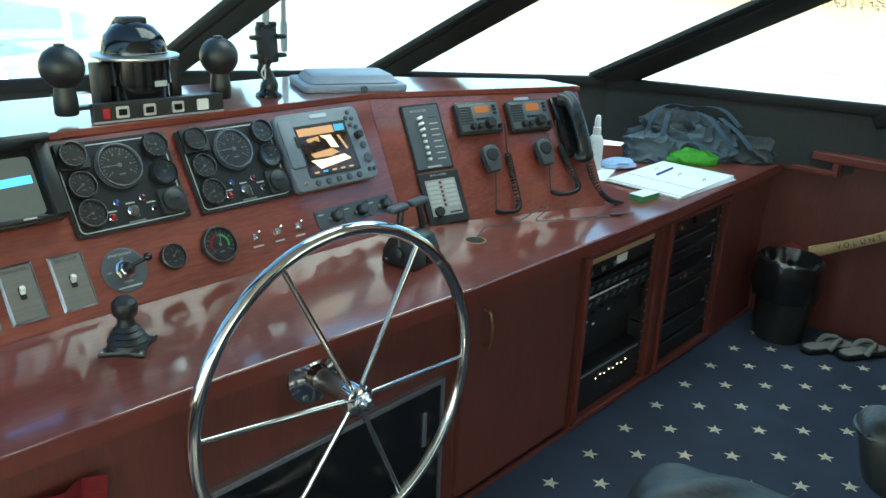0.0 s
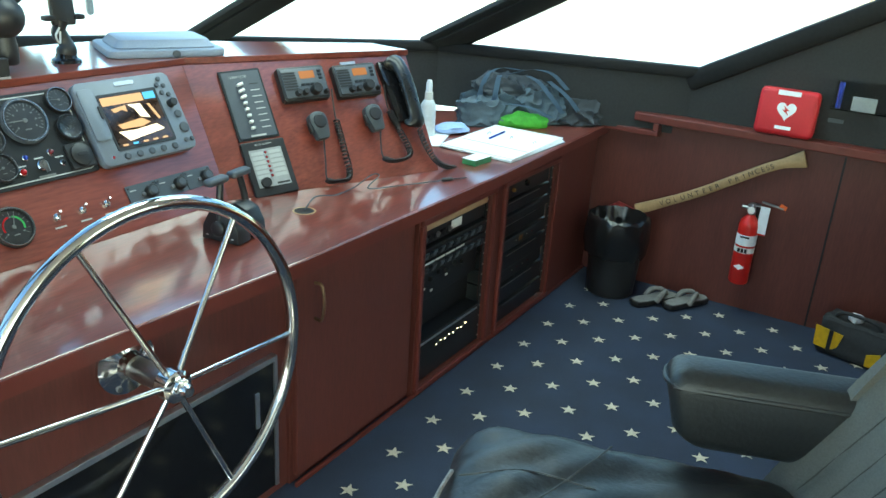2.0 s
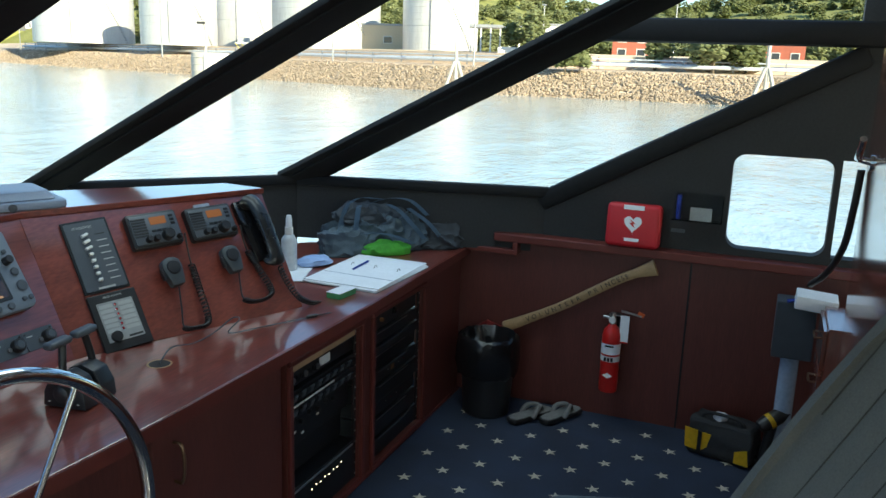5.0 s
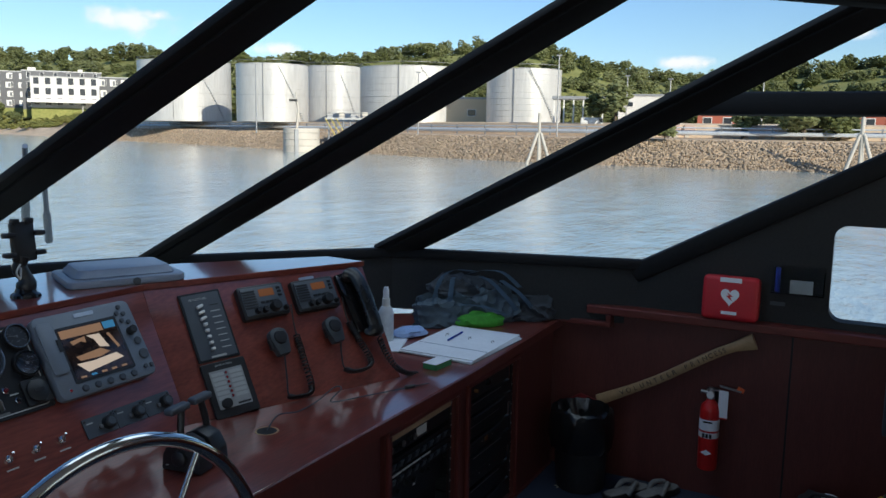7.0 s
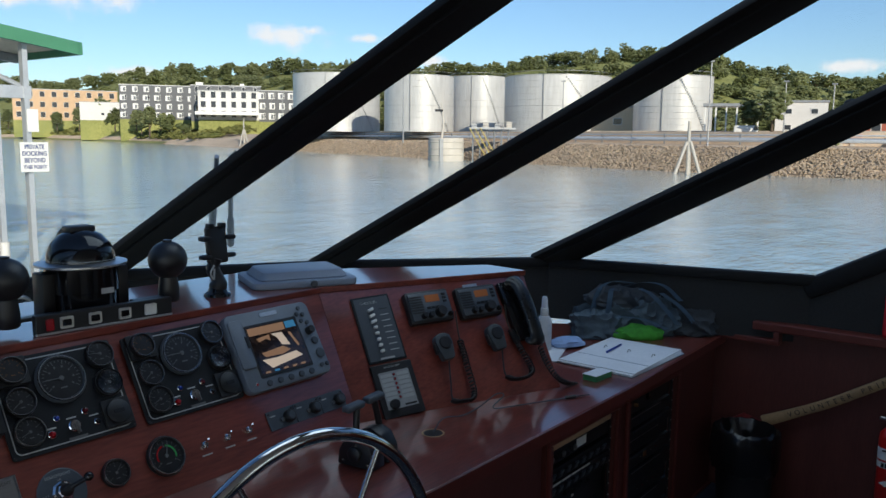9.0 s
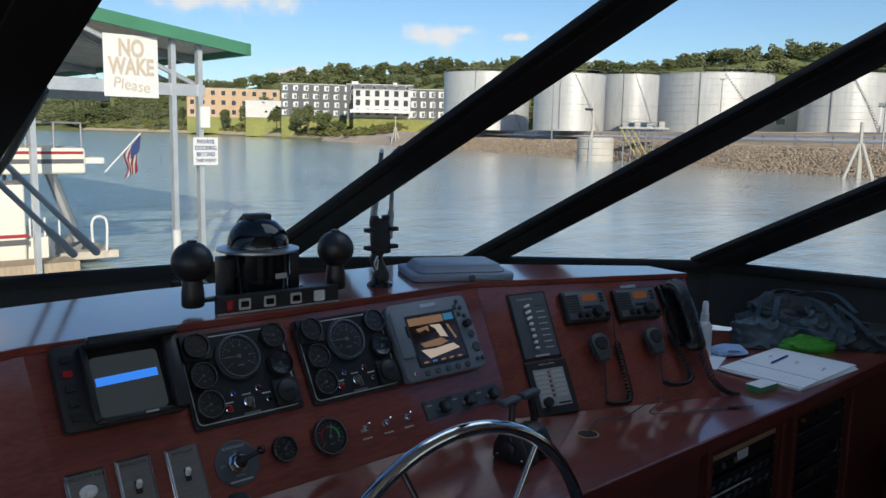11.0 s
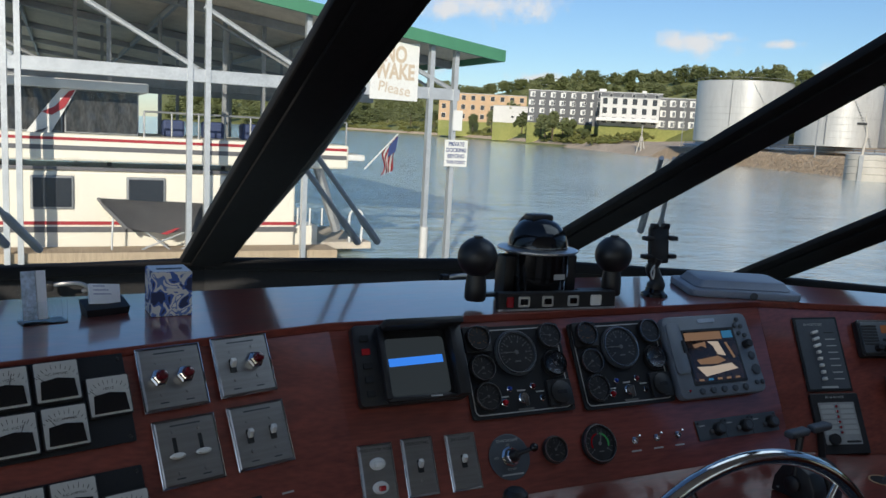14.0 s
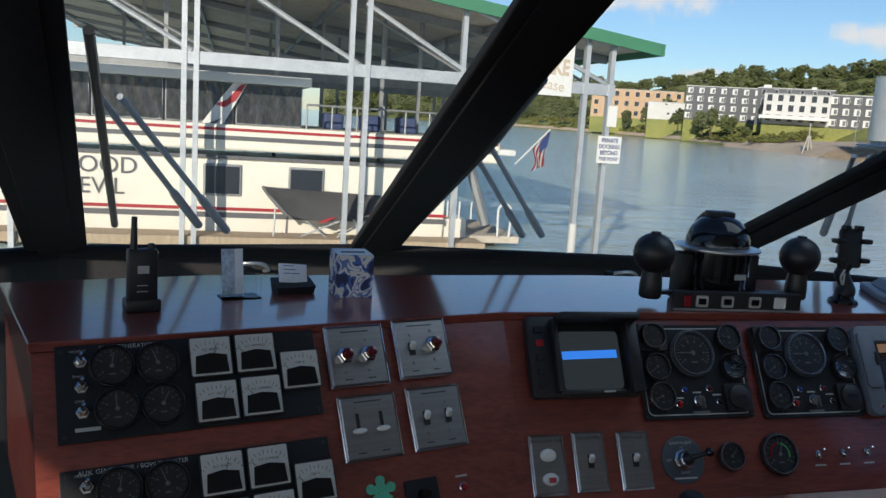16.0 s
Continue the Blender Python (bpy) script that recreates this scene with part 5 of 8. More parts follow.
for x0, x1, q0, q1 in ((0.79, 1.547, 0.45, 0.466), (1.535, 1.547, 0.04, 0.45)):
    part("door_trim", box(x0, x1, 1.352, 1.372, q0, q1, 0.001), ALU, bpy.data.objects["helm_front"])
part("slot_handle", box(1.462, 1.477, 1.352, 1.358, 0.27, 0.38, 0.002), ALU, bpy.data.objects["helm_front"])
part("blank_plate", rounded(0.07, 0.022, 0.01, 0, 0.003), CHERRY_EDGE, bpy.data.objects["helm_front"], m=pose(1.14, 1.372, 0.665, 90))
rc = thing("red_cloth", "red folded cloth hanging below the helm", "cloth")
bm = bmesh.new()
gx, gz = 10, 8
vv = [[bm.verts.new((0.36 + 0.2 * i / gx, 1.352 - 0.012 * math.sin(i * 1.4) - 0.01 * math.sin(j * 0.9), 0.40 + 0.24 * j / gz)) for j in range(gz + 1)] for i in range(gx + 1)]
for i in range(gx):
    for j in range(gz):
        bm.faces.new((vv[i][j], vv[i + 1][j], vv[i + 1][j + 1], vv[i][j + 1]))
bmesh.ops.solidify(bm, geom=bm.faces[:], thickness=0.006)
part("fabric", bm, material("red_fabric", (0.30, 0.02, 0.03), 0.85, vary=0.2, fine=200, bump=0.4), rc, smooth=True)

cab = thing("locker_cabinet", "plain cherry wood locker with a bronze pull", "cabinet")
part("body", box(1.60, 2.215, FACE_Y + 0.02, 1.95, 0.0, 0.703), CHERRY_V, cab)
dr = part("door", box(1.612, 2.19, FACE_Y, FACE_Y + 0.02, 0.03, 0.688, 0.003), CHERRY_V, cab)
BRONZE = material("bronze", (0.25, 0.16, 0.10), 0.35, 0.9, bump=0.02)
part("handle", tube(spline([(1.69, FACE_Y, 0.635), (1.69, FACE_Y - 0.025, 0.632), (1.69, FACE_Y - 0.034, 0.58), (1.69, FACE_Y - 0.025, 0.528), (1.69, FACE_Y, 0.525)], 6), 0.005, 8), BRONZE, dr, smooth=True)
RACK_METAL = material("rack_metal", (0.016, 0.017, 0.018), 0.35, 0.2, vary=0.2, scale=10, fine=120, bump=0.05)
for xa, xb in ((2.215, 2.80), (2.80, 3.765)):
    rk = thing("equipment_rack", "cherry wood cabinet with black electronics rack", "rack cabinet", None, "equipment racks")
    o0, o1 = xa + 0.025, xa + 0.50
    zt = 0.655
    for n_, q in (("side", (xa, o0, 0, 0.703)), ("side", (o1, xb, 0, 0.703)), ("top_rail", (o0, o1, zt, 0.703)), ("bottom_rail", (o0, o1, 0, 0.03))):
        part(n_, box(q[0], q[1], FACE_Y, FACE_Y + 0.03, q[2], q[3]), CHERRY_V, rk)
    part("back", box(xa, xb, 1.90, 1.92, 0, 0.703), RACK_METAL, rk)
    fw = 0.022
    for q in ((o0 - fw, o1 + fw, zt, zt + fw), (o0 - fw, o1 + fw, 0.03 - 0.015, 0.03), (o0 - fw, o0, 0.03, zt), (o1, o1 + fw, 0.03, zt)):
        part("frame_trim", box(q[0], q[1], FACE_Y - 0.016, FACE_Y, q[2], q[3], 0.004), CHERRY_EDGE, rk)
    for s in (o0, o1 - 0.016):
        part("rack_rail", box(s, s + 0.016, FACE_Y + 0.014, FACE_Y + 0.02, 0.03, zt), RACK_METAL, rk)
        for i in range(14):
            screw_m = pose(s + 0.008, FACE_Y + 0.0135, 0.05 + 0.0445 * i, 90)
            part("rail_screw", lathe([(0.0042, 0), (0.0035, 0.0025), (0, 0.003)], 8), STEEL, rk, m=screw_m)
    def unit(name, label, z0, z1, depth=0.0, mat=RACK_METAL):
        u = thing(name, label, "rack unit", pose((o0 + o1) / 2, FACE_Y + 0.014 + depth, (z0 + z1) / 2))
        part("front_panel", box(-0.222, 0.222, -0.004, 0.25 - depth, -(z1 - z0) / 2 + 0.001, (z1 - z0) / 2 - 0.001, 0.0015), mat, u)
        return u
    if xa < 2.5:
        tp = thing("wood_blank_panel", "pale wooden blank panel in the rack", "panel", pose((o0 + o1) / 2, FACE_Y + 0.01, 0.635))
        part("board", box(-0.225, 0.225, 0, 0.012, -0.018, 0.018, 0.002), material("pale_wood", (0.40, 0.25, 0.14), 0.5, grain=(1, 8, 8)), tp)
        u = unit("patch_unit", "black amplifier unit with rows of sockets", 0.56, 0.612, 0.01)
        part("white_label", box(-0.02, 0.05, -0.006, -0.004, -0.012, 0.02), WHITE, u)
        for i in range(7):
            part("socket", lathe([(0.011, 0), (0.011, 0.006), (0.006, 0.006), (0.005, 0.002), (0, 0.002)], 14), STEEL if i % 3 == 0 else BLACK_PLASTIC, u, m=pose(-0.19 + 0.026 * i, -0.004, -0.004, 90))
        for z0, z1 in ((0.505, 0.552), (0.45, 0.50)):
            u = unit("patch_bay", "black patch bay with many socket keys", z0, z1)
            for i in range(16):
                part("socket_key", box(-0.010, 0.010, -0.012, -0.004, -0.014, 0.012, 0.002), PANEL_BLACK if i % 2 else GREY_CASE, u, m=pose(-0.195 + 0.026 * i, 0, 0, 20))
            if z0 < 0.5:
                for i in range(4):
                    part("label_strip", box(-0.03, 0.03, -0.0065, -0.004, 0.016, 0.023), WHITE, u, m=pose(-0.17 + 0.068 * i, 0, 0))
        u = unit("mixer_unit", "black mixer with small knobs and label plates", 0.33, 0.445, 0.03)
        for i in range(6):
            part("knob", lathe([(0.01, 0), (0.009, 0.012), (0, 0.013)], 14), BLACK_PLASTIC, u, m=pose(-0.17 + 0.055 * i, -0.004, 0.03 - 0.012 * (i % 2), 90))
        for x, z in ((-0.15, -0.01), (-0.1, -0.03), (0.0, 0.0), (-0.19, -0.04)):
            part("tag", box(-0.008, 0.008, -0.0055, -0.004, -0.004, 0.004), WHITE, u, m=pose(x, 0, z))
        unit("blank_unit", "plain black rack panel, set back", 0.205, 0.325, 0.06)
        u = unit("amplifier", "black rack amplifier with a bright edge strip", 0.035, 0.2, 0.0)
        part("bright_strip", box(-0.205, 0.205, -0.007, -0.003, 0.062, 0.070, 0.001), ALU, u)
        for i in range(8):
            part("pilot_lamp", lathe([(0.0026, 0), (0.002, 0.002), (0, 0.0025)], 8), glow("warm_pilot", (1.0, 0.85, 0.6), 1.5) if i == 0 else bpy.data.materials["warm_pilot"], u, m=pose(-0.09 + 0.03 * i, -0.004, 0.025 + 0.006 * (i % 2), 90))
    else:
        zs = [0.038, 0.118, 0.2, 0.27, 0.345, 0.405, 0.47, 0.515, 0.57, 0.645]
        for i, (z0, z1) in enumerate(zip(zs, zs[1:])):
            u = unit("rack_unit", "plain black rack-mounted electronics unit", z0, z1 - 0.004, 0.008 * (i % 3))
            part("edge_line", box(-0.16, 0.12, -0.0062, -0.004, (z1 - z0) / 2 - 0.012, (z1 - z0) / 2 - 0.009), STEEL if i % 2 else GREY_CASE, u)
            if i in (2, 4):
                for k in range(4):
                    part("pilot_lamp", lathe([(0.003, 0), (0.002, 0.002), (0, 0.0025)], 8), RED_LENS if k % 2 else MARK, u, m=pose(-0.06 + 0.05 * k, -0.004, 0.0, 90))
            if i == 8:
                part("knob", lathe([(0.009, 0), (0.008, 0.014), (0, 0.015)], 16), ORANGE, u, m=pose(-0.12, -0.004, 0, 90))
                part("knob", lathe([(0.014, 0), (0.012, 0.01), (0, 0.011)], 16), BLACK_GLOSS, u, m=pose(0.0, -0.004, 0.005, 90))
            if i == 4:
                part("paper_tag", box(-0.014, 0.014, -0.006, -0.004, -0.01, 0.012), ORANGE, u, m=pose(-0.02, 0, 0))
part("kick_strip", box(1.6, 3.78, FACE_Y - 0.008, FACE_Y, 0.0, 0.014), CHERRY_EDGE, bpy.data.objects["floor"])

# ---- things on the starboard worktop ----
BAG = material("blue_grey_nylon", (0.065, 0.095, 0.118), 0.7, vary=0.25, scale=9, fine=260, bump=0.4)
BAG2 = material("slate_nylon", (0.035, 0.042, 0.050), 0.75, vary=0.25, scale=9, fine=260, bump=0.4)
GREEN = material("lime_cloth", (0.06, 0.33, 0.03), 0.7, vary=0.2, scale=20, bump=0.3)


def lump(rx, ry, rz, seed, rough=0.18, freq=5.0, sub=4, flat=True):
    """A soft crumpled heap, flat below."""
    bm = bmesh.new()
    bmesh.ops.create_icosphere(bm, subdivisions=sub, radius=1)
    for v in bm.verts:
        p = v.co.copy()
        n = noise.noise(p * freq * 0.4 + Vector((seed, 0, 0))) * 0.6 + abs(noise.noise(p * freq + Vector((0, seed, 0)))) * 0.5
        n += 0.35 * (1 - abs(noise.noise(p * freq * 2.2 + Vector((seed, seed, 0))) * 2.2)) * (rough > 0.35)
        p *= 1 + rough * n * 0.8
        v.co = Vector((p.x * rx, p.y * ry, max(p.z, -0.55) * rz if flat else p.z * rz))
    lo = min(v.co.z for v in bm.verts)
    for v in bm.verts:
        v.co.z -= lo
    return bm


STRAP = material("strap_webbing", (0.085, 0.14, 0.20), 0.75, vary=0.2, scale=9, fine=300, bump=0.5)
bag = thing("duffel_bag", "slumped blue-grey nylon bag with straps on the worktop", "bag", pose(3.51, 1.66, LEDGE_Z, 0, 0, -46))
def crumple(bm, seed, amp):
    """Sharp cloth folds pushed into a soft shape."""
    bm.normal_update()
    for v in bm.verts:
        p = v.co + Vector((seed, seed * 0.7, 0))
        lean = Vector((p.x * 6 + p.z * 9, p.y * 5 - p.x * 3, p.z * 4))
        ridge = (1 - abs(noise.noise(lean)) * 2.4) ** 3 if abs(noise.noise(lean)) < 0.4 else 0
        ridge += 0.5 * max(0, 1 - abs(noise.noise(p * 15)) * 3.2) ** 2
        v.co += v.normal * amp * (ridge - 0.45) if v.co.z > 0.01 else Vector((0, 0, 0))
    return bm


part("body", crumple(lump(0.25, 0.125, 0.105, 3.1, 0.3, 2.6, 6), 1.3, 0.04), BAG, bag, smooth=True)
part("top_fold", crumple(lump(0.18, 0.09, 0.05, 6.1, 0.3, 3.0, 5), 4.0, 0.03), BAG2, bag, smooth=True, m=pose(-0.05, 0.01, 0.125, 4, 5, 10))
part("end_pouch", crumple(lump(0.13, 0.10, 0.075, 8.4, 0.3, 3, 5), 2.0, 0.03), BAG2, bag, smooth=True, m=pose(0.30, -0.02, 0))
part("side_pouch", crumple(lump(0.12, 0.07, 0.085, 5.7, 0.3, 3, 5), 7.0, 0.03), BAG, bag, smooth=True, m=pose(-0.20, -0.08, 0))
for pts in ([(-0.16, -0.12, 0.05), (-0.15, -0.125, 0.13), (-0.12, -0.06, 0.2), (-0.08, 0.04, 0.2)], [(0.02, -0.05, 0.21), (0.06, -0.1, 0.19), (0.12, -0.145, 0.12), (0.17, -0.15, 0.06)], [(-0.05, 0.0, 0.21), (0.04, -0.03, 0.235), (0.14, -0.03, 0.22), (0.22, -0.05, 0.15)], [(-0.22, -0.10, 0.10), (-0.18, -0.06, 0.20), (-0.10, 0.0, 0.235), (0.02, 0.04, 0.22)], [(0.12, -0.06, 0.19), (0.2, -0.1, 0.13), (0.26, -0.12, 0.06)], [(-0.24, -0.06, 0.06), (-0.12, -0.15, 0.10), (0.0, -0.16, 0.09), (0.12, -0.15, 0.04)]):
    path = spline(pts, 6)
    bm = bmesh.new()
    prev = None
    for p in path:
        a, b3 = bm.verts.new(p + Vector((0.014, 0.006, 0.008))), bm.verts.new(p + Vector((-0.014, -0.006, 0.008)))
        if prev:
            bm.faces.new((prev[0], prev[1], b3, a))
        prev = (a, b3)
    bmesh.ops.solidify(bm, geom=bm.faces[:], thickness=0.004)
    part("strap", bm, STRAP, bag)
gc = lump(0.105, 0.03, 0.04, 2.2, 0.5, 6, 3)
tagged(part("green_cloth", gc, GREEN, m=pose(3.40, 1.575, LEDGE_Z, 0, 0, -50), smooth=True), "bright lime green cloth tucked by the bag", "cloth")


def paper(name, label, x, y, rz, w, h, t, mat, cat, sheets=1):
    p = thing(name, label, cat, pose(x, y, LEDGE_Z + 0.001, 0, 0, rz))
    for i in range(sheets):
        part("sheet" if sheets > 1 else "leaf", box(-w / 2, w / 2, -h / 2, h / 2, i * t * 1.2, i * t * 1.2 + t), mat, p, m=pose(0.004 * i * (-1) ** i, 0.003 * i, 0, 0, 0, 1.2 * i))
    return p


pb = paper("open_binder", "open ring binder with white sheets", 3.06, 1.485, -2, 0.47, 0.33, 0.004, PAPER, "binder", 3)
part("blue_pen", tube([(-0.02, 0.06, 0.018), (0.13, 0.075, 0.018)], 0.005, 8), BLUE_LENS, pb)
part("fold_line", box(-0.09, -0.087, -0.16, 0.16, 0.0135, 0.0145), GREY_LID, pb)
for y in (-0.11, 0.0, 0.11):
    part("ring", tube([(0.012 * math.cos(a) + 0.06, y, 0.014 + 0.01 * math.sin(a)) for a in (0, 0.6, 1.2, 1.9, 2.5, 3.14)], 0.0016, 6), STEEL, pb)
part("cover_edge", box(-0.24, 0.24, -0.17, 0.17, -0.0005, 0.0), GREY_CASE, pb)
paper("loose_sheet", "loose white sheets of paper", 2.92, 1.80, 20, 0.28, 0.2, 0.002, PAPER, "paper", 2)
mk = thing("face_mask", "pale blue folded face mask", "face mask", pose(3.08, 1.755, LEDGE_Z + 0.006, 0, 0, -30))
part("fabric", lump(0.075, 0.05, 0.022, 6.6, 0.5, 4, 3), material("mask_blue", (0.30, 0.42, 0.66), 0.8, vary=0.1), mk, smooth=True)
gb2 = thing("small_box", "small green and white cardboard box", "box", pose(2.735, 1.43, LEDGE_Z, 0, 0, -5))
part("carton", box(-0.055, 0.055, -0.03, 0.03, 0, 0.022, 0.002), material("box_green", (0.05, 0.22, 0.09), 0.5), gb2)
part("white_band", box(-0.056, 0.056, -0.031, 0.031, 0.022, 0.0235), PAPER, gb2)
sp = thing("spray_bottle", "translucent white spray bottle with a clear cap", "bottle", pose(2.955, 1.80, LEDGE_Z))
part("bottle", lathe([(0.032, 0), (0.033, 0.01), (0.032, 0.13), (0.022, 0.15), (0.014, 0.155)], 24), material("milky_plastic", (0.55, 0.57, 0.58), 0.35, bump=0), sp, smooth=True)
part("collar", lathe([(0.017, 0.152), (0.017, 0.185), (0.011, 0.188)], 20), WHITE, sp, smooth=True)
part("cap", lathe([(0.013, 0.188), (0.013, 0.22), (0.009, 0.235), (0, 0.237)], 20), PAPER, sp, smooth=True)

# ---- starboard wall ----
tagged(part("cap_rail", box(3.735, 3.90, -0.95, 1.17, 0.80, 0.84, 0.006), CHERRY_EDGE), "cherry wood cap rail along the side wall", "trim", kind="structure")
tagged(part("low_rail", box(3.735, 3.80, 1.05, 1.31, 0.74, 0.765, 0.004), CHERRY_EDGE), "short lower wood rail by the worktop", "trim", kind="structure")
part("rail_upright", box(3.735, 3.80, 1.05, 1.075, 0.765, 0.80, 0.003), CHERRY_EDGE, bpy.data.objects["low_rail"])
tagged(part("panel_joint", box(3.797, 3.80, 0.262, 0.27, 0.0, 0.795), INK), "dark joint in the wall panelling", "trim", kind="structure")
aed = thing("defibrillator_case", "red soft case with a white heart, on the cap rail", "medical case", pose(3.755, 0.525, 0.84, 6, 0, 90))
ab = box(-0.118, 0.118, -0.045, 0.045, 0, 0.195, 0.022, 4)
part("case", ab, material("red_nylon", (0.52, 0.012, 0.022), 0.55, vary=0.12, fine=220, bump=0.25), aed, smooth=True)
hp = []
for i in range(40):
    a = 2 * math.pi * i / 40
    hp.append((0.0024 * 16 * math.sin(a) ** 3, 0.0026 * (13 * math.cos(a) - 5 * math.cos(2 * a) - 2 * math.cos(3 * a) - math.cos(4 * a))))
part("heart", prism(hp, 0, 0.002), PAPER, aed, m=pose(0, 0.045, 0.107, 90) @ Matrix.Diagonal((1, 1, -1, 1)))
bolt = [(0.012, 0.018), (-0.014, 0.0), (-0.002, -0.002), (-0.012, -0.02), (0.016, 0.002), (0.004, 0.004)]
part("bolt_mark", prism(bolt, 0, 0.001), RED, aed, m=pose(0, 0.0475, 0.107, 90) @ Matrix.Diagonal((1, 1, -1, 1)))
part("tag", box(-0.045, 0.045, 0.044, 0.0465, 0.168, 0.188), PAPER, aed)
part("maker_bar", box(-0.032, 0.032, 0.0445, 0.047, 0.028, 0.042), PAPER, aed)
part("zip_line", box(-0.119, 0.119, -0.012, -0.008, 0.01, 0.196, 0.002), INK, aed)
wb = thing("wall_tray", "clear acrylic tray with a marker on the wall", "tray", pose(3.80, 0.262, 0.98, 0, 0, 90))
part("back", box(-0.104, 0.104, -0.004, 0, 0, 0.12), ACRYLIC, wb)
part("front", box(-0.104, 0.104, 0.045, 0.048, 0, 0.075), ACRYLIC, wb)
part("bottom", box(-0.104, 0.104, 0, 0.048, 0, 0.004), ACRYLIC, wb)
part("side", box(-0.104, -0.101, 0, 0.048, 0.004, 0.1), ACRYLIC, wb)
part("card", box(-0.06, 0.03, 0.03, 0.034, 0.004, 0.06), MARK, wb)
part("marker", tube([(0.08, 0.02, 0.005), (0.08, 0.024, 0.11)], 0.011, 12), BLUE_LENS, wb, smooth=True)
lb = thing("label_plate", "small grey label on the black wall", "label", pose(3.81, 0.34, 0.925, 0, 0, 90))
part("strip", box(-0.03, 0.03, 0.0, 0.003, -0.008, 0.008), GREY_CASE, lb)
fe = thing("fire_extinguisher", "red fire extinguisher with white tag on the wall", "fire extinguisher", pose(3.735, 0.578, 0.155))
part("cylinder", lathe([(0.04, 0), (0.043, 0.006), (0.043, 0.27), (0.038, 0.295), (0.02, 0.315), (0.016, 0.325)], 32), RED, fe, smooth=True)
part("upper_label", lathe([(0.0436, 0.185), (0.0436, 0.235)], 32, cap=False), PAPER, fe, smooth=True)
part("lower_label", lathe([(0.0436, 0.15), (0.0436, 0.176)], 32, cap=False), WHITE, fe, smooth=True)
for i in range(3):
    part("picture_mark", box(-0.0455, -0.0425, -0.02 + 0.015 * i, -0.009 + 0.015 * i, 0.154, 0.172), INK, fe)
part("text_bar", box(-0.0455, -0.0425, -0.02, 0.02, 0.222, 0.229), INK, fe)
part("diamond", prism([(-0.024, 0), (0, -0.013), (0.024, 0), (0, 0.013)], 0, 0.002), PAPER, fe, m=pose(-0.0435, 0, 0.085, 90, 0, -90))
part("valve", lathe([(0.016, 0.32), (0.018, 0.335), (0.014, 0.36), (0.012, 0.375)], 16), STEEL, fe, smooth=True)
part("gauge", lathe([(0.016, 0), (0.016, 0.008), (0, 0.009)], 20), WHITE, fe, m=pose(-0.014, 0, 0.345, 90, 0, -90))
part("lever", box(-0.008, 0.008, -0.075, 0.02, 0.385, 0.393, 0.003), STEEL, fe, m=pose(0, 0, 0, 8))
part("carry_handle", box(-0.008, 0.008, -0.06, 0.02, 0.362, 0.368, 0.002), STEEL, fe)
part("nozzle", tube([(0, 0.012, 0.35), (0, 0.045, 0.352)], [0.009, 0.007], 12), STEEL, fe, smooth=True)
part("pull_tag", box(-0.004, 0.0, 0.0, 0.03, 0.392, 0.412), material("orange_tag", (0.7, 0.12, 0.03), 0.5), fe, m=pose(0, 0, 0, 20))
part("paper_tag", box(-0.012, -0.009, -0.075, -0.035, 0.24, 0.37), PAPER, fe)
part("tag_stripe", box(-0.0125, -0.0088, -0.075, -0.035, 0.24, 0.247), RED, fe)
part("wall_bracket", box(0.03, 0.063, -0.025, 0.025, 0.2, 0.36, 0.003), RACK_METAL, fe)
ax = thing("fire_axe", "axe with curved pale wooden handle, head in the bin", "axe")
ctr = spline([(3.76, 1.10, 0.375), (3.765, 0.97, 0.440), (3.77, 0.825, 0.518), (3.77, 0.70, 0.598), (3.77, 0.58, 0.675), (3.77, 0.50, 0.718), (3.77, 0.415, 0.755)], 6)
bm = bmesh.new()
prev = None
n = len(ctr)
for i, p in enumerate(ctr):
    d = (ctr[min(i + 1, n - 1)] - ctr[max(i - 1, 0)]).normalized()
    s = Vector((0, -d.z, d.y)) * (0.020 + (0.016 * max(0, (i - n + 7) / 6)) + 0.006 * max(0, (8 - i) / 8))
    ring = [bm.verts.new(p + a * s + Vector((b3, 0, 0))) for a, b3 in ((-1, -0.008), (-0.6, -0.013), (0.6, -0.013), (1, -0.008), (1, 0.008), (0.6, 0.013), (-0.6, 0.013), (-1, 0.008))]
    if prev:
        for k in range(8):
            bm.faces.new((prev[k], prev[(k + 1) % 8], ring[(k + 1) % 8], ring[k]))
    else:
        bm.faces.new(ring)
    prev = ring
bm.faces.new(prev[::-1])
bmesh.ops.recalc_face_normals(bm, faces=bm.faces[:])
HICKORY = material("hickory", (0.38, 0.24, 0.12), 0.45, vary=0.2, scale=5, fine=60, grain=(8, 1, 1), bump=0.05)
part("handle", bm, HICKORY, ax, smooth=True)
ahead = hull([(3.745, 1.33, 0.30), (3.775, 1.33, 0.30), (3.775, 1.22, 0.26), (3.745, 1.22, 0.26), (3.755, 1.19, 0.395), (3.765, 1.19, 0.395), (3.765, 1.10, 0.37), (3.755, 1.10, 0.37)])
part("head", ahead, material("axe_red", (0.22, 0.02, 0.02), 0.5, vary=0.3), ax)
words = "VOLUNTEER PRINCESS"
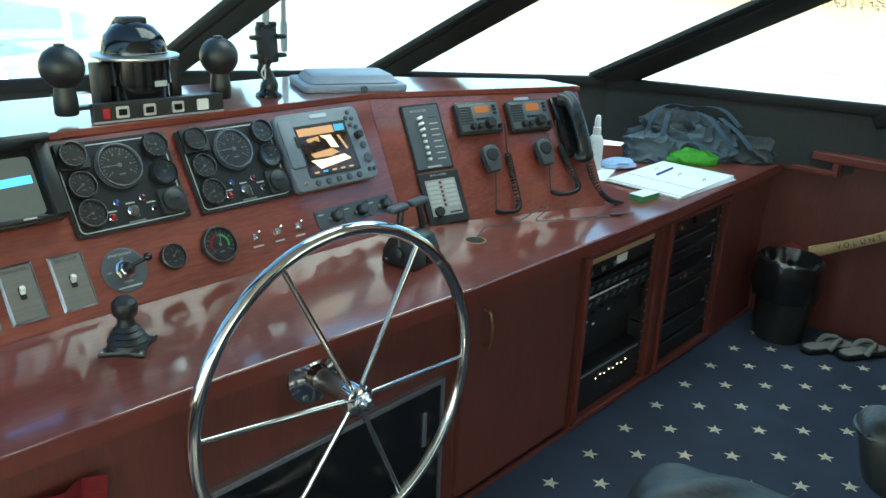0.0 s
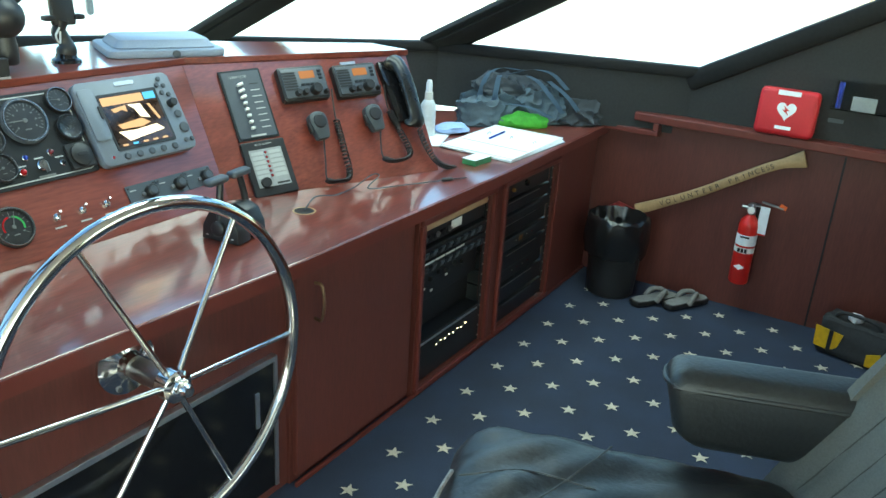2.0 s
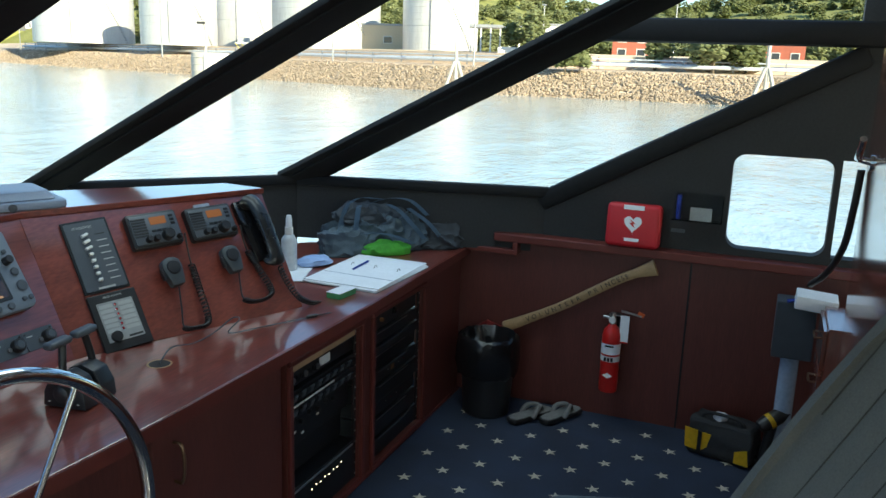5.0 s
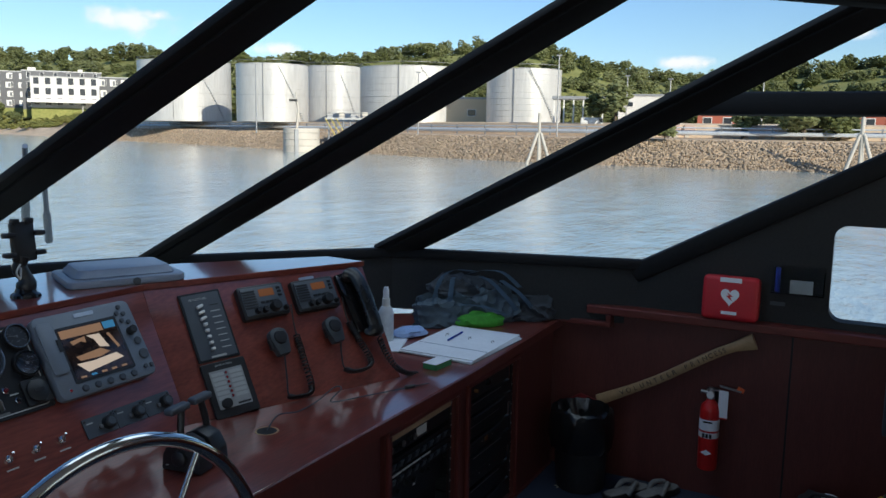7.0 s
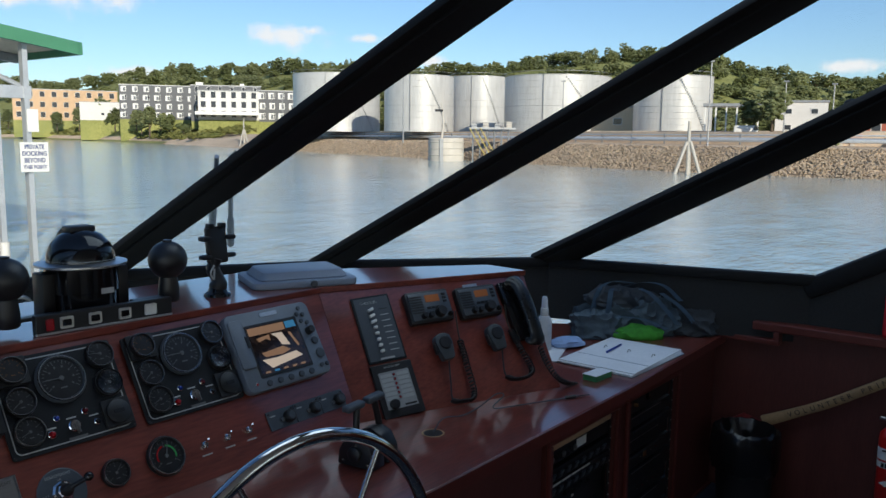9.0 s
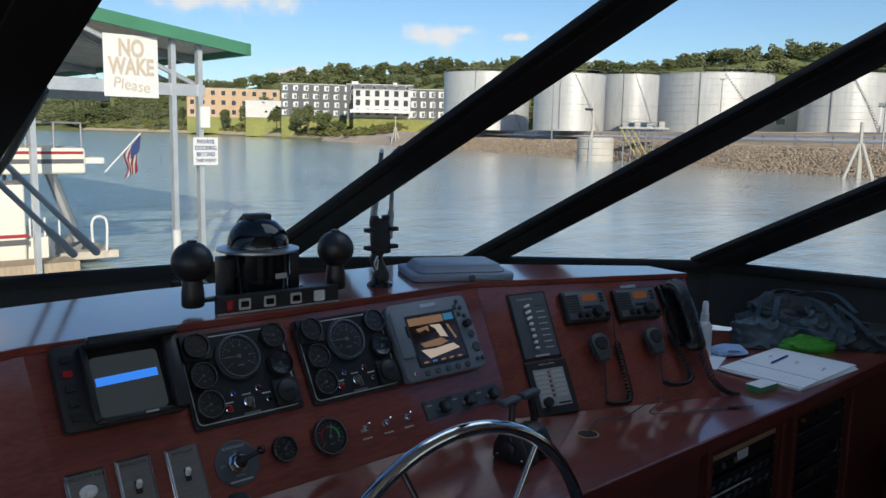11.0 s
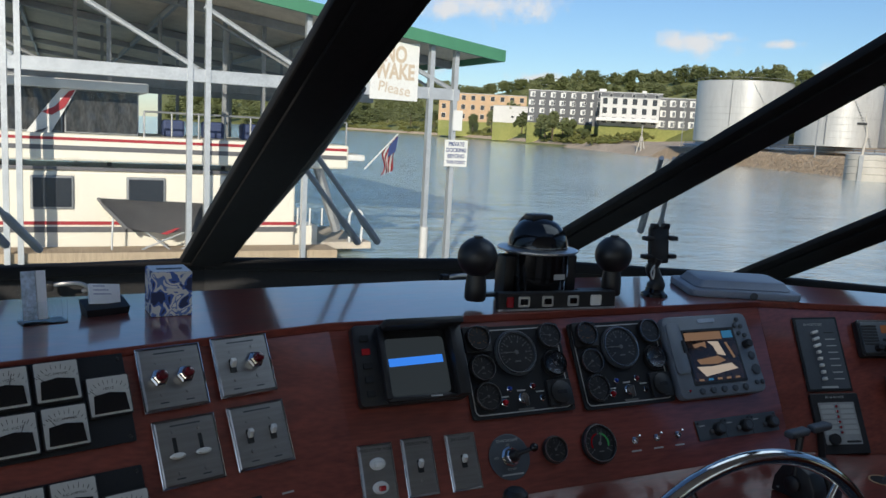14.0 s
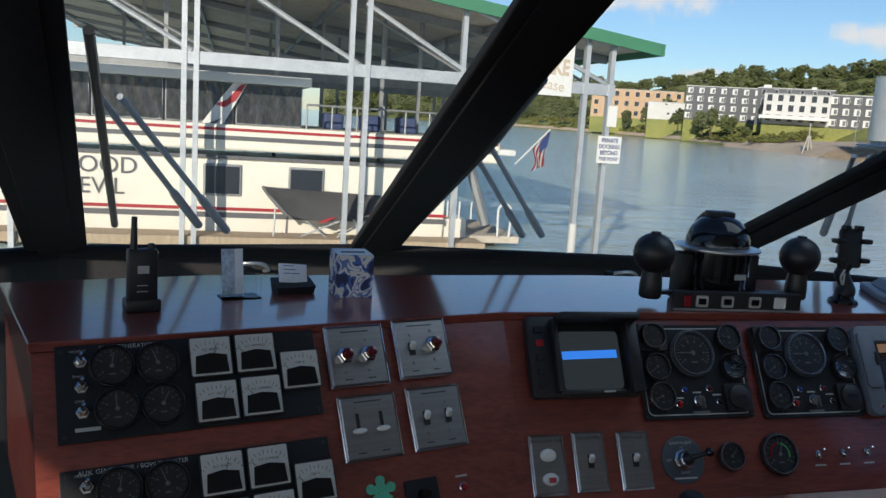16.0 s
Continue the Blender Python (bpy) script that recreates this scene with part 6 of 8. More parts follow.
for i, ch in enumerate(words):
    if ch == " ":
        continue
    f = 0.15 + 0.60 * i / (len(words) - 1)
    k = f * (n - 1)
    p = ctr[int(k)].lerp(ctr[min(int(k) + 1, n - 1)], k % 1)
    d = (ctr[min(int(k) + 2, n - 1)] - ctr[max(int(k) - 1, 0)]).normalized()
    up = Vector((0, d.z, -d.y)) * (1 if d.y < 0 else -1)
    m = Matrix((d, up, Vector((-1, 0, 0)))).transposed().to_4x4()
    m.translation = p + Vector((-0.0138, 0, 0))
    text(ch, 0.032, INK, ax, m)
bn = thing("waste_bin", "black waste bin lined with a shiny black bag", "bin", pose(3.60, 1.125, 0))
part("bin", lathe([(0.105, 0), (0.11, 0.005), (0.135, 0.36), (0.128, 0.36), (0.102, 0.012), (0, 0.012)], 28), BLACK_PLASTIC, bn, smooth=True)
lin = bmesh.new()
rings = []
for j, (r0, z0) in enumerate(((0.05, 0.26), (0.115, 0.33), (0.128, 0.385), (0.142, 0.375), (0.148, 0.33), (0.150, 0.26), (0.140, 0.2))):
    rings.append([lin.verts.new(((r0 + 0.012 * noise.noise(Vector((i * 0.9, j * 1.3, 0)))) * math.cos(2 * math.pi * i / 40), (r0 + 0.012 * noise.noise(Vector((i * 0.9, j * 1.3, 4)))) * math.sin(2 * math.pi * i / 40), z0 + 0.02 * noise.noise(Vector((i * 0.7, j, 9))))) for i in range(40)])
for a, b3 in zip(rings, rings[1:]):
    for i in range(40):
        lin.faces.new((a[i], a[(i + 1) % 40], b3[(i + 1) % 40], b3[i]))
lin.faces.new(rings[0][::-1])
part("liner", lin, material("bin_bag", (0.01, 0.01, 0.011), 0.18, vary=0.2, scale=30, fine=90, bump=0.6), bn, smooth=True)
SANDAL = material("grey_sandal", (0.17, 0.17, 0.165), 0.8, vary=0.2, bump=0.3)
for x, y, rz in ((3.60, 0.905, 148), (3.665, 0.775, 152)):
    sd = thing("sandal", "worn grey flip-flop sandal on the carpet", "sandal", pose(x, y, 0.006, 0, 0, rz + 90), "pair of sandals")
    sole = [(0.0, -0.13), (0.032, -0.118), (0.038, -0.07), (0.034, 0.0), (0.045, 0.07), (0.036, 0.115), (0.004, 0.132), (-0.032, 0.115), (-0.044, 0.06), (-0.034, -0.01), (-0.036, -0.08), (-0.028, -0.12)]
    part("sole", prism(sole, 0, 0.022, bevel=0.004), BLACK_PLASTIC, sd, smooth=True)
    part("footbed", prism([(x * 0.86, y * 0.93) for x, y in sole], 0.022, 0.025), SANDAL, sd)
    for s in (-1, 1):
        path = spline([(s * 0.04, -0.02, 0.015), (s * 0.036, 0.01, 0.045), (s * 0.015, 0.05, 0.05), (0, 0.075, 0.024)], 6)
        part("strap", tube(path, [0.012] * 8 + [0.010] * (len(path) - 8), 8), SANDAL, sd, smooth=True)
YELLOW = material("tool_yellow", (0.62, 0.36, 0.01), 0.55, vary=0.15)
tbg = thing("tool_bag", "black tool bag with yellow end panels", "tool bag", pose(3.62, 0.045, 0, 0, 0, -15))
tb_b = box(-0.09, 0.09, -0.14, 0.14, 0, 0.165, 0.03, 3)
for v in tb_b.verts:
    if v.co.z > 0.1:
        v.co.x *= 0.72
bmesh.ops.subdivide_edges(tb_b, edges=tb_b.edges[:], cuts=5, use_grid_fill=True)
for v in tb_b.verts:
    w_ = min(1.0, v.co.z / 0.05)
    v.co += w_ * Vector((0.010 * noise.noise(v.co * 17), 0.012 * noise.noise(v.co * 19 + Vector((3, 0, 0))), 0.014 * noise.noise(v.co * 15 + Vector((0, 7, 0)))))
part("body", tb_b, BLACK_FOAM, tbg, smooth=True)
part("yellow_panel", prism([(-0.055, 0.0), (0.03, -0.01), (0.05, 0.075), (-0.06, 0.09)], 0, 0.004), YELLOW, tbg, m=pose(-0.087, 0.08, 0.035, 90, 0, -82))
part("dark_strip", box(-0.008, 0.008, 0.0, 0.09, 0.004, 0.007), INK, tbg, m=pose(-0.09, 0.075, 0.03, 90, 0, -82))
part("yellow_panel", prism([(-0.03, 0.0), (0.03, 0), (0.02, 0.07), (-0.03, 0.05)], 0, 0.004), YELLOW, tbg, m=pose(-0.089, -0.105, 0.02, 90, 0, -90))
part("rag", lump(0.03, 0.03, 0.02, 4.0, 0.4, 4, 2), PAPER, tbg, m=pose(-0.01, 0.02, 0.16))
part("handle", tube(spline([(-0.03, 0.1, 0.15), (-0.04, 0.06, 0.19), (-0.04, -0.06, 0.19), (-0.03, -0.1, 0.15)], 6), 0.008, 8), BLACK_FOAM, tbg, smooth=True)
dv = thing("power_driver", "yellow and black cordless driver standing up", "power tool", pose(3.56, -0.125, 0, 0, 0, 30))
part("battery", box(-0.03, 0.03, -0.045, 0.045, 0, 0.05, 0.008), BLACK_PLASTIC, dv, smooth=True)
part("grip", tube([(0, 0.01, 0.04), (0, 0.0, 0.12), (0, -0.01, 0.2)], [0.024, 0.02, 0.024], 12), BLACK_PLASTIC, dv, smooth=True)
part("motor", lathe([(0.026, -0.06), (0.032, -0.03), (0.032, 0.03), (0.022, 0.07), (0.012, 0.085), (0, 0.086)], 20), BLACK_PLASTIC, dv, smooth=True, m=pose(0, -0.01, 0.22, 60, 0, 0))
part("yellow_ring", lathe([(0.034, -0.02), (0.034, 0.0)], 20), YELLOW, dv, smooth=True, m=pose(0, -0.01, 0.22, 60, 0, 0))

# standing leaflet box and its post by the open door
lbx = thing("leaflet_stand", "grey acrylic leaflet box on a clear tube stand", "leaflet stand", pose(3.60, -0.17, 0))
part("tube", lathe([(0.05, 0), (0.05, 0.005), (0.036, 0.01), (0.036, 0.5), (0.03, 0.5)], 24), material("cloudy_tube", (0.35, 0.42, 0.52), 0.25, bump=0.02), lbx, smooth=True)
part("box", box(-0.06, 0.06, -0.075, 0.075, 0.5, 0.735, 0.004), GREY_CASE, lbx)
part("leaflet", box(-0.05, 0.05, -0.085, 0.065, 0.735, 0.79, 0.003), PAPER, lbx, m=pose(0, 0, 0, 4, -6))
part("folded_sheet", prism([(0, 0), (0.02, 0.0), (0.07, 0.2), (-0.04, 0.25)], 0, 0.002), PAPER, lbx, m=pose(-0.07, -0.15, 0.5, 90, 0, -80))
part("marker_pen", tube([(-0.065, 0.04, 0.74), (-0.065, -0.06, 0.76)], 0.008, 8), BLUE_LENS, lbx)
GLOSS_WOOD = material("varnished_cherry", (0.20, 0.052, 0.030), 0.12, vary=0.2, scale=2, fine=14, grain=(9, 9, 1.2), bump=0.01, coat=0.8)
dor = thing("door_1", "varnished cherry wood door standing open with chrome handle", "door", None, kind="structure")
part("leaf", box(2.10, 3.12, -0.35, -0.30, 0.02, 2.0, 0.004), GLOSS_WOOD, dor)
hd = part("door_handle", tube(spline([(2.96, -0.30, 1.36), (2.96, -0.26, 1.37), (2.89, -0.255, 1.39), (2.83, -0.255, 1.44)], 5), 0.011, 12), CHROME, dor, smooth=True)
part("handle_rose", lathe([(0.026, 0), (0.024, 0.008), (0, 0.009)], 24), CHROME, hd, m=pose(2.96, -0.30, 1.36, -90))
sc_ = thing("side_cabinet", "low cherry wood cabinet with bronze pulls by the door", "cabinet")
part("body", box(3.14, 3.46, -0.62, -0.262, 0.0, 0.76, 0.004), GLOSS_WOOD, sc_)
for q0, q1 in ((0.06, 0.40), (0.42, 0.58), (0.60, 0.745)):
    dwr = part("drawer", box(3.16, 3.45, -0.262, -0.248, q0, q1, 0.003), GLOSS_WOOD, sc_)
    zq = (q0 + q1) / 2
    part("pull", tube(spline([(3.40, -0.248, zq), (3.40, -0.232, zq), (3.32, -0.232, zq), (3.32, -0.248, zq)], 4), 0.004, 8), BRONZE, dwr)
hc = thing("hanging_cord", "dark cord with a handset hanging by the door", "cord")
part("cord", tube(spline([(3.10, -0.285, 1.32), (3.12, -0.28, 1.18), (3.16, -0.27, 1.05), (3.28, -0.24, 0.93), (3.44, -0.20, 0.84)], 6), 0.012, 10), BLACK_PLASTIC, hc, smooth=True)

# ---- helm chair ----
VINYL = material("black_leather", (0.017, 0.019, 0.021), 0.45, vary=0.3, scale=7, fine=140, bump=0.35)
QUILT = material("quilted_cover", (0.115, 0.115, 0.105), 0.9, vary=0.15, scale=6, fine=300, bump=0.5)
STUFFING = material("frayed_stuffing", (0.30, 0.30, 0.29), 0.95, vary=0.4, scale=40, fine=300, bump=0.6)
VINYL_WORN = material("worn_crease", (0.07, 0.075, 0.075), 0.7, vary=0.3, scale=30, bump=0.3)
ch = thing("helm_chair", "worn black leather helm chair with quilted grey back", "chair", pose(0.98, 0.10, 0, 0, 0, 20))
sb = bmesh.new()
bmesh.ops.create_grid(sb, x_segments=34, y_segments=40, size=1)
for v in sb.verts:
    x, y = v.co.x, v.co.y
    q = max(0, (1 - abs(x) ** 8) * (1 - abs(y) ** 8))
    v.co = Vector((0.255 * x * (1 - 0.06 * max(0, y) ** 4), 0.07 + 0.30 * y, 0.70 + (0.168 + 0.010 * y) * q ** 0.36))
    v.co.z += 0.012 * noise.noise(v.co * 7) + 0.005 * noise.noise(v.co * 19) - 0.006 * math.exp(-(x / 0.45) ** 2 - ((y + 0.25) / 0.5) ** 2)
    fold = abs(noise.noise(Vector((v.co.x * 9 + v.co.y * 6, v.co.y * 3, 1.7))))
    v.co.z -= 0.010 * max(0, 0.25 - fold) / 0.25 * q
part("seat", sb, VINYL, ch, smooth=True)
part("seat_base", box(-0.235, 0.235, -0.22, 0.35, 0.645, 0.715, 0.02, 3), RACK_METAL, ch, smooth=True)
for pts in ([(-0.03, 0.30, 0.868), (0.03, 0.22, 0.872), (0.12, 0.16, 0.872), (0.20, 0.12, 0.862)], [(0.06, 0.33, 0.866), (0.09, 0.24, 0.872), (0.08, 0.14, 0.868)]):
    part("seam", tube(spline(pts, 6), 0.0013, 6), VINYL_WORN, ch)
part("torn_edge", tube(spline([(-0.08, 0.352, 0.846), (-0.02, 0.356, 0.850), (0.04, 0.352, 0.850), (0.09, 0.345, 0.848)], 6), 0.0035, 6), STUFFING, ch, "frayed pale torn seam")
STITCH = material("dark_stitching", (0.05, 0.05, 0.043), 0.9, vary=0.2, bump=0.2)
bb = bmesh.new()
grid = []


def stitch_x(k, z):
    """Where the k-th quilting line of the backrest lies at height z."""
    return k * 0.052 * (1 - 0.25 * (z - 0.74)) + 0.010 * math.sin(3 * z + 0.6 * k)


def back_y(x, z):
    """Front face of the backrest: raked, with raised sides and soft pleats between the quilting lines."""
    near = min(abs(x - stitch_x(k, z)) for k in range(-7, 8))
    return -0.106 - 0.58 * (z - 0.74) + 0.035 * (min(abs(x), 0.26) / 0.245) ** 3 + 0.0065 * min(1.0, near / 0.022) ** 0.7


for j in range(13):
    z = 0.74 + 0.066 * j
    row = []
    for i in range(61):
        x = (-0.245 + 0.49 * i / 60) * (1 + 0.12 * math.sin(math.pi * j / 12) - 0.1 * (j / 12) ** 3)
        row.append(bb.verts.new((x, back_y(x, z), z)))
    grid.append(row)
for a, b3 in zip(grid, grid[1:]):
    for i in range(60):
        bb.faces.new((a[i], a[i + 1], b3[i + 1], b3[i]))
bmesh.ops.recalc_face_normals(bb, faces=bb.faces[:])
bmesh.ops.solidify(bb, geom=bb.faces[:], thickness=0.11)
bmesh.ops.bevel(bb, geom=[e for e in bb.edges if len(e.link_faces) == 2 and e.calc_face_angle(0) > 1.0], offset=0.03, segments=3, affect="EDGES")
back = part("backrest", bb, QUILT, ch, smooth=True)
for k in range(-5, 6):
    path = []
    for j in range(14):
        z = 0.78 + 0.055 * j
        x = stitch_x(k, z)
        if abs(x) < 0.235:
            path.append((x, back_y(x, z) + 0.0015, z))
    if len(path) > 2:
        part("stitch_line", tube(path, 0.0014, 6), STITCH, back)
for s in (-1, 1):
    ar = box(-0.05, 0.05, -0.36, 0.05, 0.855, 0.985, 0.030, 5)
    for v in ar.verts:
        v.co.y -= 0.10 * max(0, (0.985 - v.co.z) / 0.13 - 0.35) ** 2 * (v.co.y > -0.1)
        v.co.z += 0.002 * noise.noise(v.co * 18)
    a_ = part("armrest", ar, VINYL, ch, smooth=True, m=pose(s * 0.275, 0, 0))
    part("piping", tube(spline([(-0.046, -0.3, 0.962), (-0.046, 0.0, 0.962), (-0.03, 0.043, 0.96), (0, 0.052, 0.958), (0.03, 0.043, 0.96), (0.046, 0.0, 0.962), (0.046, -0.3, 0.962)], 6), 0.0045, 8), VINYL, a_, smooth=True)
    part("arm_bracket", box(-0.02, 0.02, -0.36, -0.3, 0.68, 0.9, 0.008), RACK_METAL, a_)
part("pedestal", lathe([(0.22, 0.002), (0.22, 0.02), (0.06, 0.05), (0.05, 0.62), (0.14, 0.66)], 32), ALU, ch, smooth=True)

# small fittings along the windscreen sill
for x, y in ((1.42, 3.33), (-0.12, 3.38), (2.55, 2.86)):
    lt = thing("window_latch", "small metal window latch on the sill", "latch", pose(x, y - 0.045, 1.0), "window latches")
    part("lever", tube(spline([(-0.06, 0, 0.0), (-0.02, -0.02, 0.012), (0.04, -0.02, 0.012), (0.07, -0.01, -0.01), (0.05, 0, -0.02)], 5), 0.008, 8), STEEL, lt, smooth=True)
    part("base", box(-0.08, -0.045, -0.02, 0.02, -0.015, 0.015, 0.004), BLACK_PLASTIC, lt, smooth=True)
# ---- outside: water, far bank, tank farm, trees, buildings, covered dock ----
WATER_Z = -3.6
WATER = material("river_water", (0.42, 0.52, 0.52), 0.09, vary=0.2, scale=0.05, fine=0.6, bump=0.0)
wt = WATER.node_tree.nodes
tc = wt.new("ShaderNodeTexCoord")
prev_n = None
for sc, strength, dist, stretch in ((0.35, 0.5, 0.3, (0.6, 1.3, 1)), (2.2, 0.6, 0.10, (0.6, 1.4, 1))):
    mp, nz, bpn = wt.new("ShaderNodeMapping"), wt.new("ShaderNodeTexNoise"), wt.new("ShaderNodeBump")
    mp.inputs["Scale"].default_value, mp.inputs["Rotation"].default_value = stretch, (0, 0, 0.6)
    nz.inputs["Scale"].default_value, nz.inputs["Detail"].default_value = sc, 4
    bpn.inputs["Strength"].default_value, bpn.inputs["Distance"].default_value = strength, dist
    WATER.node_tree.links.new(tc.outputs["Object"], mp.inputs["Vector"])
    WATER.node_tree.links.new(mp.outputs[0], nz.inputs["Vector"])
    WATER.node_tree.links.new(nz.outputs["Fac"], bpn.inputs["Height"])
    if prev_n:
        WATER.node_tree.links.new(prev_n.outputs[0], bpn.inputs["Normal"])
    prev_n = bpn
WATER.node_tree.links.new(prev_n.outputs[0], wt["Principled BSDF"].inputs["Normal"])
tagged(part("water", box(-4000, 4000, -4000, 4500, WATER_Z - 1, WATER_Z), WATER), "calm green-grey river water with small ripples", "water", kind="structure")

GROUND = material("bare_ground", (0.60, 0.47, 0.34), 0.95, vary=0.25, scale=0.05, fine=0.6, bump=0.0)
GRASS = material("bank_grass", (0.22, 0.26, 0.07), 0.95, vary=0.35, scale=0.06, fine=0.8, bump=0.0, second=(0.30, 0.30, 0.10))
ROCK = material("riprap_rock", (0.33, 0.26, 0.19), 0.9, vary=0.25, scale=0.6, fine=3, bump=0.4)
CONCRETE = material("concrete", (0.48, 0.45, 0.40), 0.85, vary=0.15, scale=0.4, fine=4, bump=0.2)
FAR_STEEL = material("grey_steelwork", (0.30, 0.31, 0.32), 0.5, 0.5, vary=0.15, scale=1, fine=6, bump=0)
shore = [(165, -900), (140, -90), (134, -40), (131, 5), (129, 45), (139, 78), (154, 115), (180, 190), (207, 264), (238, 340), (269, 421), (310, 560), (333, 683), (337, 834), (340, 1046), (420, 1500), (600, 3600)]
gb = bmesh.new()
rows = []
for i, (x, y) in enumerate(shore):
    k = 1.0 if y < 300 else 0.8
    rows.append([gb.verts.new(p) for p in ((x, y, WATER_Z - 0.6), (x + 8, y - 2.5, WATER_Z + 4.3 * k), (x + 22, y - 6, WATER_Z + 4.7 * k), (x + 33, y - 9, WATER_Z + 7.3 * k), (x + 120, y - 30, WATER_Z + 7.6 * k), (x + 1500, y - 200, WATER_Z + 12))])
for a, b2 in zip(rows, rows[1:]):
    for i in range(5):
        gb.faces.new((a[i], a[i + 1], b2[i + 1], b2[i]))
bmesh.ops.recalc_face_normals(gb, faces=gb.faces[:])
ground = tagged(part("ground", gb, GROUND), "bare earth river bank and yard", "ground", kind="structure")


def shore_at(y):
    for (xa, ya), (xb, yb) in zip(shore, shore[1:]):
        if ya <= y <= yb:
            return xa + (xb - xa) * (y - ya) / (yb - ya)
    return shore[-1][0]


rng = random.Random(5)
# riprap stones
ico = bmesh.new()
bmesh.ops.create_icosphere(ico, subdivisions=1, radius=1)
bv = np.array([v.co[:] for v in ico.verts])
bf = np.array([[v.index for v in f.verts] for f in ico.faces])
ico.free()


def scatter(name, places, mat, label, category, shape=(bv, bf), jag=0.25, smooth=False):
    """Many small pieces in one mesh: places are (x, y, z, sx, sy, sz)."""
    n = len(places)
    base, faces = shape
    rs = np.random.RandomState(len(places))
    verts = np.zeros((n, len(base), 3))
    pl_ = np.array(places)
    ang = rs.rand(n) * 6.283
    ca, sa = np.cos(ang)[:, None], np.sin(ang)[:, None]
    b = base[None] * (1 + jag * (rs.rand(n, len(base), 1) - 0.5) * 2) * pl_[:, None, 3:6]
    verts[..., 0] = b[..., 0] * ca - b[..., 1] * sa + pl_[:, 0:1]
    verts[..., 1] = b[..., 0] * sa + b[..., 1] * ca + pl_[:, 1:2]
    verts[..., 2] = b[..., 2] + pl_[:, 2:3]
    fs = (faces[None] + (np.arange(n) * len(base))[:, None, None]).reshape(-1, faces.shape[1])
    me = bpy.data.meshes.new(name)
    me.from_pydata(verts.reshape(-1, 3).tolist(), [], fs.tolist())
    me.materials.append(mat)
    if smooth:
        me.polygons.foreach_set("use_smooth", [True] * len(me.polygons))
    return tagged(new(name, me), label, category, kind="stuff")


stones = []
for _ in range(26000):
    y = rng.uniform(-60, 250) if rng.random() < 0.6 else rng.uniform(-60, 110)
    f = rng.random()
    s = rng.uniform(0.09, 0.24)
    stones.append((shore_at(y) + 8.2 * f - 0.3, y - 2.5 * f, WATER_Z - 0.3 + 4.6 * f, s * 1.3, s, s * 0.8))
scatter("riprap", stones, ROCK, "loose brown riprap stones along the waterline", "rocks")

# leaves: small quads in clumps
# leaf colour made paler and bluer to carry the haze of distance
LEAF = material("hazed_leaves", (0.22, 0.26, 0.11), 0.7, vary=0.3, scale=0.10, fine=0.7, bump=0.0, second=(0.38, 0.41, 0.20))
LEAF_B = material("tree_leaves_dark", (0.18, 0.22, 0.10), 0.7, vary=0.3, scale=0.10, fine=0.7, bump=0.0, second=(0.25, 0.28, 0.10))


def thin_leaves(m):
    """Lets part of the light through the leaves."""
    ns, ls = m.node_tree.nodes, m.node_tree.links
    b = ns["Principled BSDF"]
    tr, mx = ns.new("ShaderNodeBsdfTranslucent"), ns.new("ShaderNodeMixShader")
    mx.inputs[0].default_value = 0.5
    ls.new(b.inputs["Base Color"].links[0].from_socket, tr.inputs["Color"])
    ls.new(b.outputs[0], mx.inputs[1]), ls.new(tr.outputs[0], mx.inputs[2]), ls.new(mx.outputs[0], ns["Material Output"].inputs["Surface"])


thin_leaves(LEAF), thin_leaves(LEAF_B)
quad_v = np.array([(-1, -0.6, 0.1), (1, -0.7, -0.1), (0.8, 0.6, 0.2), (-0.9, 0.7, -0.15), (0, -0.2, 0.9), (0.2, 0.3, -0.8)])
quad_f = np.array([(0, 1, 4), (1, 2, 4), (2, 3, 4), (3, 0, 4), (1, 0, 5), (2, 1, 5), (3, 2, 5), (0, 3, 5)])


def crown(places, x, y, z, w, h, n, s, rg):
    """Leaf clumps in a few uneven lobes round a crown's middle."""
    lobes = [(rg.uniform(-0.5, 0.5) * w, rg.uniform(-0.5, 0.5) * w, rg.uniform(0.3, 0.8) * h, rg.uniform(0.35, 0.6)) for _ in range(6)] + [(0, 0, h * 0.62, 0.62)]
    for _ in range(n):
        lx, ly, lz, lr = lobes[rg.randrange(len(lobes))]
        a, c, r = rg.uniform(0, 6.283), rg.uniform(-0.8, 1), rg.uniform(0.55, 1.05)
        q = math.sqrt(max(0, 1 - c * c))
        k = rg.uniform(0.6, 1.3) * s
        places.append((x + lx + q * math.cos(a) * w * lr * r, y + ly + q * math.sin(a) * w * lr * r, z + lz + c * h * 0.42 * lr * r * 1.1, k, k, k * 0.8))


PROFILE = [(8, 2.3), (16, 2.5), (22, 2.9), (25, 3.1), (28, 3.1), (31, 4.0), (34, 4.2), (37.7, 4.5), (44, 4.9), (47.6, 5.0), (50, 4.5), (55, 5.0), (61, 5.6), (65, 5.9), (69, 5.7), (74, 4.4), (78, 3.8), (82, 4.1), (85, 4.2), (88, 4.7), (95, 5.2), (105, 5.2), (140, 4.6)]


def skyline(az):
    for (a0, e0), (a1, e1) in zip(PROFILE, PROFILE[1:]):
        if a0 <= az <= a1:
            return e0 + (e1 - e0) * (az - a0) / (a1 - a0) + 0.3
    return 2.5


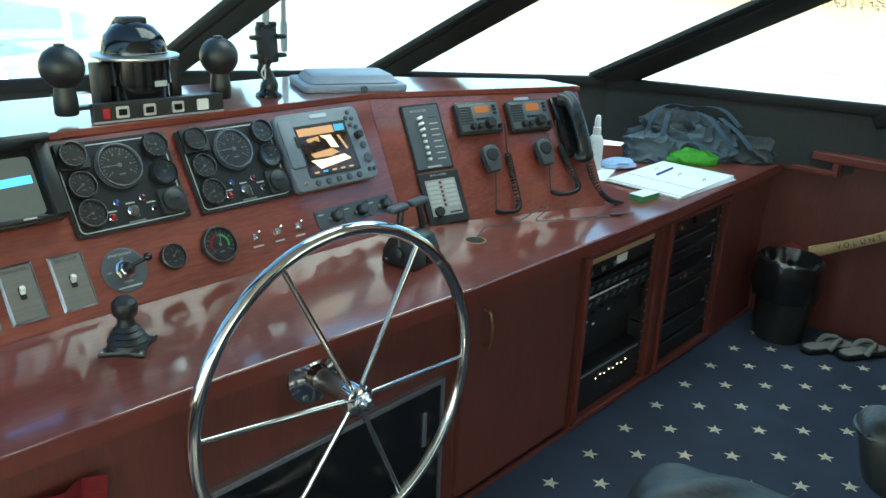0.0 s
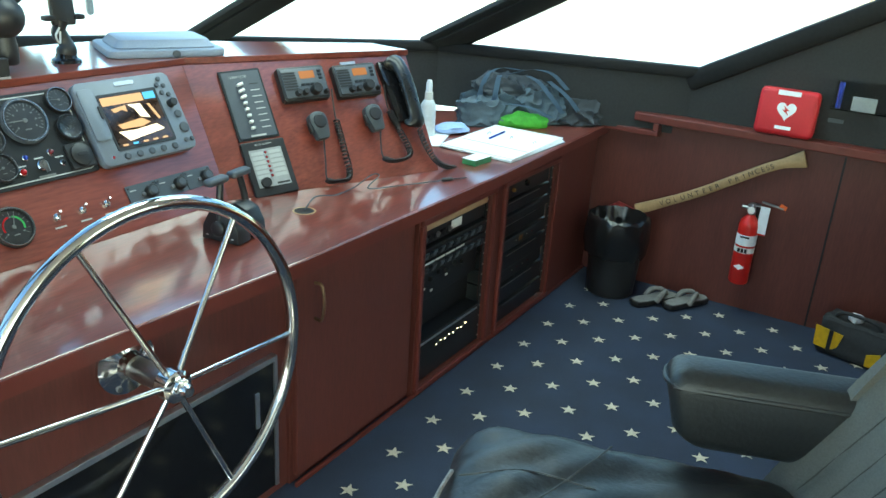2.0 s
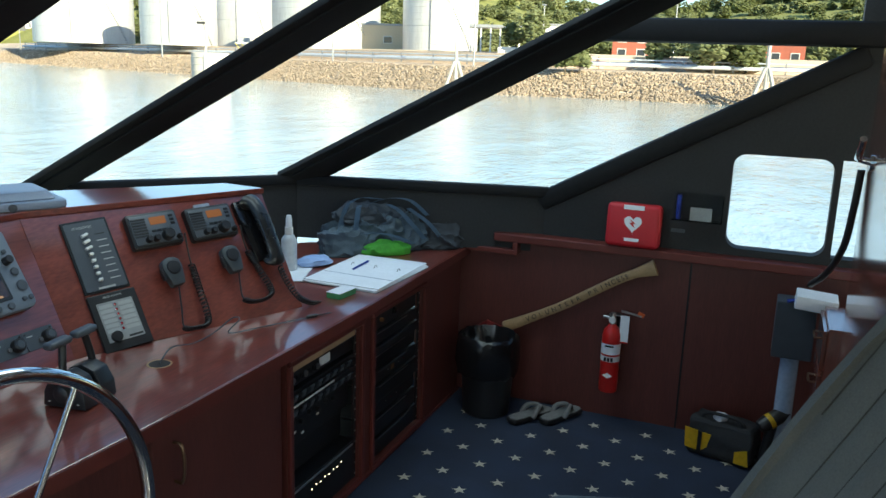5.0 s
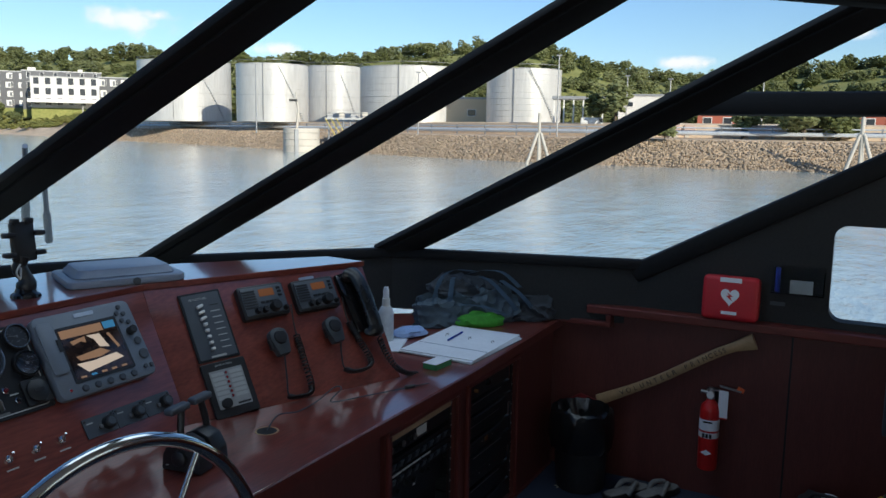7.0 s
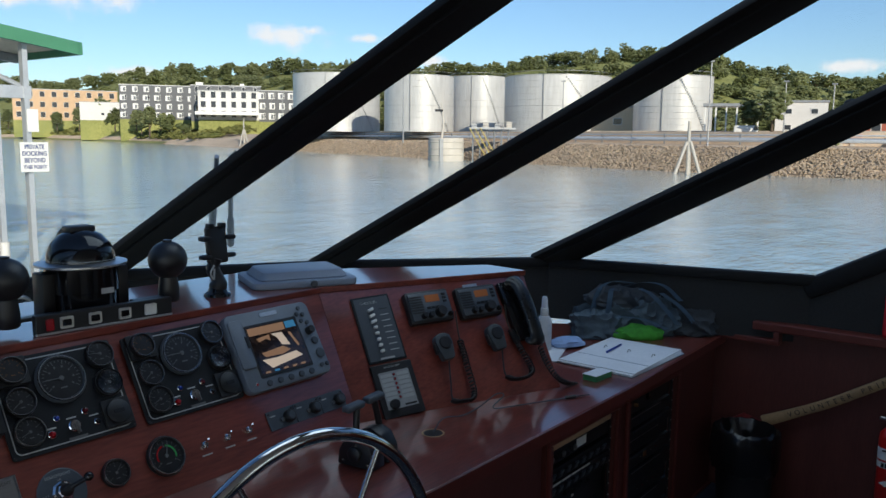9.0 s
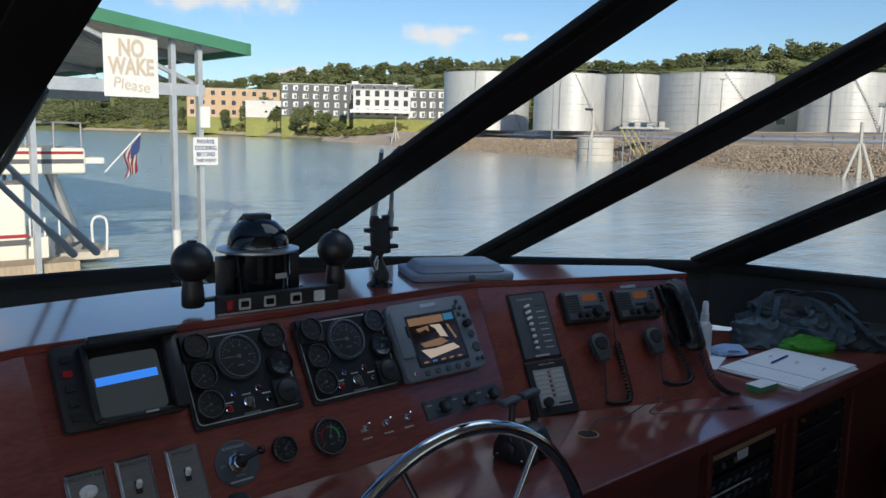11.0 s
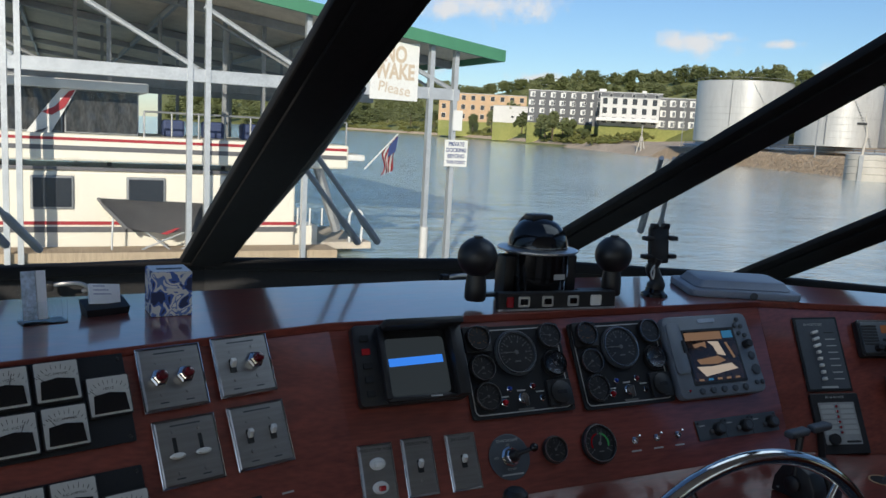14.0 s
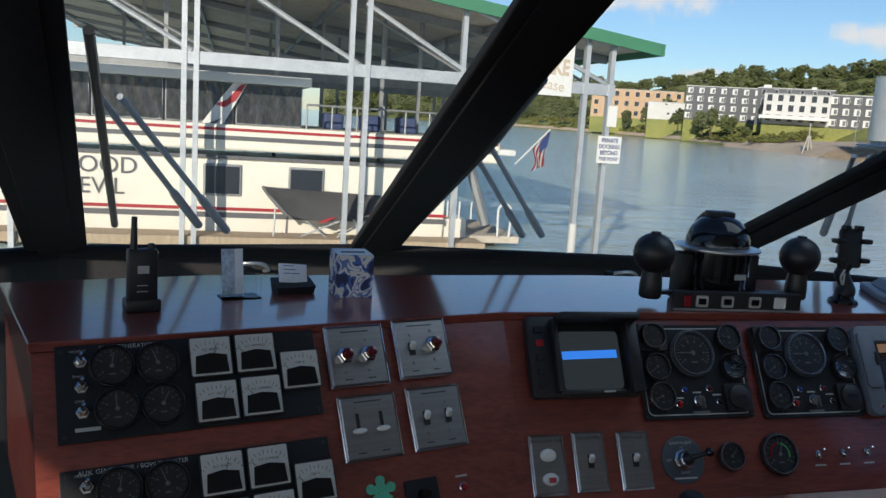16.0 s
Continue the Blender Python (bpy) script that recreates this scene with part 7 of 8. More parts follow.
def reach(az):
    """How much further off the hillside lies upstream."""
    table = ((0, 3.2), (20, 2.9), (28, 2.3), (33, 1.7), (38, 1.35), (46, 1.0), (180, 1.0))
    for (a0, k0), (a1, k1) in zip(table, table[1:]):
        if a0 <= az <= a1:
            return k0 + (k1 - k0) * (az - a0) / (a1 - a0)
    return 1.0


wood_a, wood_b = [], []
hill = bmesh.new()
hrows = []
for d, share in ((375, 0), (390, 0.30), (430, 0.55), (490, 0.78), (560, 0.97), (640, 0.97)):
    row = []
    for i in range(70):
        az = 6 + 2 * i
        dd = d * reach(az)
        zt = 1.6 + dd * math.tan(radians(skyline(az) * share)) - 8 * reach(az) if share else WATER_Z
        row.append(hill.verts.new((dd * math.sin(radians(az)), dd * math.cos(radians(az)), max(zt, WATER_Z + 5) if share else WATER_Z)))
    hrows.append(row)
for a, b2 in zip(hrows, hrows[1:]):
    for i in range(69):
        hill.faces.new((a[i], a[i + 1], b2[i + 1], b2[i]))
hill.normal_update()
if sum(f.normal.z for f in hill.faces) < 0:
    bmesh.ops.reverse_faces(hill, faces=hill.faces[:])
tagged(part("hillside", hill, GRASS), "low green wooded hillside", "ground", kind="structure")
for d, share, step in ((385, 0.40, 0.9), (420, 0.52, 0.9), (460, 0.68, 0.85), (510, 0.84, 0.8), (560, 1.0, 0.62), (575, 0.97, 0.7)):
    az = 7.0
    while az < 112:
        dd = d * reach(az) * rng.uniform(0.97, 1.03)
        a = radians(az + rng.uniform(-0.3, 0.3))
        size = reach(az) ** 0.7
        h = rng.uniform(10, 17) * size
        if d < 470 and 23 < az < 43:      # open ground round the apartments
            az += step
            continue
        zt = 1.6 + dd * math.tan(radians(skyline(az) * share)) * rng.uniform(0.93, 1.04)
        crown(wood_a if rng.random() < 0.55 else wood_b, dd * math.sin(a), dd * math.cos(a), zt - h, rng.uniform(5, 8.5) * size, h, 300, 0.78 * size, rng)
        az += step * rng.uniform(0.7, 1.3)
shape = (quad_v, quad_f)
scatter("far_wood", wood_a, LEAF, "green trees on the far hillside", "trees", shape, 0.3)
scatter("far_wood", wood_b, LEAF_B, "darker green trees on the far hillside", "trees", shape, 0.3)

# green bank upstream: bushes down to the water
bush = []
for _ in range(760):
    y = rng.uniform(415, 1150)
    f = rng.random()
    w = rng.uniform(1.5, 4.8)
    crown(bush, shore_at(y) + 8 + 50 * f, y, WATER_Z + 2.0 + 10.0 * f, w, w * rng.uniform(0.8, 1.6), 22, 0.9 + w * 0.08, rng)
for _ in range(420):
    y = rng.uniform(345, 470)
    f = rng.random()
    w = rng.uniform(1.2, 3.6)
    crown(bush, shore_at(y) + 5 + 40 * f, y, WATER_Z + 2.0 + 5.5 * f, w, w * rng.uniform(0.8, 1.5), 22, 0.7, rng)
LEAF_Y = material("young_leaves", (0.25, 0.29, 0.08), 0.7, vary=0.3, scale=0.10, fine=0.7, bump=0.0, second=(0.38, 0.37, 0.13))
thin_leaves(LEAF_Y)
scatter("bank_bushes", bush, LEAF_Y, "green bushes and weeds on the river bank", "bushes", shape, 0.3)
gs = bmesh.new()
last = None
for y in range(400, 1500, 20):
    x = shore_at(y)
    v = [gs.verts.new(q) for q in ((x - 2, y, WATER_Z - 0.3), (x + 4, y, WATER_Z + 1.2), (x + 20, y, WATER_Z + 8.0), (x + 60, y, WATER_Z + 13.5), (x + 220, y, WATER_Z + 17.0))]
    if last:
        for i in range(4):
            gs.faces.new((last[i], v[i], v[i + 1], last[i + 1]))
    last = v
gs.normal_update()
if sum(f.normal.z for f in gs.faces) < 0:
    bmesh.ops.reverse_faces(gs, faces=gs.faces[:])
tagged(part("grass_bank", gs, GRASS), "grassy green river bank", "ground", kind="structure")
BARK = material("bark", (0.10, 0.075, 0.05), 0.9, vary=0.3, fine=20, bump=0.4)


def tree(az, d, z, h, w, n, label, s=0.5):
    a = radians(az)
    x, y = d * math.sin(a), d * math.cos(a)
    t = thing("tree", label, "tree", pose(x, y, z), "trees on the bank")
    tr = tube(spline([(0, 0, -0.5), (0.1, 0, h * 0.3), (-0.1, 0.1, h * 0.7)], 4), [0.035 * h * (1 - 0.08 * i) for i in range(9)], 8)
    for k in range(5):
        aa = k * 1.3
        tube([(0, 0, h * (0.25 + 0.08 * k)), (w * 0.5 * math.cos(aa), w * 0.5 * math.sin(aa), h * (0.5 + 0.08 * k))], [0.014 * h, 0.006 * h], 6, tr)
    part("trunk", tr, BARK, t, smooth=True)
    pl_ = []
    crown(pl_, 0, 0, h * 0.08, w, h, n, s, rng)
    ob = scatter("crown", pl_, LEAF if rng.random() < 0.6 else LEAF_B, "", "", shape, 0.3)
    ob.parent = t
    del ob["kind"]


for az, d, z, h, w, n in ((32.4, 520, 0.5, 17, 5.5, 420), (29.6, 650, 5, 22, 9, 420), (28.2, 690, 4, 17, 7, 300), (26.9, 740, 4, 15, 6, 300), (25.6, 800, 6, 16, 8, 300), (24.2, 840, 6, 17, 8, 300), (22.6, 880, 6, 18, 9, 300), (21.0, 960, 8, 16, 8, 300), (30.9, 580, 5, 11, 5, 260), (31.6, 550, 4, 12, 5, 260), (33.1, 510, 4, 9, 4, 200), (34.5, 470, 1, 6, 3.2, 160), (31.9, 530, 2, 13, 5, 300), (33.6, 490, 1, 11, 4.5, 300), (30.3, 600, 4, 14, 6, 300), (73.7, 165, 3.0, 9, 3.6, 420), (72.6, 170, 3.0, 6, 3, 260), (81.9, 150, 1.0, 7.5, 3.0, 420), (85.6, 145, -1.5, 10.5, 5.0, 900), (87.6, 147, -2.0, 9.5, 4.6, 800), (76.0, 138, 0.2, 4.0, 2.4, 260), (77.0, 140, 0.4, 3.0, 1.8, 160)):
    tree(az, d, z, h, w, n, "green leafy tree on the river bank", 0.55 if d < 200 else 1.0)

# storage tanks
TANK = material("tank_paint", (0.50, 0.50, 0.49), 0.38, 0.15, vary=0.13, scale=0.15, fine=2, grain=(1, 1, 0.12), bump=0.0)
for azl, azr, d in ((41.7, 47.6, 285), (47.9, 52.7, 240), (52.5, 56.3, 275), (56.2, 63.4, 226), (64.9, 70.0, 203)):
    az, half = radians((azl + azr) / 2), radians((azr - azl) / 2)
    r = d * math.sin(half)
    top = 1.63 + d * math.tan(radians(4.12)) - 3.7
    tk = thing("storage_tank", "large white cylindrical oil storage tank", "tank", pose(d * math.sin(az), d * math.cos(az), 3.7), "tank farm")
    part("shell", lathe([(r, -0.5), (r, top), (r * 0.98, top + 0.05), (0, top + 0.7)], 72), TANK, tk, smooth=True)
    for k in range(1, 9):
        part("weld_band", lathe([(r + 0.02, top * k / 9 - 0.035), (r + 0.06, top * k / 9), (r + 0.02, top * k / 9 + 0.035)], 72, cap=False), FAR_STEEL if k == 4 else TANK, tk, smooth=True)
    part("top_curb", lathe([(r + 0.02, top - 0.15), (r + 0.14, top - 0.12), (r + 0.14, top), (r + 0.02, top + 0.02)], 72, cap=False), TANK, tk, smooth=True)
    part("roof_rail", tube([((r - 0.1) * math.cos(6.283 * i / 60), (r - 0.1) * math.sin(6.283 * i / 60), top + 0.9) for i in range(60)], 0.05, 5, closed=True), FAR_STEEL, tk)
    st = bmesh.new()
    toward = -(az + math.pi / 2)
    for k in range(24):
        a0 = 1.5 * math.pi - az + 0.9 - 0.032 * k
        c, s_ = math.cos(a0), math.sin(a0)
        box(-0.4, 0.4, -0.15, 0.15, -0.1, 0.1, bm=st, m=pose((r + 0.4) * c, (r + 0.4) * s_, top * k / 24) @ Matrix.Rotation(a0, 4, "Z"))
    part("stair", st, FAR_STEEL, tk)
    part("down_pipe", tube([((r + 0.2) * math.cos(1.5 * math.pi - az - 0.25), (r + 0.2) * math.sin(1.5 * math.pi - az - 0.25), z) for z in (0, top)], 0.12, 6), FAR_STEEL, tk)


def polar(az, d, z=0.0):
    """Axes at that bearing and distance: x to the right, y away, z up."""
    a = radians(az)
    return Matrix.Translation((d * math.sin(a), d * math.cos(a), z)) @ Matrix.Rotation(-a, 4, "Z")


PALE_PIPE = material("pale_blue_pipe", (0.50, 0.54, 0.58), 0.5, 0.1, vary=0.12, scale=0.5, fine=4, bump=0)
# pipe rack and low earth berm along the bank
pr = thing("pipe_rack", "long low pipeline on posts along the bank", "pipeline")
ys = list(range(-60, 260, 8))
for off, zz, rr in ((14, WATER_Z + 5.4, 0.32), (15, WATER_Z + 6.3, 0.12), (15.8, WATER_Z + 5.6, 0.30)):
    part("pipe", tube([(shore_at(y) + off, y - 4, zz) for y in ys], rr, 6), PALE_PIPE, pr)
for y in ys:
    part("post", box(-0.12, 0.12, -0.12, 0.12, 0, 1.9), FAR_STEEL, pr, m=pose(shore_at(y) + 15, y - 4, WATER_Z + 4.6))
# upright wall added for the berm, tan so the lit earth band shows
lw = bmesh.new()
for y0, y1 in zip(ys, ys[1:]):
    xa, xb = shore_at(y0) + 19, shore_at(y1) + 19
    hull([(xa, y0 - 5, WATER_Z + 4.4), (xa + 0.4, y0 - 5, WATER_Z + 4.4), (xb + 0.4, y1 - 5, WATER_Z + 4.4), (xb, y1 - 5, WATER_Z + 4.4), (xa, y0 - 5, WATER_Z + 6.9), (xa + 0.4, y0 - 5, WATER_Z + 6.9), (xb + 0.4, y1 - 5, WATER_Z + 6.9), (xb, y1 - 5, WATER_Z + 6.9)], lw)
tagged(part("earth_berm", lw, material("berm_tan", (0.60, 0.48, 0.36), 0.8, vary=0.15, scale=0.5)), "tan earth berm behind the pipeline, built as an upright wall", "wall", kind="structure")

# mooring cell with a loading arm
mc = thing("mooring_cell", "round concrete mooring cell with loading arm and steel stairs", "mooring", polar(52.2, 186, WATER_Z))
part("cell", lathe([(4.0, -1), (4.0, 5.0), (3.8, 5.2), (0, 5.2)], 28), CONCRETE, mc, smooth=True)
part("ladder", box(-0.4, 0.4, -4.12, -3.85, 0, 5.0), FAR_STEEL, mc, m=pose(-1, 0, 0))
part("loading_arm", tube([(-1, -1, 5.2), (-0.6, -1, 9), (-1.2, -1, 13.0)], [0.3, 0.25, 0.1], 8), CONCRETE, mc)
part("arm_head", box(-2.6, -0.8, -1.2, -0.8, 11.0, 11.5), RACK_METAL, mc)
for zc in (1.4, 2.8, 4.2):
    part("fender_ring", lathe([(4.02, zc - 0.12), (4.14, zc), (4.02, zc + 0.12)], 28, cap=False), CONCRETE, mc, smooth=True)
for i in range(6):
    part("platform_post", tube([(6 + 1.6 * i, -1 + 0.6 * (i % 2), 0), (6 + 1.6 * i, -1, 7.5)], 0.2, 6), FAR_STEEL, mc)
part("platform", box(5, 15.5, -2, 2, 7.2, 7.6), FAR_STEEL, mc)
for i in range(4):
    part("valve_box", box(-0.6, 0.6, -0.5, 0.5, 7.6, 8.4 + 0.5 * (i % 2)), CONCRETE if i % 2 else FAR_STEEL, mc, m=pose(6.3 + 2.6 * i, 0, 0))
part("rail", tube([(5, -2, 8.6), (15.5, -2, 8.6)], 0.07, 6), FAR_STEEL, mc)
for i in range(3):
    part("stair_rail", tube([(5.2 + 1.2 * i, -2.2, 7.4), (8.6 + 1.2 * i, -2.4, 1.6)], 0.1, 6), material("yellow_rail", (0.5, 0.4, 0.1), 0.6) if i == 0 else bpy.data.materials["yellow_rail"], mc)
DOLPHIN = material("pale_timber", (0.42, 0.40, 0.36), 0.8, vary=0.2)
for az, d, h in ((68.6, 134, 8.2), (38.4, 345, 12), (88.9, 128, 9.0)):
    dp = thing("mooring_dolphin", "mooring dolphin of leaning pale piles", "mooring piles", polar(az, d, WATER_Z), "mooring dolphins")
    for x0, y0, hh in ((-2.2, -0.8, 0.62), (2.2, -0.8, 0.62), (0, 0, 1.0), (0.3, 2.4, 0.62)):
        part("pile", tube([(x0 * 1.0, y0, -1), (x0 * 0.12, y0 * 0.1, h * hh)], 0.26, 10), DOLPHIN, dp, smooth=True)
lampm = FAR_STEEL
for az, d, h in ((49.2, 175, 12), (69.8, 150, 12.5), (74.4, 165, 10), (77.2, 175, 10), (60.2, 176, 11), (41.0, 300, 14), (83.0, 160, 12)):
    lp = thing("light_pole", "tall thin grey light pole in the tank yard", "light pole", polar(az, d, 2.5), "yard light poles")
    part("pole", tube([(0, 0, -2), (0, 0, h)], [0.16, 0.1], 8), lampm, lp)
    part("lamp_head", box(-0.5, 0.5, -0.25, 0.25, h, h + 0.25, 0.05), lampm, lp)


# buildings
def building(az, d, z0, w, depth, h, wall, label, cols, storeys, win_w, win_h, win_mat, trim=None, turn=0.0):
    b_ = thing("building", label, "building", polar(az, d, z0) @ Matrix.Rotation(radians(turn), 4, "Z"))
    part("wall", box(-w / 2, w / 2, 0, depth, 0, h), wall, b_)
    part("roof", box(-w / 2 - 0.3, w / 2 + 0.3, -0.3, depth + 0.3, h, h + 0.5), trim or FAR_STEEL, b_)
    part("foundation", box(-w / 2, w / 2, 0.1, depth, -14, 0), GRASS, b_)
    for s in range(storeys):
        for c in range(cols):
            x = -w / 2 + w * (c + 0.5) / cols
            z = h * (s + 0.3) / storeys
            fr_ = part("window", box(-win_w / 2 - 0.15, win_w / 2 + 0.15, -0.12, 0.02, -0.15, win_h + 0.15), TRIM_WHITE, b_, m=pose(x, 0, z))
            part("pane", box(-win_w / 2, win_w / 2, -0.16, -0.1, 0, win_h), win_mat, fr_)
    return b_


TRIM_WHITE = material("white_trim", (0.68, 0.68, 0.66), 0.6, vary=0.05, bump=0)
DARK_CLAD = material("dark_cladding", (0.10, 0.105, 0.115), 0.7, vary=0.15, scale=0.3, fine=3)
WHITE_CLAD = material("white_cladding", (0.58, 0.57, 0.55), 0.7, vary=0.08, scale=0.3, fine=3)
TAN_CLAD = material("tan_cladding", (0.50, 0.34, 0.21), 0.8, vary=0.15, scale=0.3, fine=3)
RED_BRICK = material("red_brick", (0.32, 0.095, 0.06), 0.85, vary=0.15, scale=0.5, fine=5)
WIN_DARK = material("far_window", (0.03, 0.035, 0.045), 0.1, vary=0.1, bump=0)
def bays(b_, w, h, cols, storeys):
    """White window bays standing proud of a facade."""
    for s in range(storeys):
        for c in range(cols):
            x, z = -w / 2 + w * (c + 0.28 + 0.1 * (s % 2)) / cols, h * (s + 0.22) / storeys
            bay = part("bay", box(-1.5, 1.5, -0.9, 0.1, 0, h / storeys * 0.62), TRIM_WHITE, b_, m=pose(x, 0, z))
            part("pane", box(-0.2, 1.2, -0.96, -0.88, 0.4, h / storeys * 0.5), PANE_GREY, bay)


PANE_GREY = material("grey_window", (0.16, 0.17, 0.19), 0.15, vary=0.15, bump=0)
ap1 = building(33.05, 565, 11.0, 48, 20, 21.5, DARK_CLAD, "dark clad apartment block with white window bays", 7, 4, 1.6, 3.0, WIN_DARK)
bays(ap1, 48, 21.5, 7, 4)
ap2 = building(37.45, 480, 10.0, 33, 20, 15.8, WHITE_CLAD, "white apartment block with large windows", 6, 3, 2.6, 3.4, WIN_DARK)
ap3 = building(40.7, 490, 9.5, 22, 20, 17.5, DARK_CLAD, "dark clad apartment block with white window bays", 4, 3, 1.6, 3.0, WIN_DARK)
bays(ap3, 22, 17.5, 4, 3)
back_ = building(37.3, 505, 9.5, 40, 12, 20.5, DARK_CLAD, "dark clad upper storey behind the white block", 6, 4, 1.6, 3.0, WIN_DARK)
part("roof_hut", box(-17, -13, 0.5, 6, 20.5, 22.5), TRIM_WHITE, back_)
part("roof_hut", box(8, 10.5, 0.5, 6, 20.5, 22.2), TRIM_WHITE, back_)
part("entry_canopy", box(-18, 16, -9, -0.2, 2.6, 4.4), TRIM_WHITE, ap2)
building(27.5, 760, 12, 80, 24, 25, TAN_CLAD, "long tan flat-roofed building", 9, 3, 3.6, 4.2, WIN_DARK)
building(29.6, 640, 11, 30, 14, 12.5, WHITE_CLAD, "plain white low building by the bank", 1, 1, 2.0, 1.5, WIN_DARK)
building(80.3, 205, 3.2, 9, 10, 6.2, RED_BRICK, "red brick two-storey house", 2, 2, 1.8, 1.4, WIN_DARK)
building(89.3, 200, 3.0, 12, 10, 7, RED_BRICK, "red brick building behind trees", 3, 2, 1.6, 1.4, WIN_DARK)
building(75.4, 225, 3.4, 12, 9, 8, WHITE_CLAD, "small pale block among the trees", 2, 2, 1.5, 1.2, WIN_DARK)
building(63.9, 215, 3.7, 14, 8, 6, material("pale_yellow_wall", (0.55, 0.47, 0.33), 0.8), "pale yellow shed between the tanks", 1, 1, 2, 1.5, WIN_DARK)
cn = thing("loading_canopy", "flat loading canopy with a parked white van", "canopy", polar(71.2, 178, 3.3))
part("canopy_roof", box(-5.5, 5.5, -3, 4, 5.2, 5.8), FAR_STEEL, cn)
for i in range(6):
    part("canopy_post", box(-0.15, 0.15, -0.15, 0.15, 0, 5.2), TRIM_WHITE, cn, m=pose(-5 + 2 * i, -2.5, 0))
vn = thing("van", "white van parked by the canopy", "van", polar(72.2, 168, 2.2))
part("body", box(-2.4, 2.0, -1, 1, 0.5, 2.4, 0.3), TRIM_WHITE, vn, smooth=True)
part("windscreen", box(1.2, 1.9, -1.02, 1.02, 1.5, 2.2), WIN_DARK, vn)
for x in (-1.5, 1.2):
    part("wheel", lathe([(0.4, -0.12), (0.4, 0.12)], 16), RACK_METAL, vn, m=pose(x, -1.0, 0.4, 90))
for az, d in ((77.6, 152), (78.6, 152), (79.6, 153), (82.6, 150), (83.6, 150)):
    sh = thing("yard_tank", "small pinkish horizontal tank on the bank", "tank", polar(az, d, 1.3), "yard tanks")
    part("drum", lathe([(0.2, -1.1), (1.0, -0.9), (1.0, 0.9), (0.2, 1.1)], 20), material("pinkish_paint", (0.50, 0.36, 0.30), 0.7) if az < 77.7 else bpy.data.materials["pinkish_paint"], sh, smooth=True, m=pose(0, 0, 1.0, 0, 90, 0))
    part("saddle", box(-0.8, 0.8, -0.5, 0.5, -0.4, 0.3), CONCRETE, sh)
pw = tagged(part("yard_wall", box(-17, 17, 0, 0.6, -1, 2.0), CONCRETE, m=polar(80.5, 160, 1.5)), "long pale concrete yard wall", "wall", kind="structure")

# ---- covered dock ----
GALV = material("galvanised_steel", (0.52, 0.54, 0.56), 0.45, 0.5, vary=0.12, scale=2, fine=12, bump=0.02)
ROOF_UNDER = material("roof_underside", (0.56, 0.49, 0.40), 0.8, vary=0.2, scale=0.8, fine=6, bump=0.1)
GREEN_TRIM = material("green_fascia", (0.06, 0.21, 0.12), 0.5, vary=0.12, scale=1)
dk = thing("covered_dock", "covered boat dock with green roof edge and steel posts", "dock")


def roof_z(x):
    return 4.75 + (15.8 - x) * 0.125


part("roof", hull([(-16, 29.6, roof_z(-16)), (15.8, 29.6, 4.75), (15.8, 110, 4.75), (-16, 110, roof_z(-16)), (-16, 29.6, roof_z(-16) + 0.12), (15.8, 29.6, 4.87), (15.8, 110, 4.87), (-16, 110, roof_z(-16) + 0.12)]), ROOF_UNDER, dk)
part("fascia", hull([(-16, 29.4, roof_z(-16) - 0.2), (15.9, 29.4, 4.5), (15.9, 29.58, 4.5), (-16, 29.58, roof_z(-16) - 0.2), (-16, 29.4, roof_z(-16) + 0.25), (15.9, 29.4, 4.95), (15.9, 29.58, 4.95), (-16, 29.58, roof_z(-16) + 0.25)]), GREEN_TRIM, dk)
part("side_fascia", box(15.82, 16.0, 29.4, 110, 4.5, 4.95), GREEN_TRIM, dk)
for y in range(34, 110, 12):
    part("purlin", hull([(-16, y, roof_z(-16) - 0.35), (15.8, y, 4.4), (15.8, y + 0.25, 4.4), (-16, y + 0.25, roof_z(-16) - 0.35), (-16, y, roof_z(-16) - 0.02), (15.8, y, 4.73), (15.8, y + 0.25, 4.73), (-16, y + 0.25, roof_z(-16) - 0.02)]), FAR_STEEL, dk)
for x in range(-14, 16, 6):
    part("rafter", box(x, x + 0.15, 30, 110, roof_z(x) - 0.3, roof_z(x) - 0.03), FAR_STEEL, dk)
for y, mt in ((30.0, GALV), (40.0, FAR_STEEL), (50.0, FAR_STEEL)):
    part("beam", box(-16, 14.3, y - 0.1, y + 0.1, 2.85, 3.3, 0.02), mt, dk)
for x in (-7.2, -1.75, -1.35, 3.95, 4.55, 8.1, 13.05, 14.1):
    part("post", box(x - 0.09, x + 0.09, 29.86, 30.14, WATER_Z - 1, roof_z(x) - 0.05), GALV, dk)
for x in (13.05,):
    part("pile_sleeve", lathe([(0.16, 0), (0.16, 1.4)], 16), WHITE_CLAD, dk, m=pose(x, 29.9, WATER_Z))
for x, y in ((-2.7, 35), (1.6, 35), (6.0, 35), (7.6, 35), (-8, 40), (-4, 40), (0.5, 40), (4, 40), (7, 40), (10, 40), (-10, 50), (-6, 50), (-2, 50), (2, 50), (6, 50), (9, 50), (12, 50)):
    part("rear_post", box(x - 0.08, x + 0.08, y - 0.08, y + 0.08, WATER_Z - 1, roof_z(x) - 0.1), FAR_STEEL, dk)
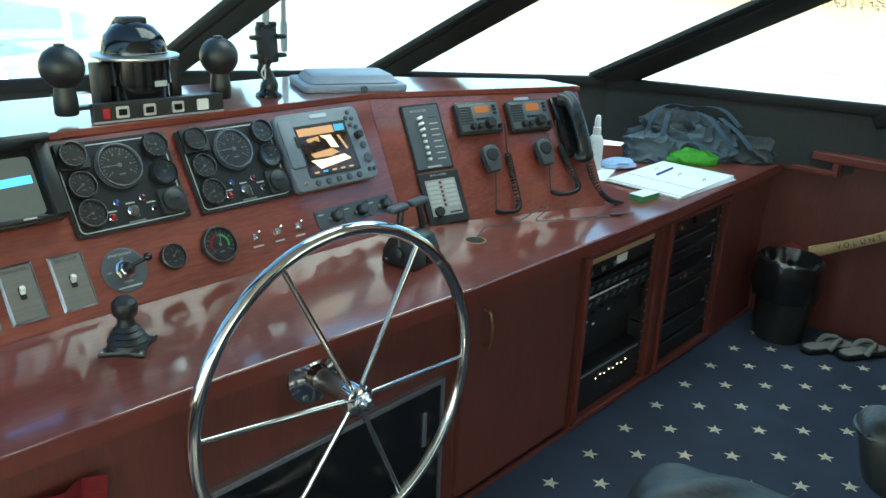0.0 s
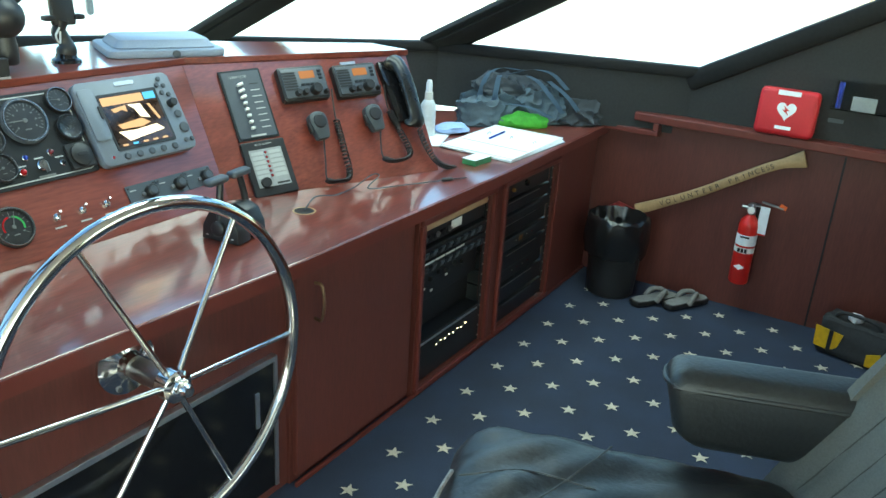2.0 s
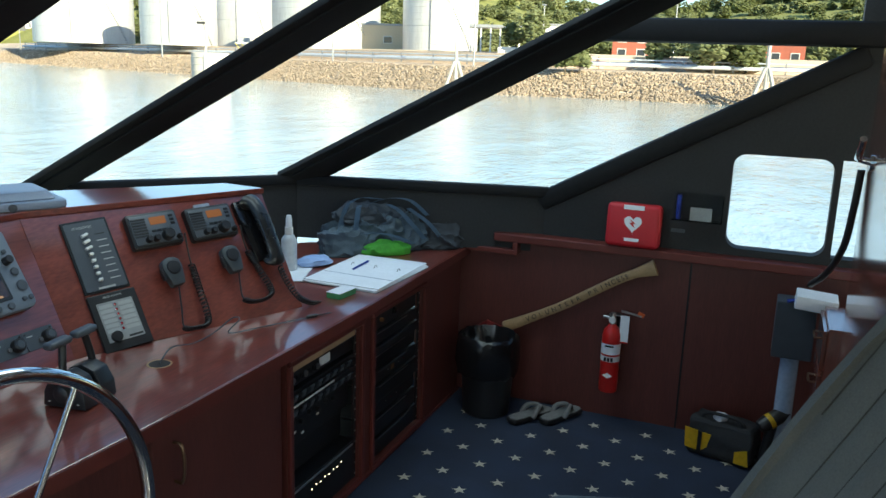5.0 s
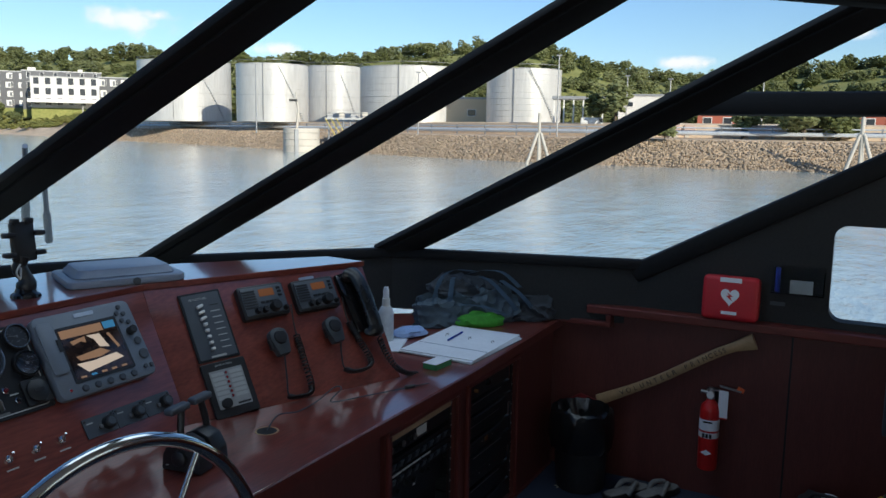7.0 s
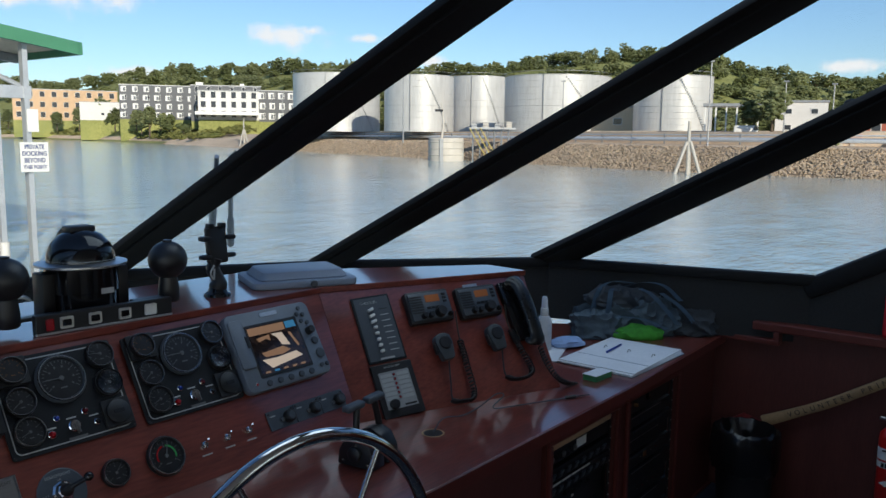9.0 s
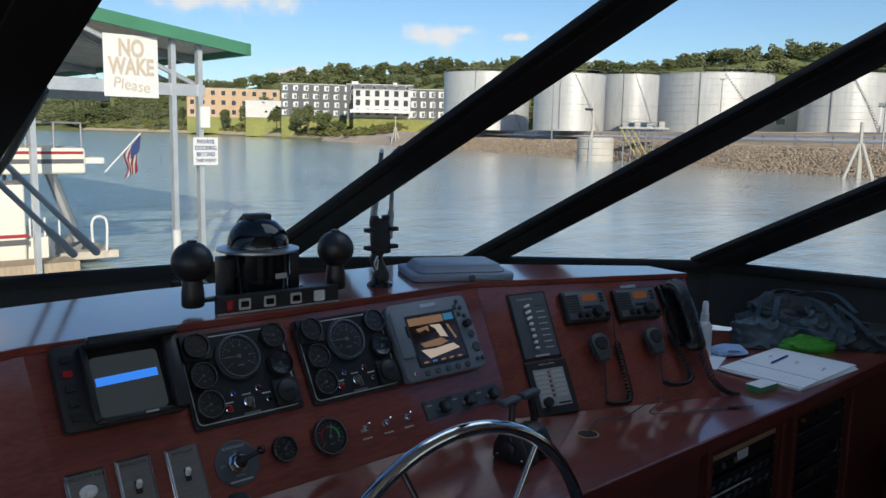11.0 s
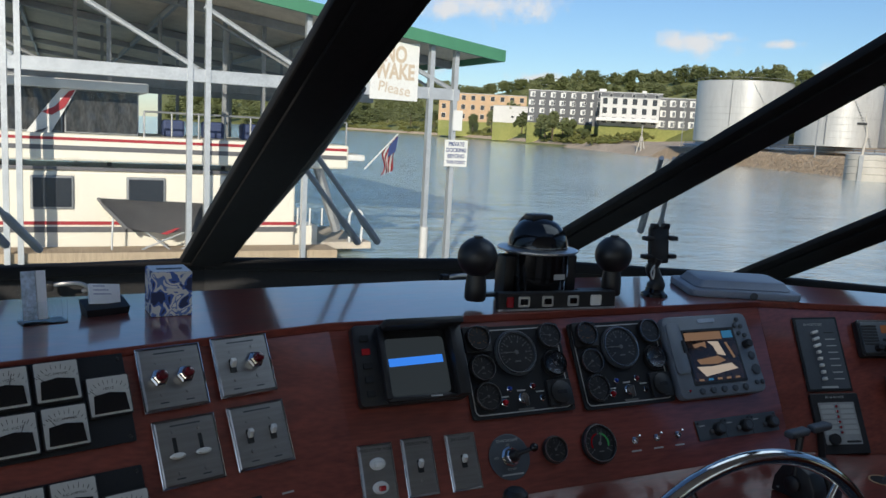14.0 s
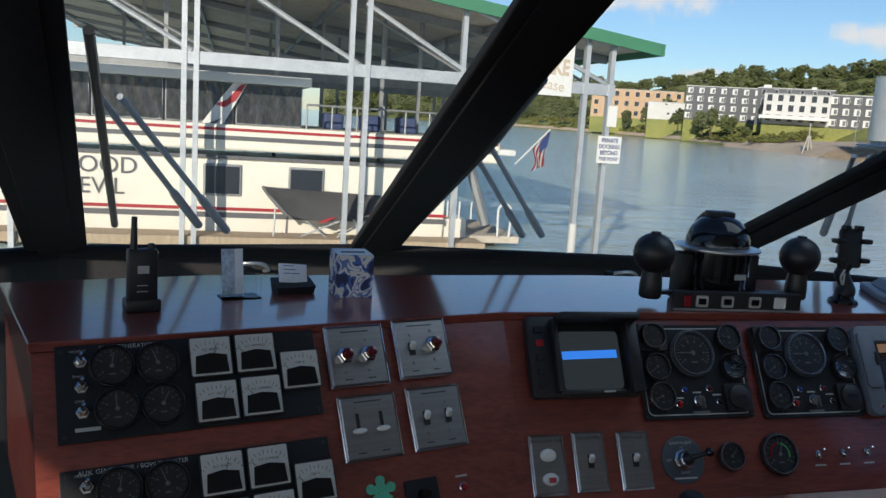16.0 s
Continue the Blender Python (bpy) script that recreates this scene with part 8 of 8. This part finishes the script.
for x0, x1 in ((-1.5, -7.5), (4.2, -1.5), (8.3, 4.2), (13.9, 8.3)):
    zt = roof_z(x1) - 0.1
    part("brace", tube([(x0, 29.95, 3.3), (x0 + (x1 - x0) * 0.95, 29.95, min(zt, 3.3 + abs(x1 - x0) * 0.52))], 0.09, 6), GALV, dk)
    part("brace", tube([(x0 + 1.5, 33, 3.0), (x0 - 3.5, 33, min(roof_z(x0 - 3.5) - 0.2, 5.5))], 0.06, 6), FAR_STEEL, dk)
part("walkway", box(-16, 9.5, 30.05, 31.5, -3.45, -3.12), material("weathered_deck", (0.42, 0.33, 0.23), 0.85, vary=0.25, scale=2, fine=20, grain=(8, 1, 1)), dk)
ns_ = thing("no_wake_sign", "white sign with NO WAKE lettering on the dock", "sign", Matrix.Translation((11.47, 29.86, 3.8)) @ pose(0, 0, 0, 90))
part("board", box(-0.98, 0.98, -1.09, 1.09, -0.03, 0.03, 0.01), TRIM_WHITE, ns_)
SIGN_GREY = material("sign_lettering", (0.52, 0.43, 0.33), 0.7, vary=0.1)
for s, sz, y in (("NO", 0.62, 0.60), ("WAKE", 0.60, -0.04)):
    text(s, sz * 1.12, SIGN_GREY, ns_, pose(0, y, 0.036) @ Matrix.Diagonal((0.84, 1.2, 1, 1)), bold=0.035)
text("Please", 0.54, SIGN_GREY, ns_, pose(0, -0.68, 0.036) @ Matrix(((1, 0.25, 0, 0), (0, 1, 0, 0), (0, 0, 1, 0), (0, 0, 0, 1))))
ps_ = thing("private_docking_sign", "small white sign with dark blue lettering", "sign", Matrix.Translation((14.2, 29.75, 0.78)) @ pose(0, 0, 0, 90))
part("board", box(-0.5, 0.5, -0.53, 0.53, -0.02, 0.02, 0.005), TRIM_WHITE, ps_)
SIGN_BLUE = material("sign_blue", (0.03, 0.05, 0.16), 0.6)
for i, s in enumerate(("PRIVATE", "DOCKING", "BEYOND", "THIS POINT")):
    text(s, 0.22 if i < 3 else 0.185, SIGN_BLUE, ps_, pose(0, 0.36 - 0.24 * i, 0.024) @ Matrix.Diagonal((0.86, 1, 1, 1)), bold=0.03)
part("small_notice", box(-0.2, 0.2, 0.9, 1.7, -0.02, 0.02), TRIM_WHITE, ps_)

# houseboat in the slip
HULL_W = material("boat_gelcoat", (0.78, 0.74, 0.64), 0.35, vary=0.05, scale=0.5, fine=5, bump=0)
STRIPE_R, STRIPE_G = material("red_stripe", (0.35, 0.03, 0.04), 0.5), material("grey_stripe", (0.12, 0.12, 0.13), 0.5)
hb = thing("houseboat", "large white houseboat with red and grey stripes", "boat")
Y0 = 31.6
part("hull", box(-16, 8.2, Y0, 37.5, -3.3, -0.45, 0.08), HULL_W, hb)
part("stern_deck", box(8.2, 9.2, Y0 + 0.2, 37.3, -3.3, -2.4, 0.05), HULL_W, hb)
part("swim_platform", box(9.2, 11.6, Y0 + 0.4, 37, -3.4, -3.1, 0.04), ROOF_UNDER, hb)
part("upper_deck", box(-16, 10.3, Y0 - 0.15, 37.6, -0.1, 0.85, 0.1), HULL_W, hb)
part("deck_overhang", box(8.0, 11.0, Y0 - 0.1, 37.6, 0.25, 0.5, 0.05), TRIM_WHITE, hb)
for z, t_, mt in ((0.62, 0.1, STRIPE_R), (0.28, 0.16, STRIPE_G), (-0.42, 0.12, STRIPE_G), (-2.35, 0.12, STRIPE_R), (-2.62, 0.2, STRIPE_G)):
    part("stripe", box(-16, 10.2 if z > 0 else 8.25, Y0 - 0.17 if z > 0 else Y0 - 0.02, Y0, z, z + t_), mt, hb)
part("cabin", box(-16, 2.4, Y0 + 0.5, 37, 0.85, 2.4, 0.05), STRIPE_G, hb)
part("cabin_roof", box(-16, 2.75, Y0 - 0.1, 37.5, 2.38, 2.72, 0.06), TRIM_WHITE, hb)
CURTAIN = material("clear_curtain", (0.045, 0.047, 0.05), 0.16, vary=0.5, scale=2.2, fine=9, grain=(1.5, 1, 0.5), bump=0.3)
for i in range(7):
    w = part("window", box(-15.0 + 2.5 * i, -12.56 + 2.5 * i, Y0 + 0.36, Y0 + 0.5, 0.86, 2.38, 0.02), FAR_STEEL, hb)
    cur = bmesh.new()
    rows_ = [[cur.verts.new((-14.95 + 2.5 * i + 2.34 * k / 26, Y0 + 0.32 + 0.035 * noise.noise(Vector((k * 0.55 + 9 * i, j * 0.5, 1))) + 0.02 * math.sin(k * 1.1 + j * 0.6), 0.92 + 1.42 * j / 10)) for k in range(27)] for j in range(11)]
    for ra, rb_ in zip(rows_, rows_[1:]):
        for k in range(26):
            cur.faces.new((ra[k], ra[k + 1], rb_[k + 1], rb_[k]))
    part("clear_curtain", cur, CURTAIN, w, smooth=True)
sw = part("swoosh_panel", prism([(-1.85, -0.1), (-0.95, -0.1), (0.42, 2.4), (-0.08, 2.4), (-0.75, 1.5)], 0, 0.1), TRIM_WHITE, hb, m=pose(0, Y0 + 0.3, 0, 90))
part("swoosh_stripe", prism([(-0.72, 1.55), (-0.3, 1.75), (0.15, 2.3), (0.36, 2.36), (0.02, 1.75), (-0.4, 1.45)], 0.1, 0.13), STRIPE_R, sw)
part("swoosh_edge", prism([(-1.5, 0.3), (-1.2, 0.75), (-0.5, 1.05), (-0.75, 0.8), (-1.1, 0.5)], 0.1, 0.13), STRIPE_G, sw)
part("swoosh_line", prism([(-1.75, 0.0), (-1.0, 0.42), (-0.75, 0.78), (-1.05, 0.3)], 0.1, 0.13), STRIPE_G, sw)
for x0, x1, z0, z1 in ((-1.1, 0.28, -1.8, -0.62), (2.0, 3.35, -1.75, -0.62), (-14, -12.6, -1.8, -0.62), (-9.0, -7.6, -1.8, -0.62)):
    w = part("side_window", box(x0, x1, Y0 - 0.05, Y0, z0, z1, 0.04), FAR_STEEL, hb)
    part("pane", box(x0 + 0.08, x1 - 0.08, Y0 - 0.08, Y0 - 0.04, z0 + 0.08, z1 - 0.08, 0.02), WIN_DARK, w)
for i in range(9):
    part("rail_post", tube([(2.6 + 0.95 * i, Y0, 0.85), (2.6 + 0.95 * i, Y0, 1.75)], 0.035, 6), FAR_STEEL, hb)
part("deck_rail", tube([(2.6, Y0, 1.75), (10.2, Y0, 1.75)], 0.04, 6), FAR_STEEL, hb)
for i in range(3):
    part("deck_chair", box(3.4 + 1.5 * i, 4.2 + 1.5 * i, Y0 + 1.5, Y0 + 2.3, 0.85, 1.5, 0.1), material("blue_chair", (0.04, 0.06, 0.14), 0.7) if i == 0 else bpy.data.materials["blue_chair"], hb)
part("stern_arch", tube([(9.0, Y0 + 0.2, 0.3), (10.0, Y0 + 0.2, -2.6)], 0.2, 8), FAR_STEEL, hb)
part("stern_ladder", tube(spline([(10.6, Y0 + 0.3, -3.1), (10.6, Y0 + 0.3, -1.9), (11.1, Y0 + 0.3, -1.9), (11.1, Y0 + 0.3, -3.1)], 5), 0.05, 6), TRIM_WHITE, hb)
for i in range(4):
    part("stern_rail", tube([(8.4 + 0.5 * i, Y0 + 0.3, -2.4), (8.4 + 0.5 * i, Y0 + 0.3, -1.7)], 0.04, 6), TRIM_WHITE, hb)
text("GOOD", 0.84, STRIPE_G, hb, Matrix.Translation((-4.7, Y0 - 0.03, -0.86)) @ pose(0, 0, 0, 90))
text("EVIL", 0.84, STRIPE_G, hb, Matrix.Translation((-4.6, Y0 - 0.03, -1.62)) @ pose(0, 0, 0, 90))
fg = thing("flag", "red and white striped flag hanging from a slanting staff", "flag", pose(12.0, 31.4, 0))
part("staff", tube([(-1.05, 0, -0.05), (0.34, 0, 1.42)], 0.03, 6), TRIM_WHITE, fg)
for i in range(7):
    bm = bmesh.new()
    prev = None
    for j in range(13):
        f = j / 12
        fold = 0.05 * math.sin(7 * f + i * 0.5)
        lx = 0.30 - 0.075 * i - (0.16 - 0.01 * i) * f + fold
        zt_ = 1.36 - 0.08 * i - (1.42 - 0.05 * i) * f
        a_, b_ = bm.verts.new((lx, 0.09 * math.sin(6 * f + i), zt_)), bm.verts.new((lx - 0.073, 0.09 * math.sin(6 * f + i + 1), zt_ - 0.075))
        if prev:
            bm.faces.new((prev[0], prev[1], b_, a_))
        prev = (a_, b_)
    bmesh.ops.solidify(bm, geom=bm.faces[:], thickness=0.01)
    part("stripe", bm, STRIPE_R if i % 2 == 0 else TRIM_WHITE, fg, smooth=True)
can = bmesh.new()
hull([(0.31, -0.12, 1.34), (-0.06, -0.12, 0.92), (-0.12, -0.12, 0.45), (0.22, -0.12, 0.72), (0.31, -0.1, 1.34), (-0.06, -0.1, 0.92), (-0.12, -0.1, 0.45), (0.22, -0.1, 0.72)], can)
part("canton", can, SIGN_BLUE, fg, "dark blue corner field")
CANVAS = material("grey_canvas", (0.15, 0.15, 0.155), 0.85, vary=0.15, scale=2, fine=30, bump=0.2)
dg = thing("deck_awning", "grey canvas awning stretched over a folding steel frame", "awning", pose(0, 30.95, 0))
aw = bmesh.new()
edge_top = [(1.07, -1.37), (2.0, -1.36), (2.9, -1.38), (3.8, -1.42), (4.8, -1.48), (5.6, -1.53)]
edge_low = [(1.25, -1.62), (1.85, -2.30), (2.6, -2.48), (3.3, -2.55), (4.5, -2.40), (5.5, -2.0)]
nets = []
for (xa, za), (xb, zb) in zip(edge_top, edge_low):
    nets.append([aw.verts.new((xa + (xb - xa) * k / 6, 0.9 - 1.2 * (k / 6) ** 0.7 + 0.03 * noise.noise(Vector((xa, k, 3))), za + (zb - za) * (k / 6) ** 1.35)) for k in range(7)])
for na, nb in zip(nets, nets[1:]):
    for k in range(6):
        aw.faces.new((na[k], na[k + 1], nb[k + 1], nb[k]))
bmesh.ops.solidify(aw, geom=aw.faces[:], thickness=0.02)
part("canvas", aw, CANVAS, dg, smooth=True)
part("front_roll", tube([(1.02, 0.9, -1.36), (1.3, -0.2, -1.68), (1.95, -0.35, -2.36)], 0.07, 8), CANVAS, dg, smooth=True)
for p_, q_ in (((1.5, -2.0), (1.45, -3.25)), ((2.3, -3.2), (3.9, -2.5)), ((2.6, -2.5), (3.5, -3.2)), ((3.7, -3.2), (5.2, -2.3)), ((4.4, -2.4), (4.9, -3.2))):
    part("frame_tube", tube([(p_[0], -0.25, p_[1]), (q_[0], -0.25, q_[1])], 0.035, 6), GALV, dg)
part("trim_flash", prism([(3.05, -2.55), (3.55, -2.35), (3.75, -2.33), (3.3, -2.58)], 0, 0.02), STRIPE_R, dg, m=pose(0, -0.36, 0, 90))
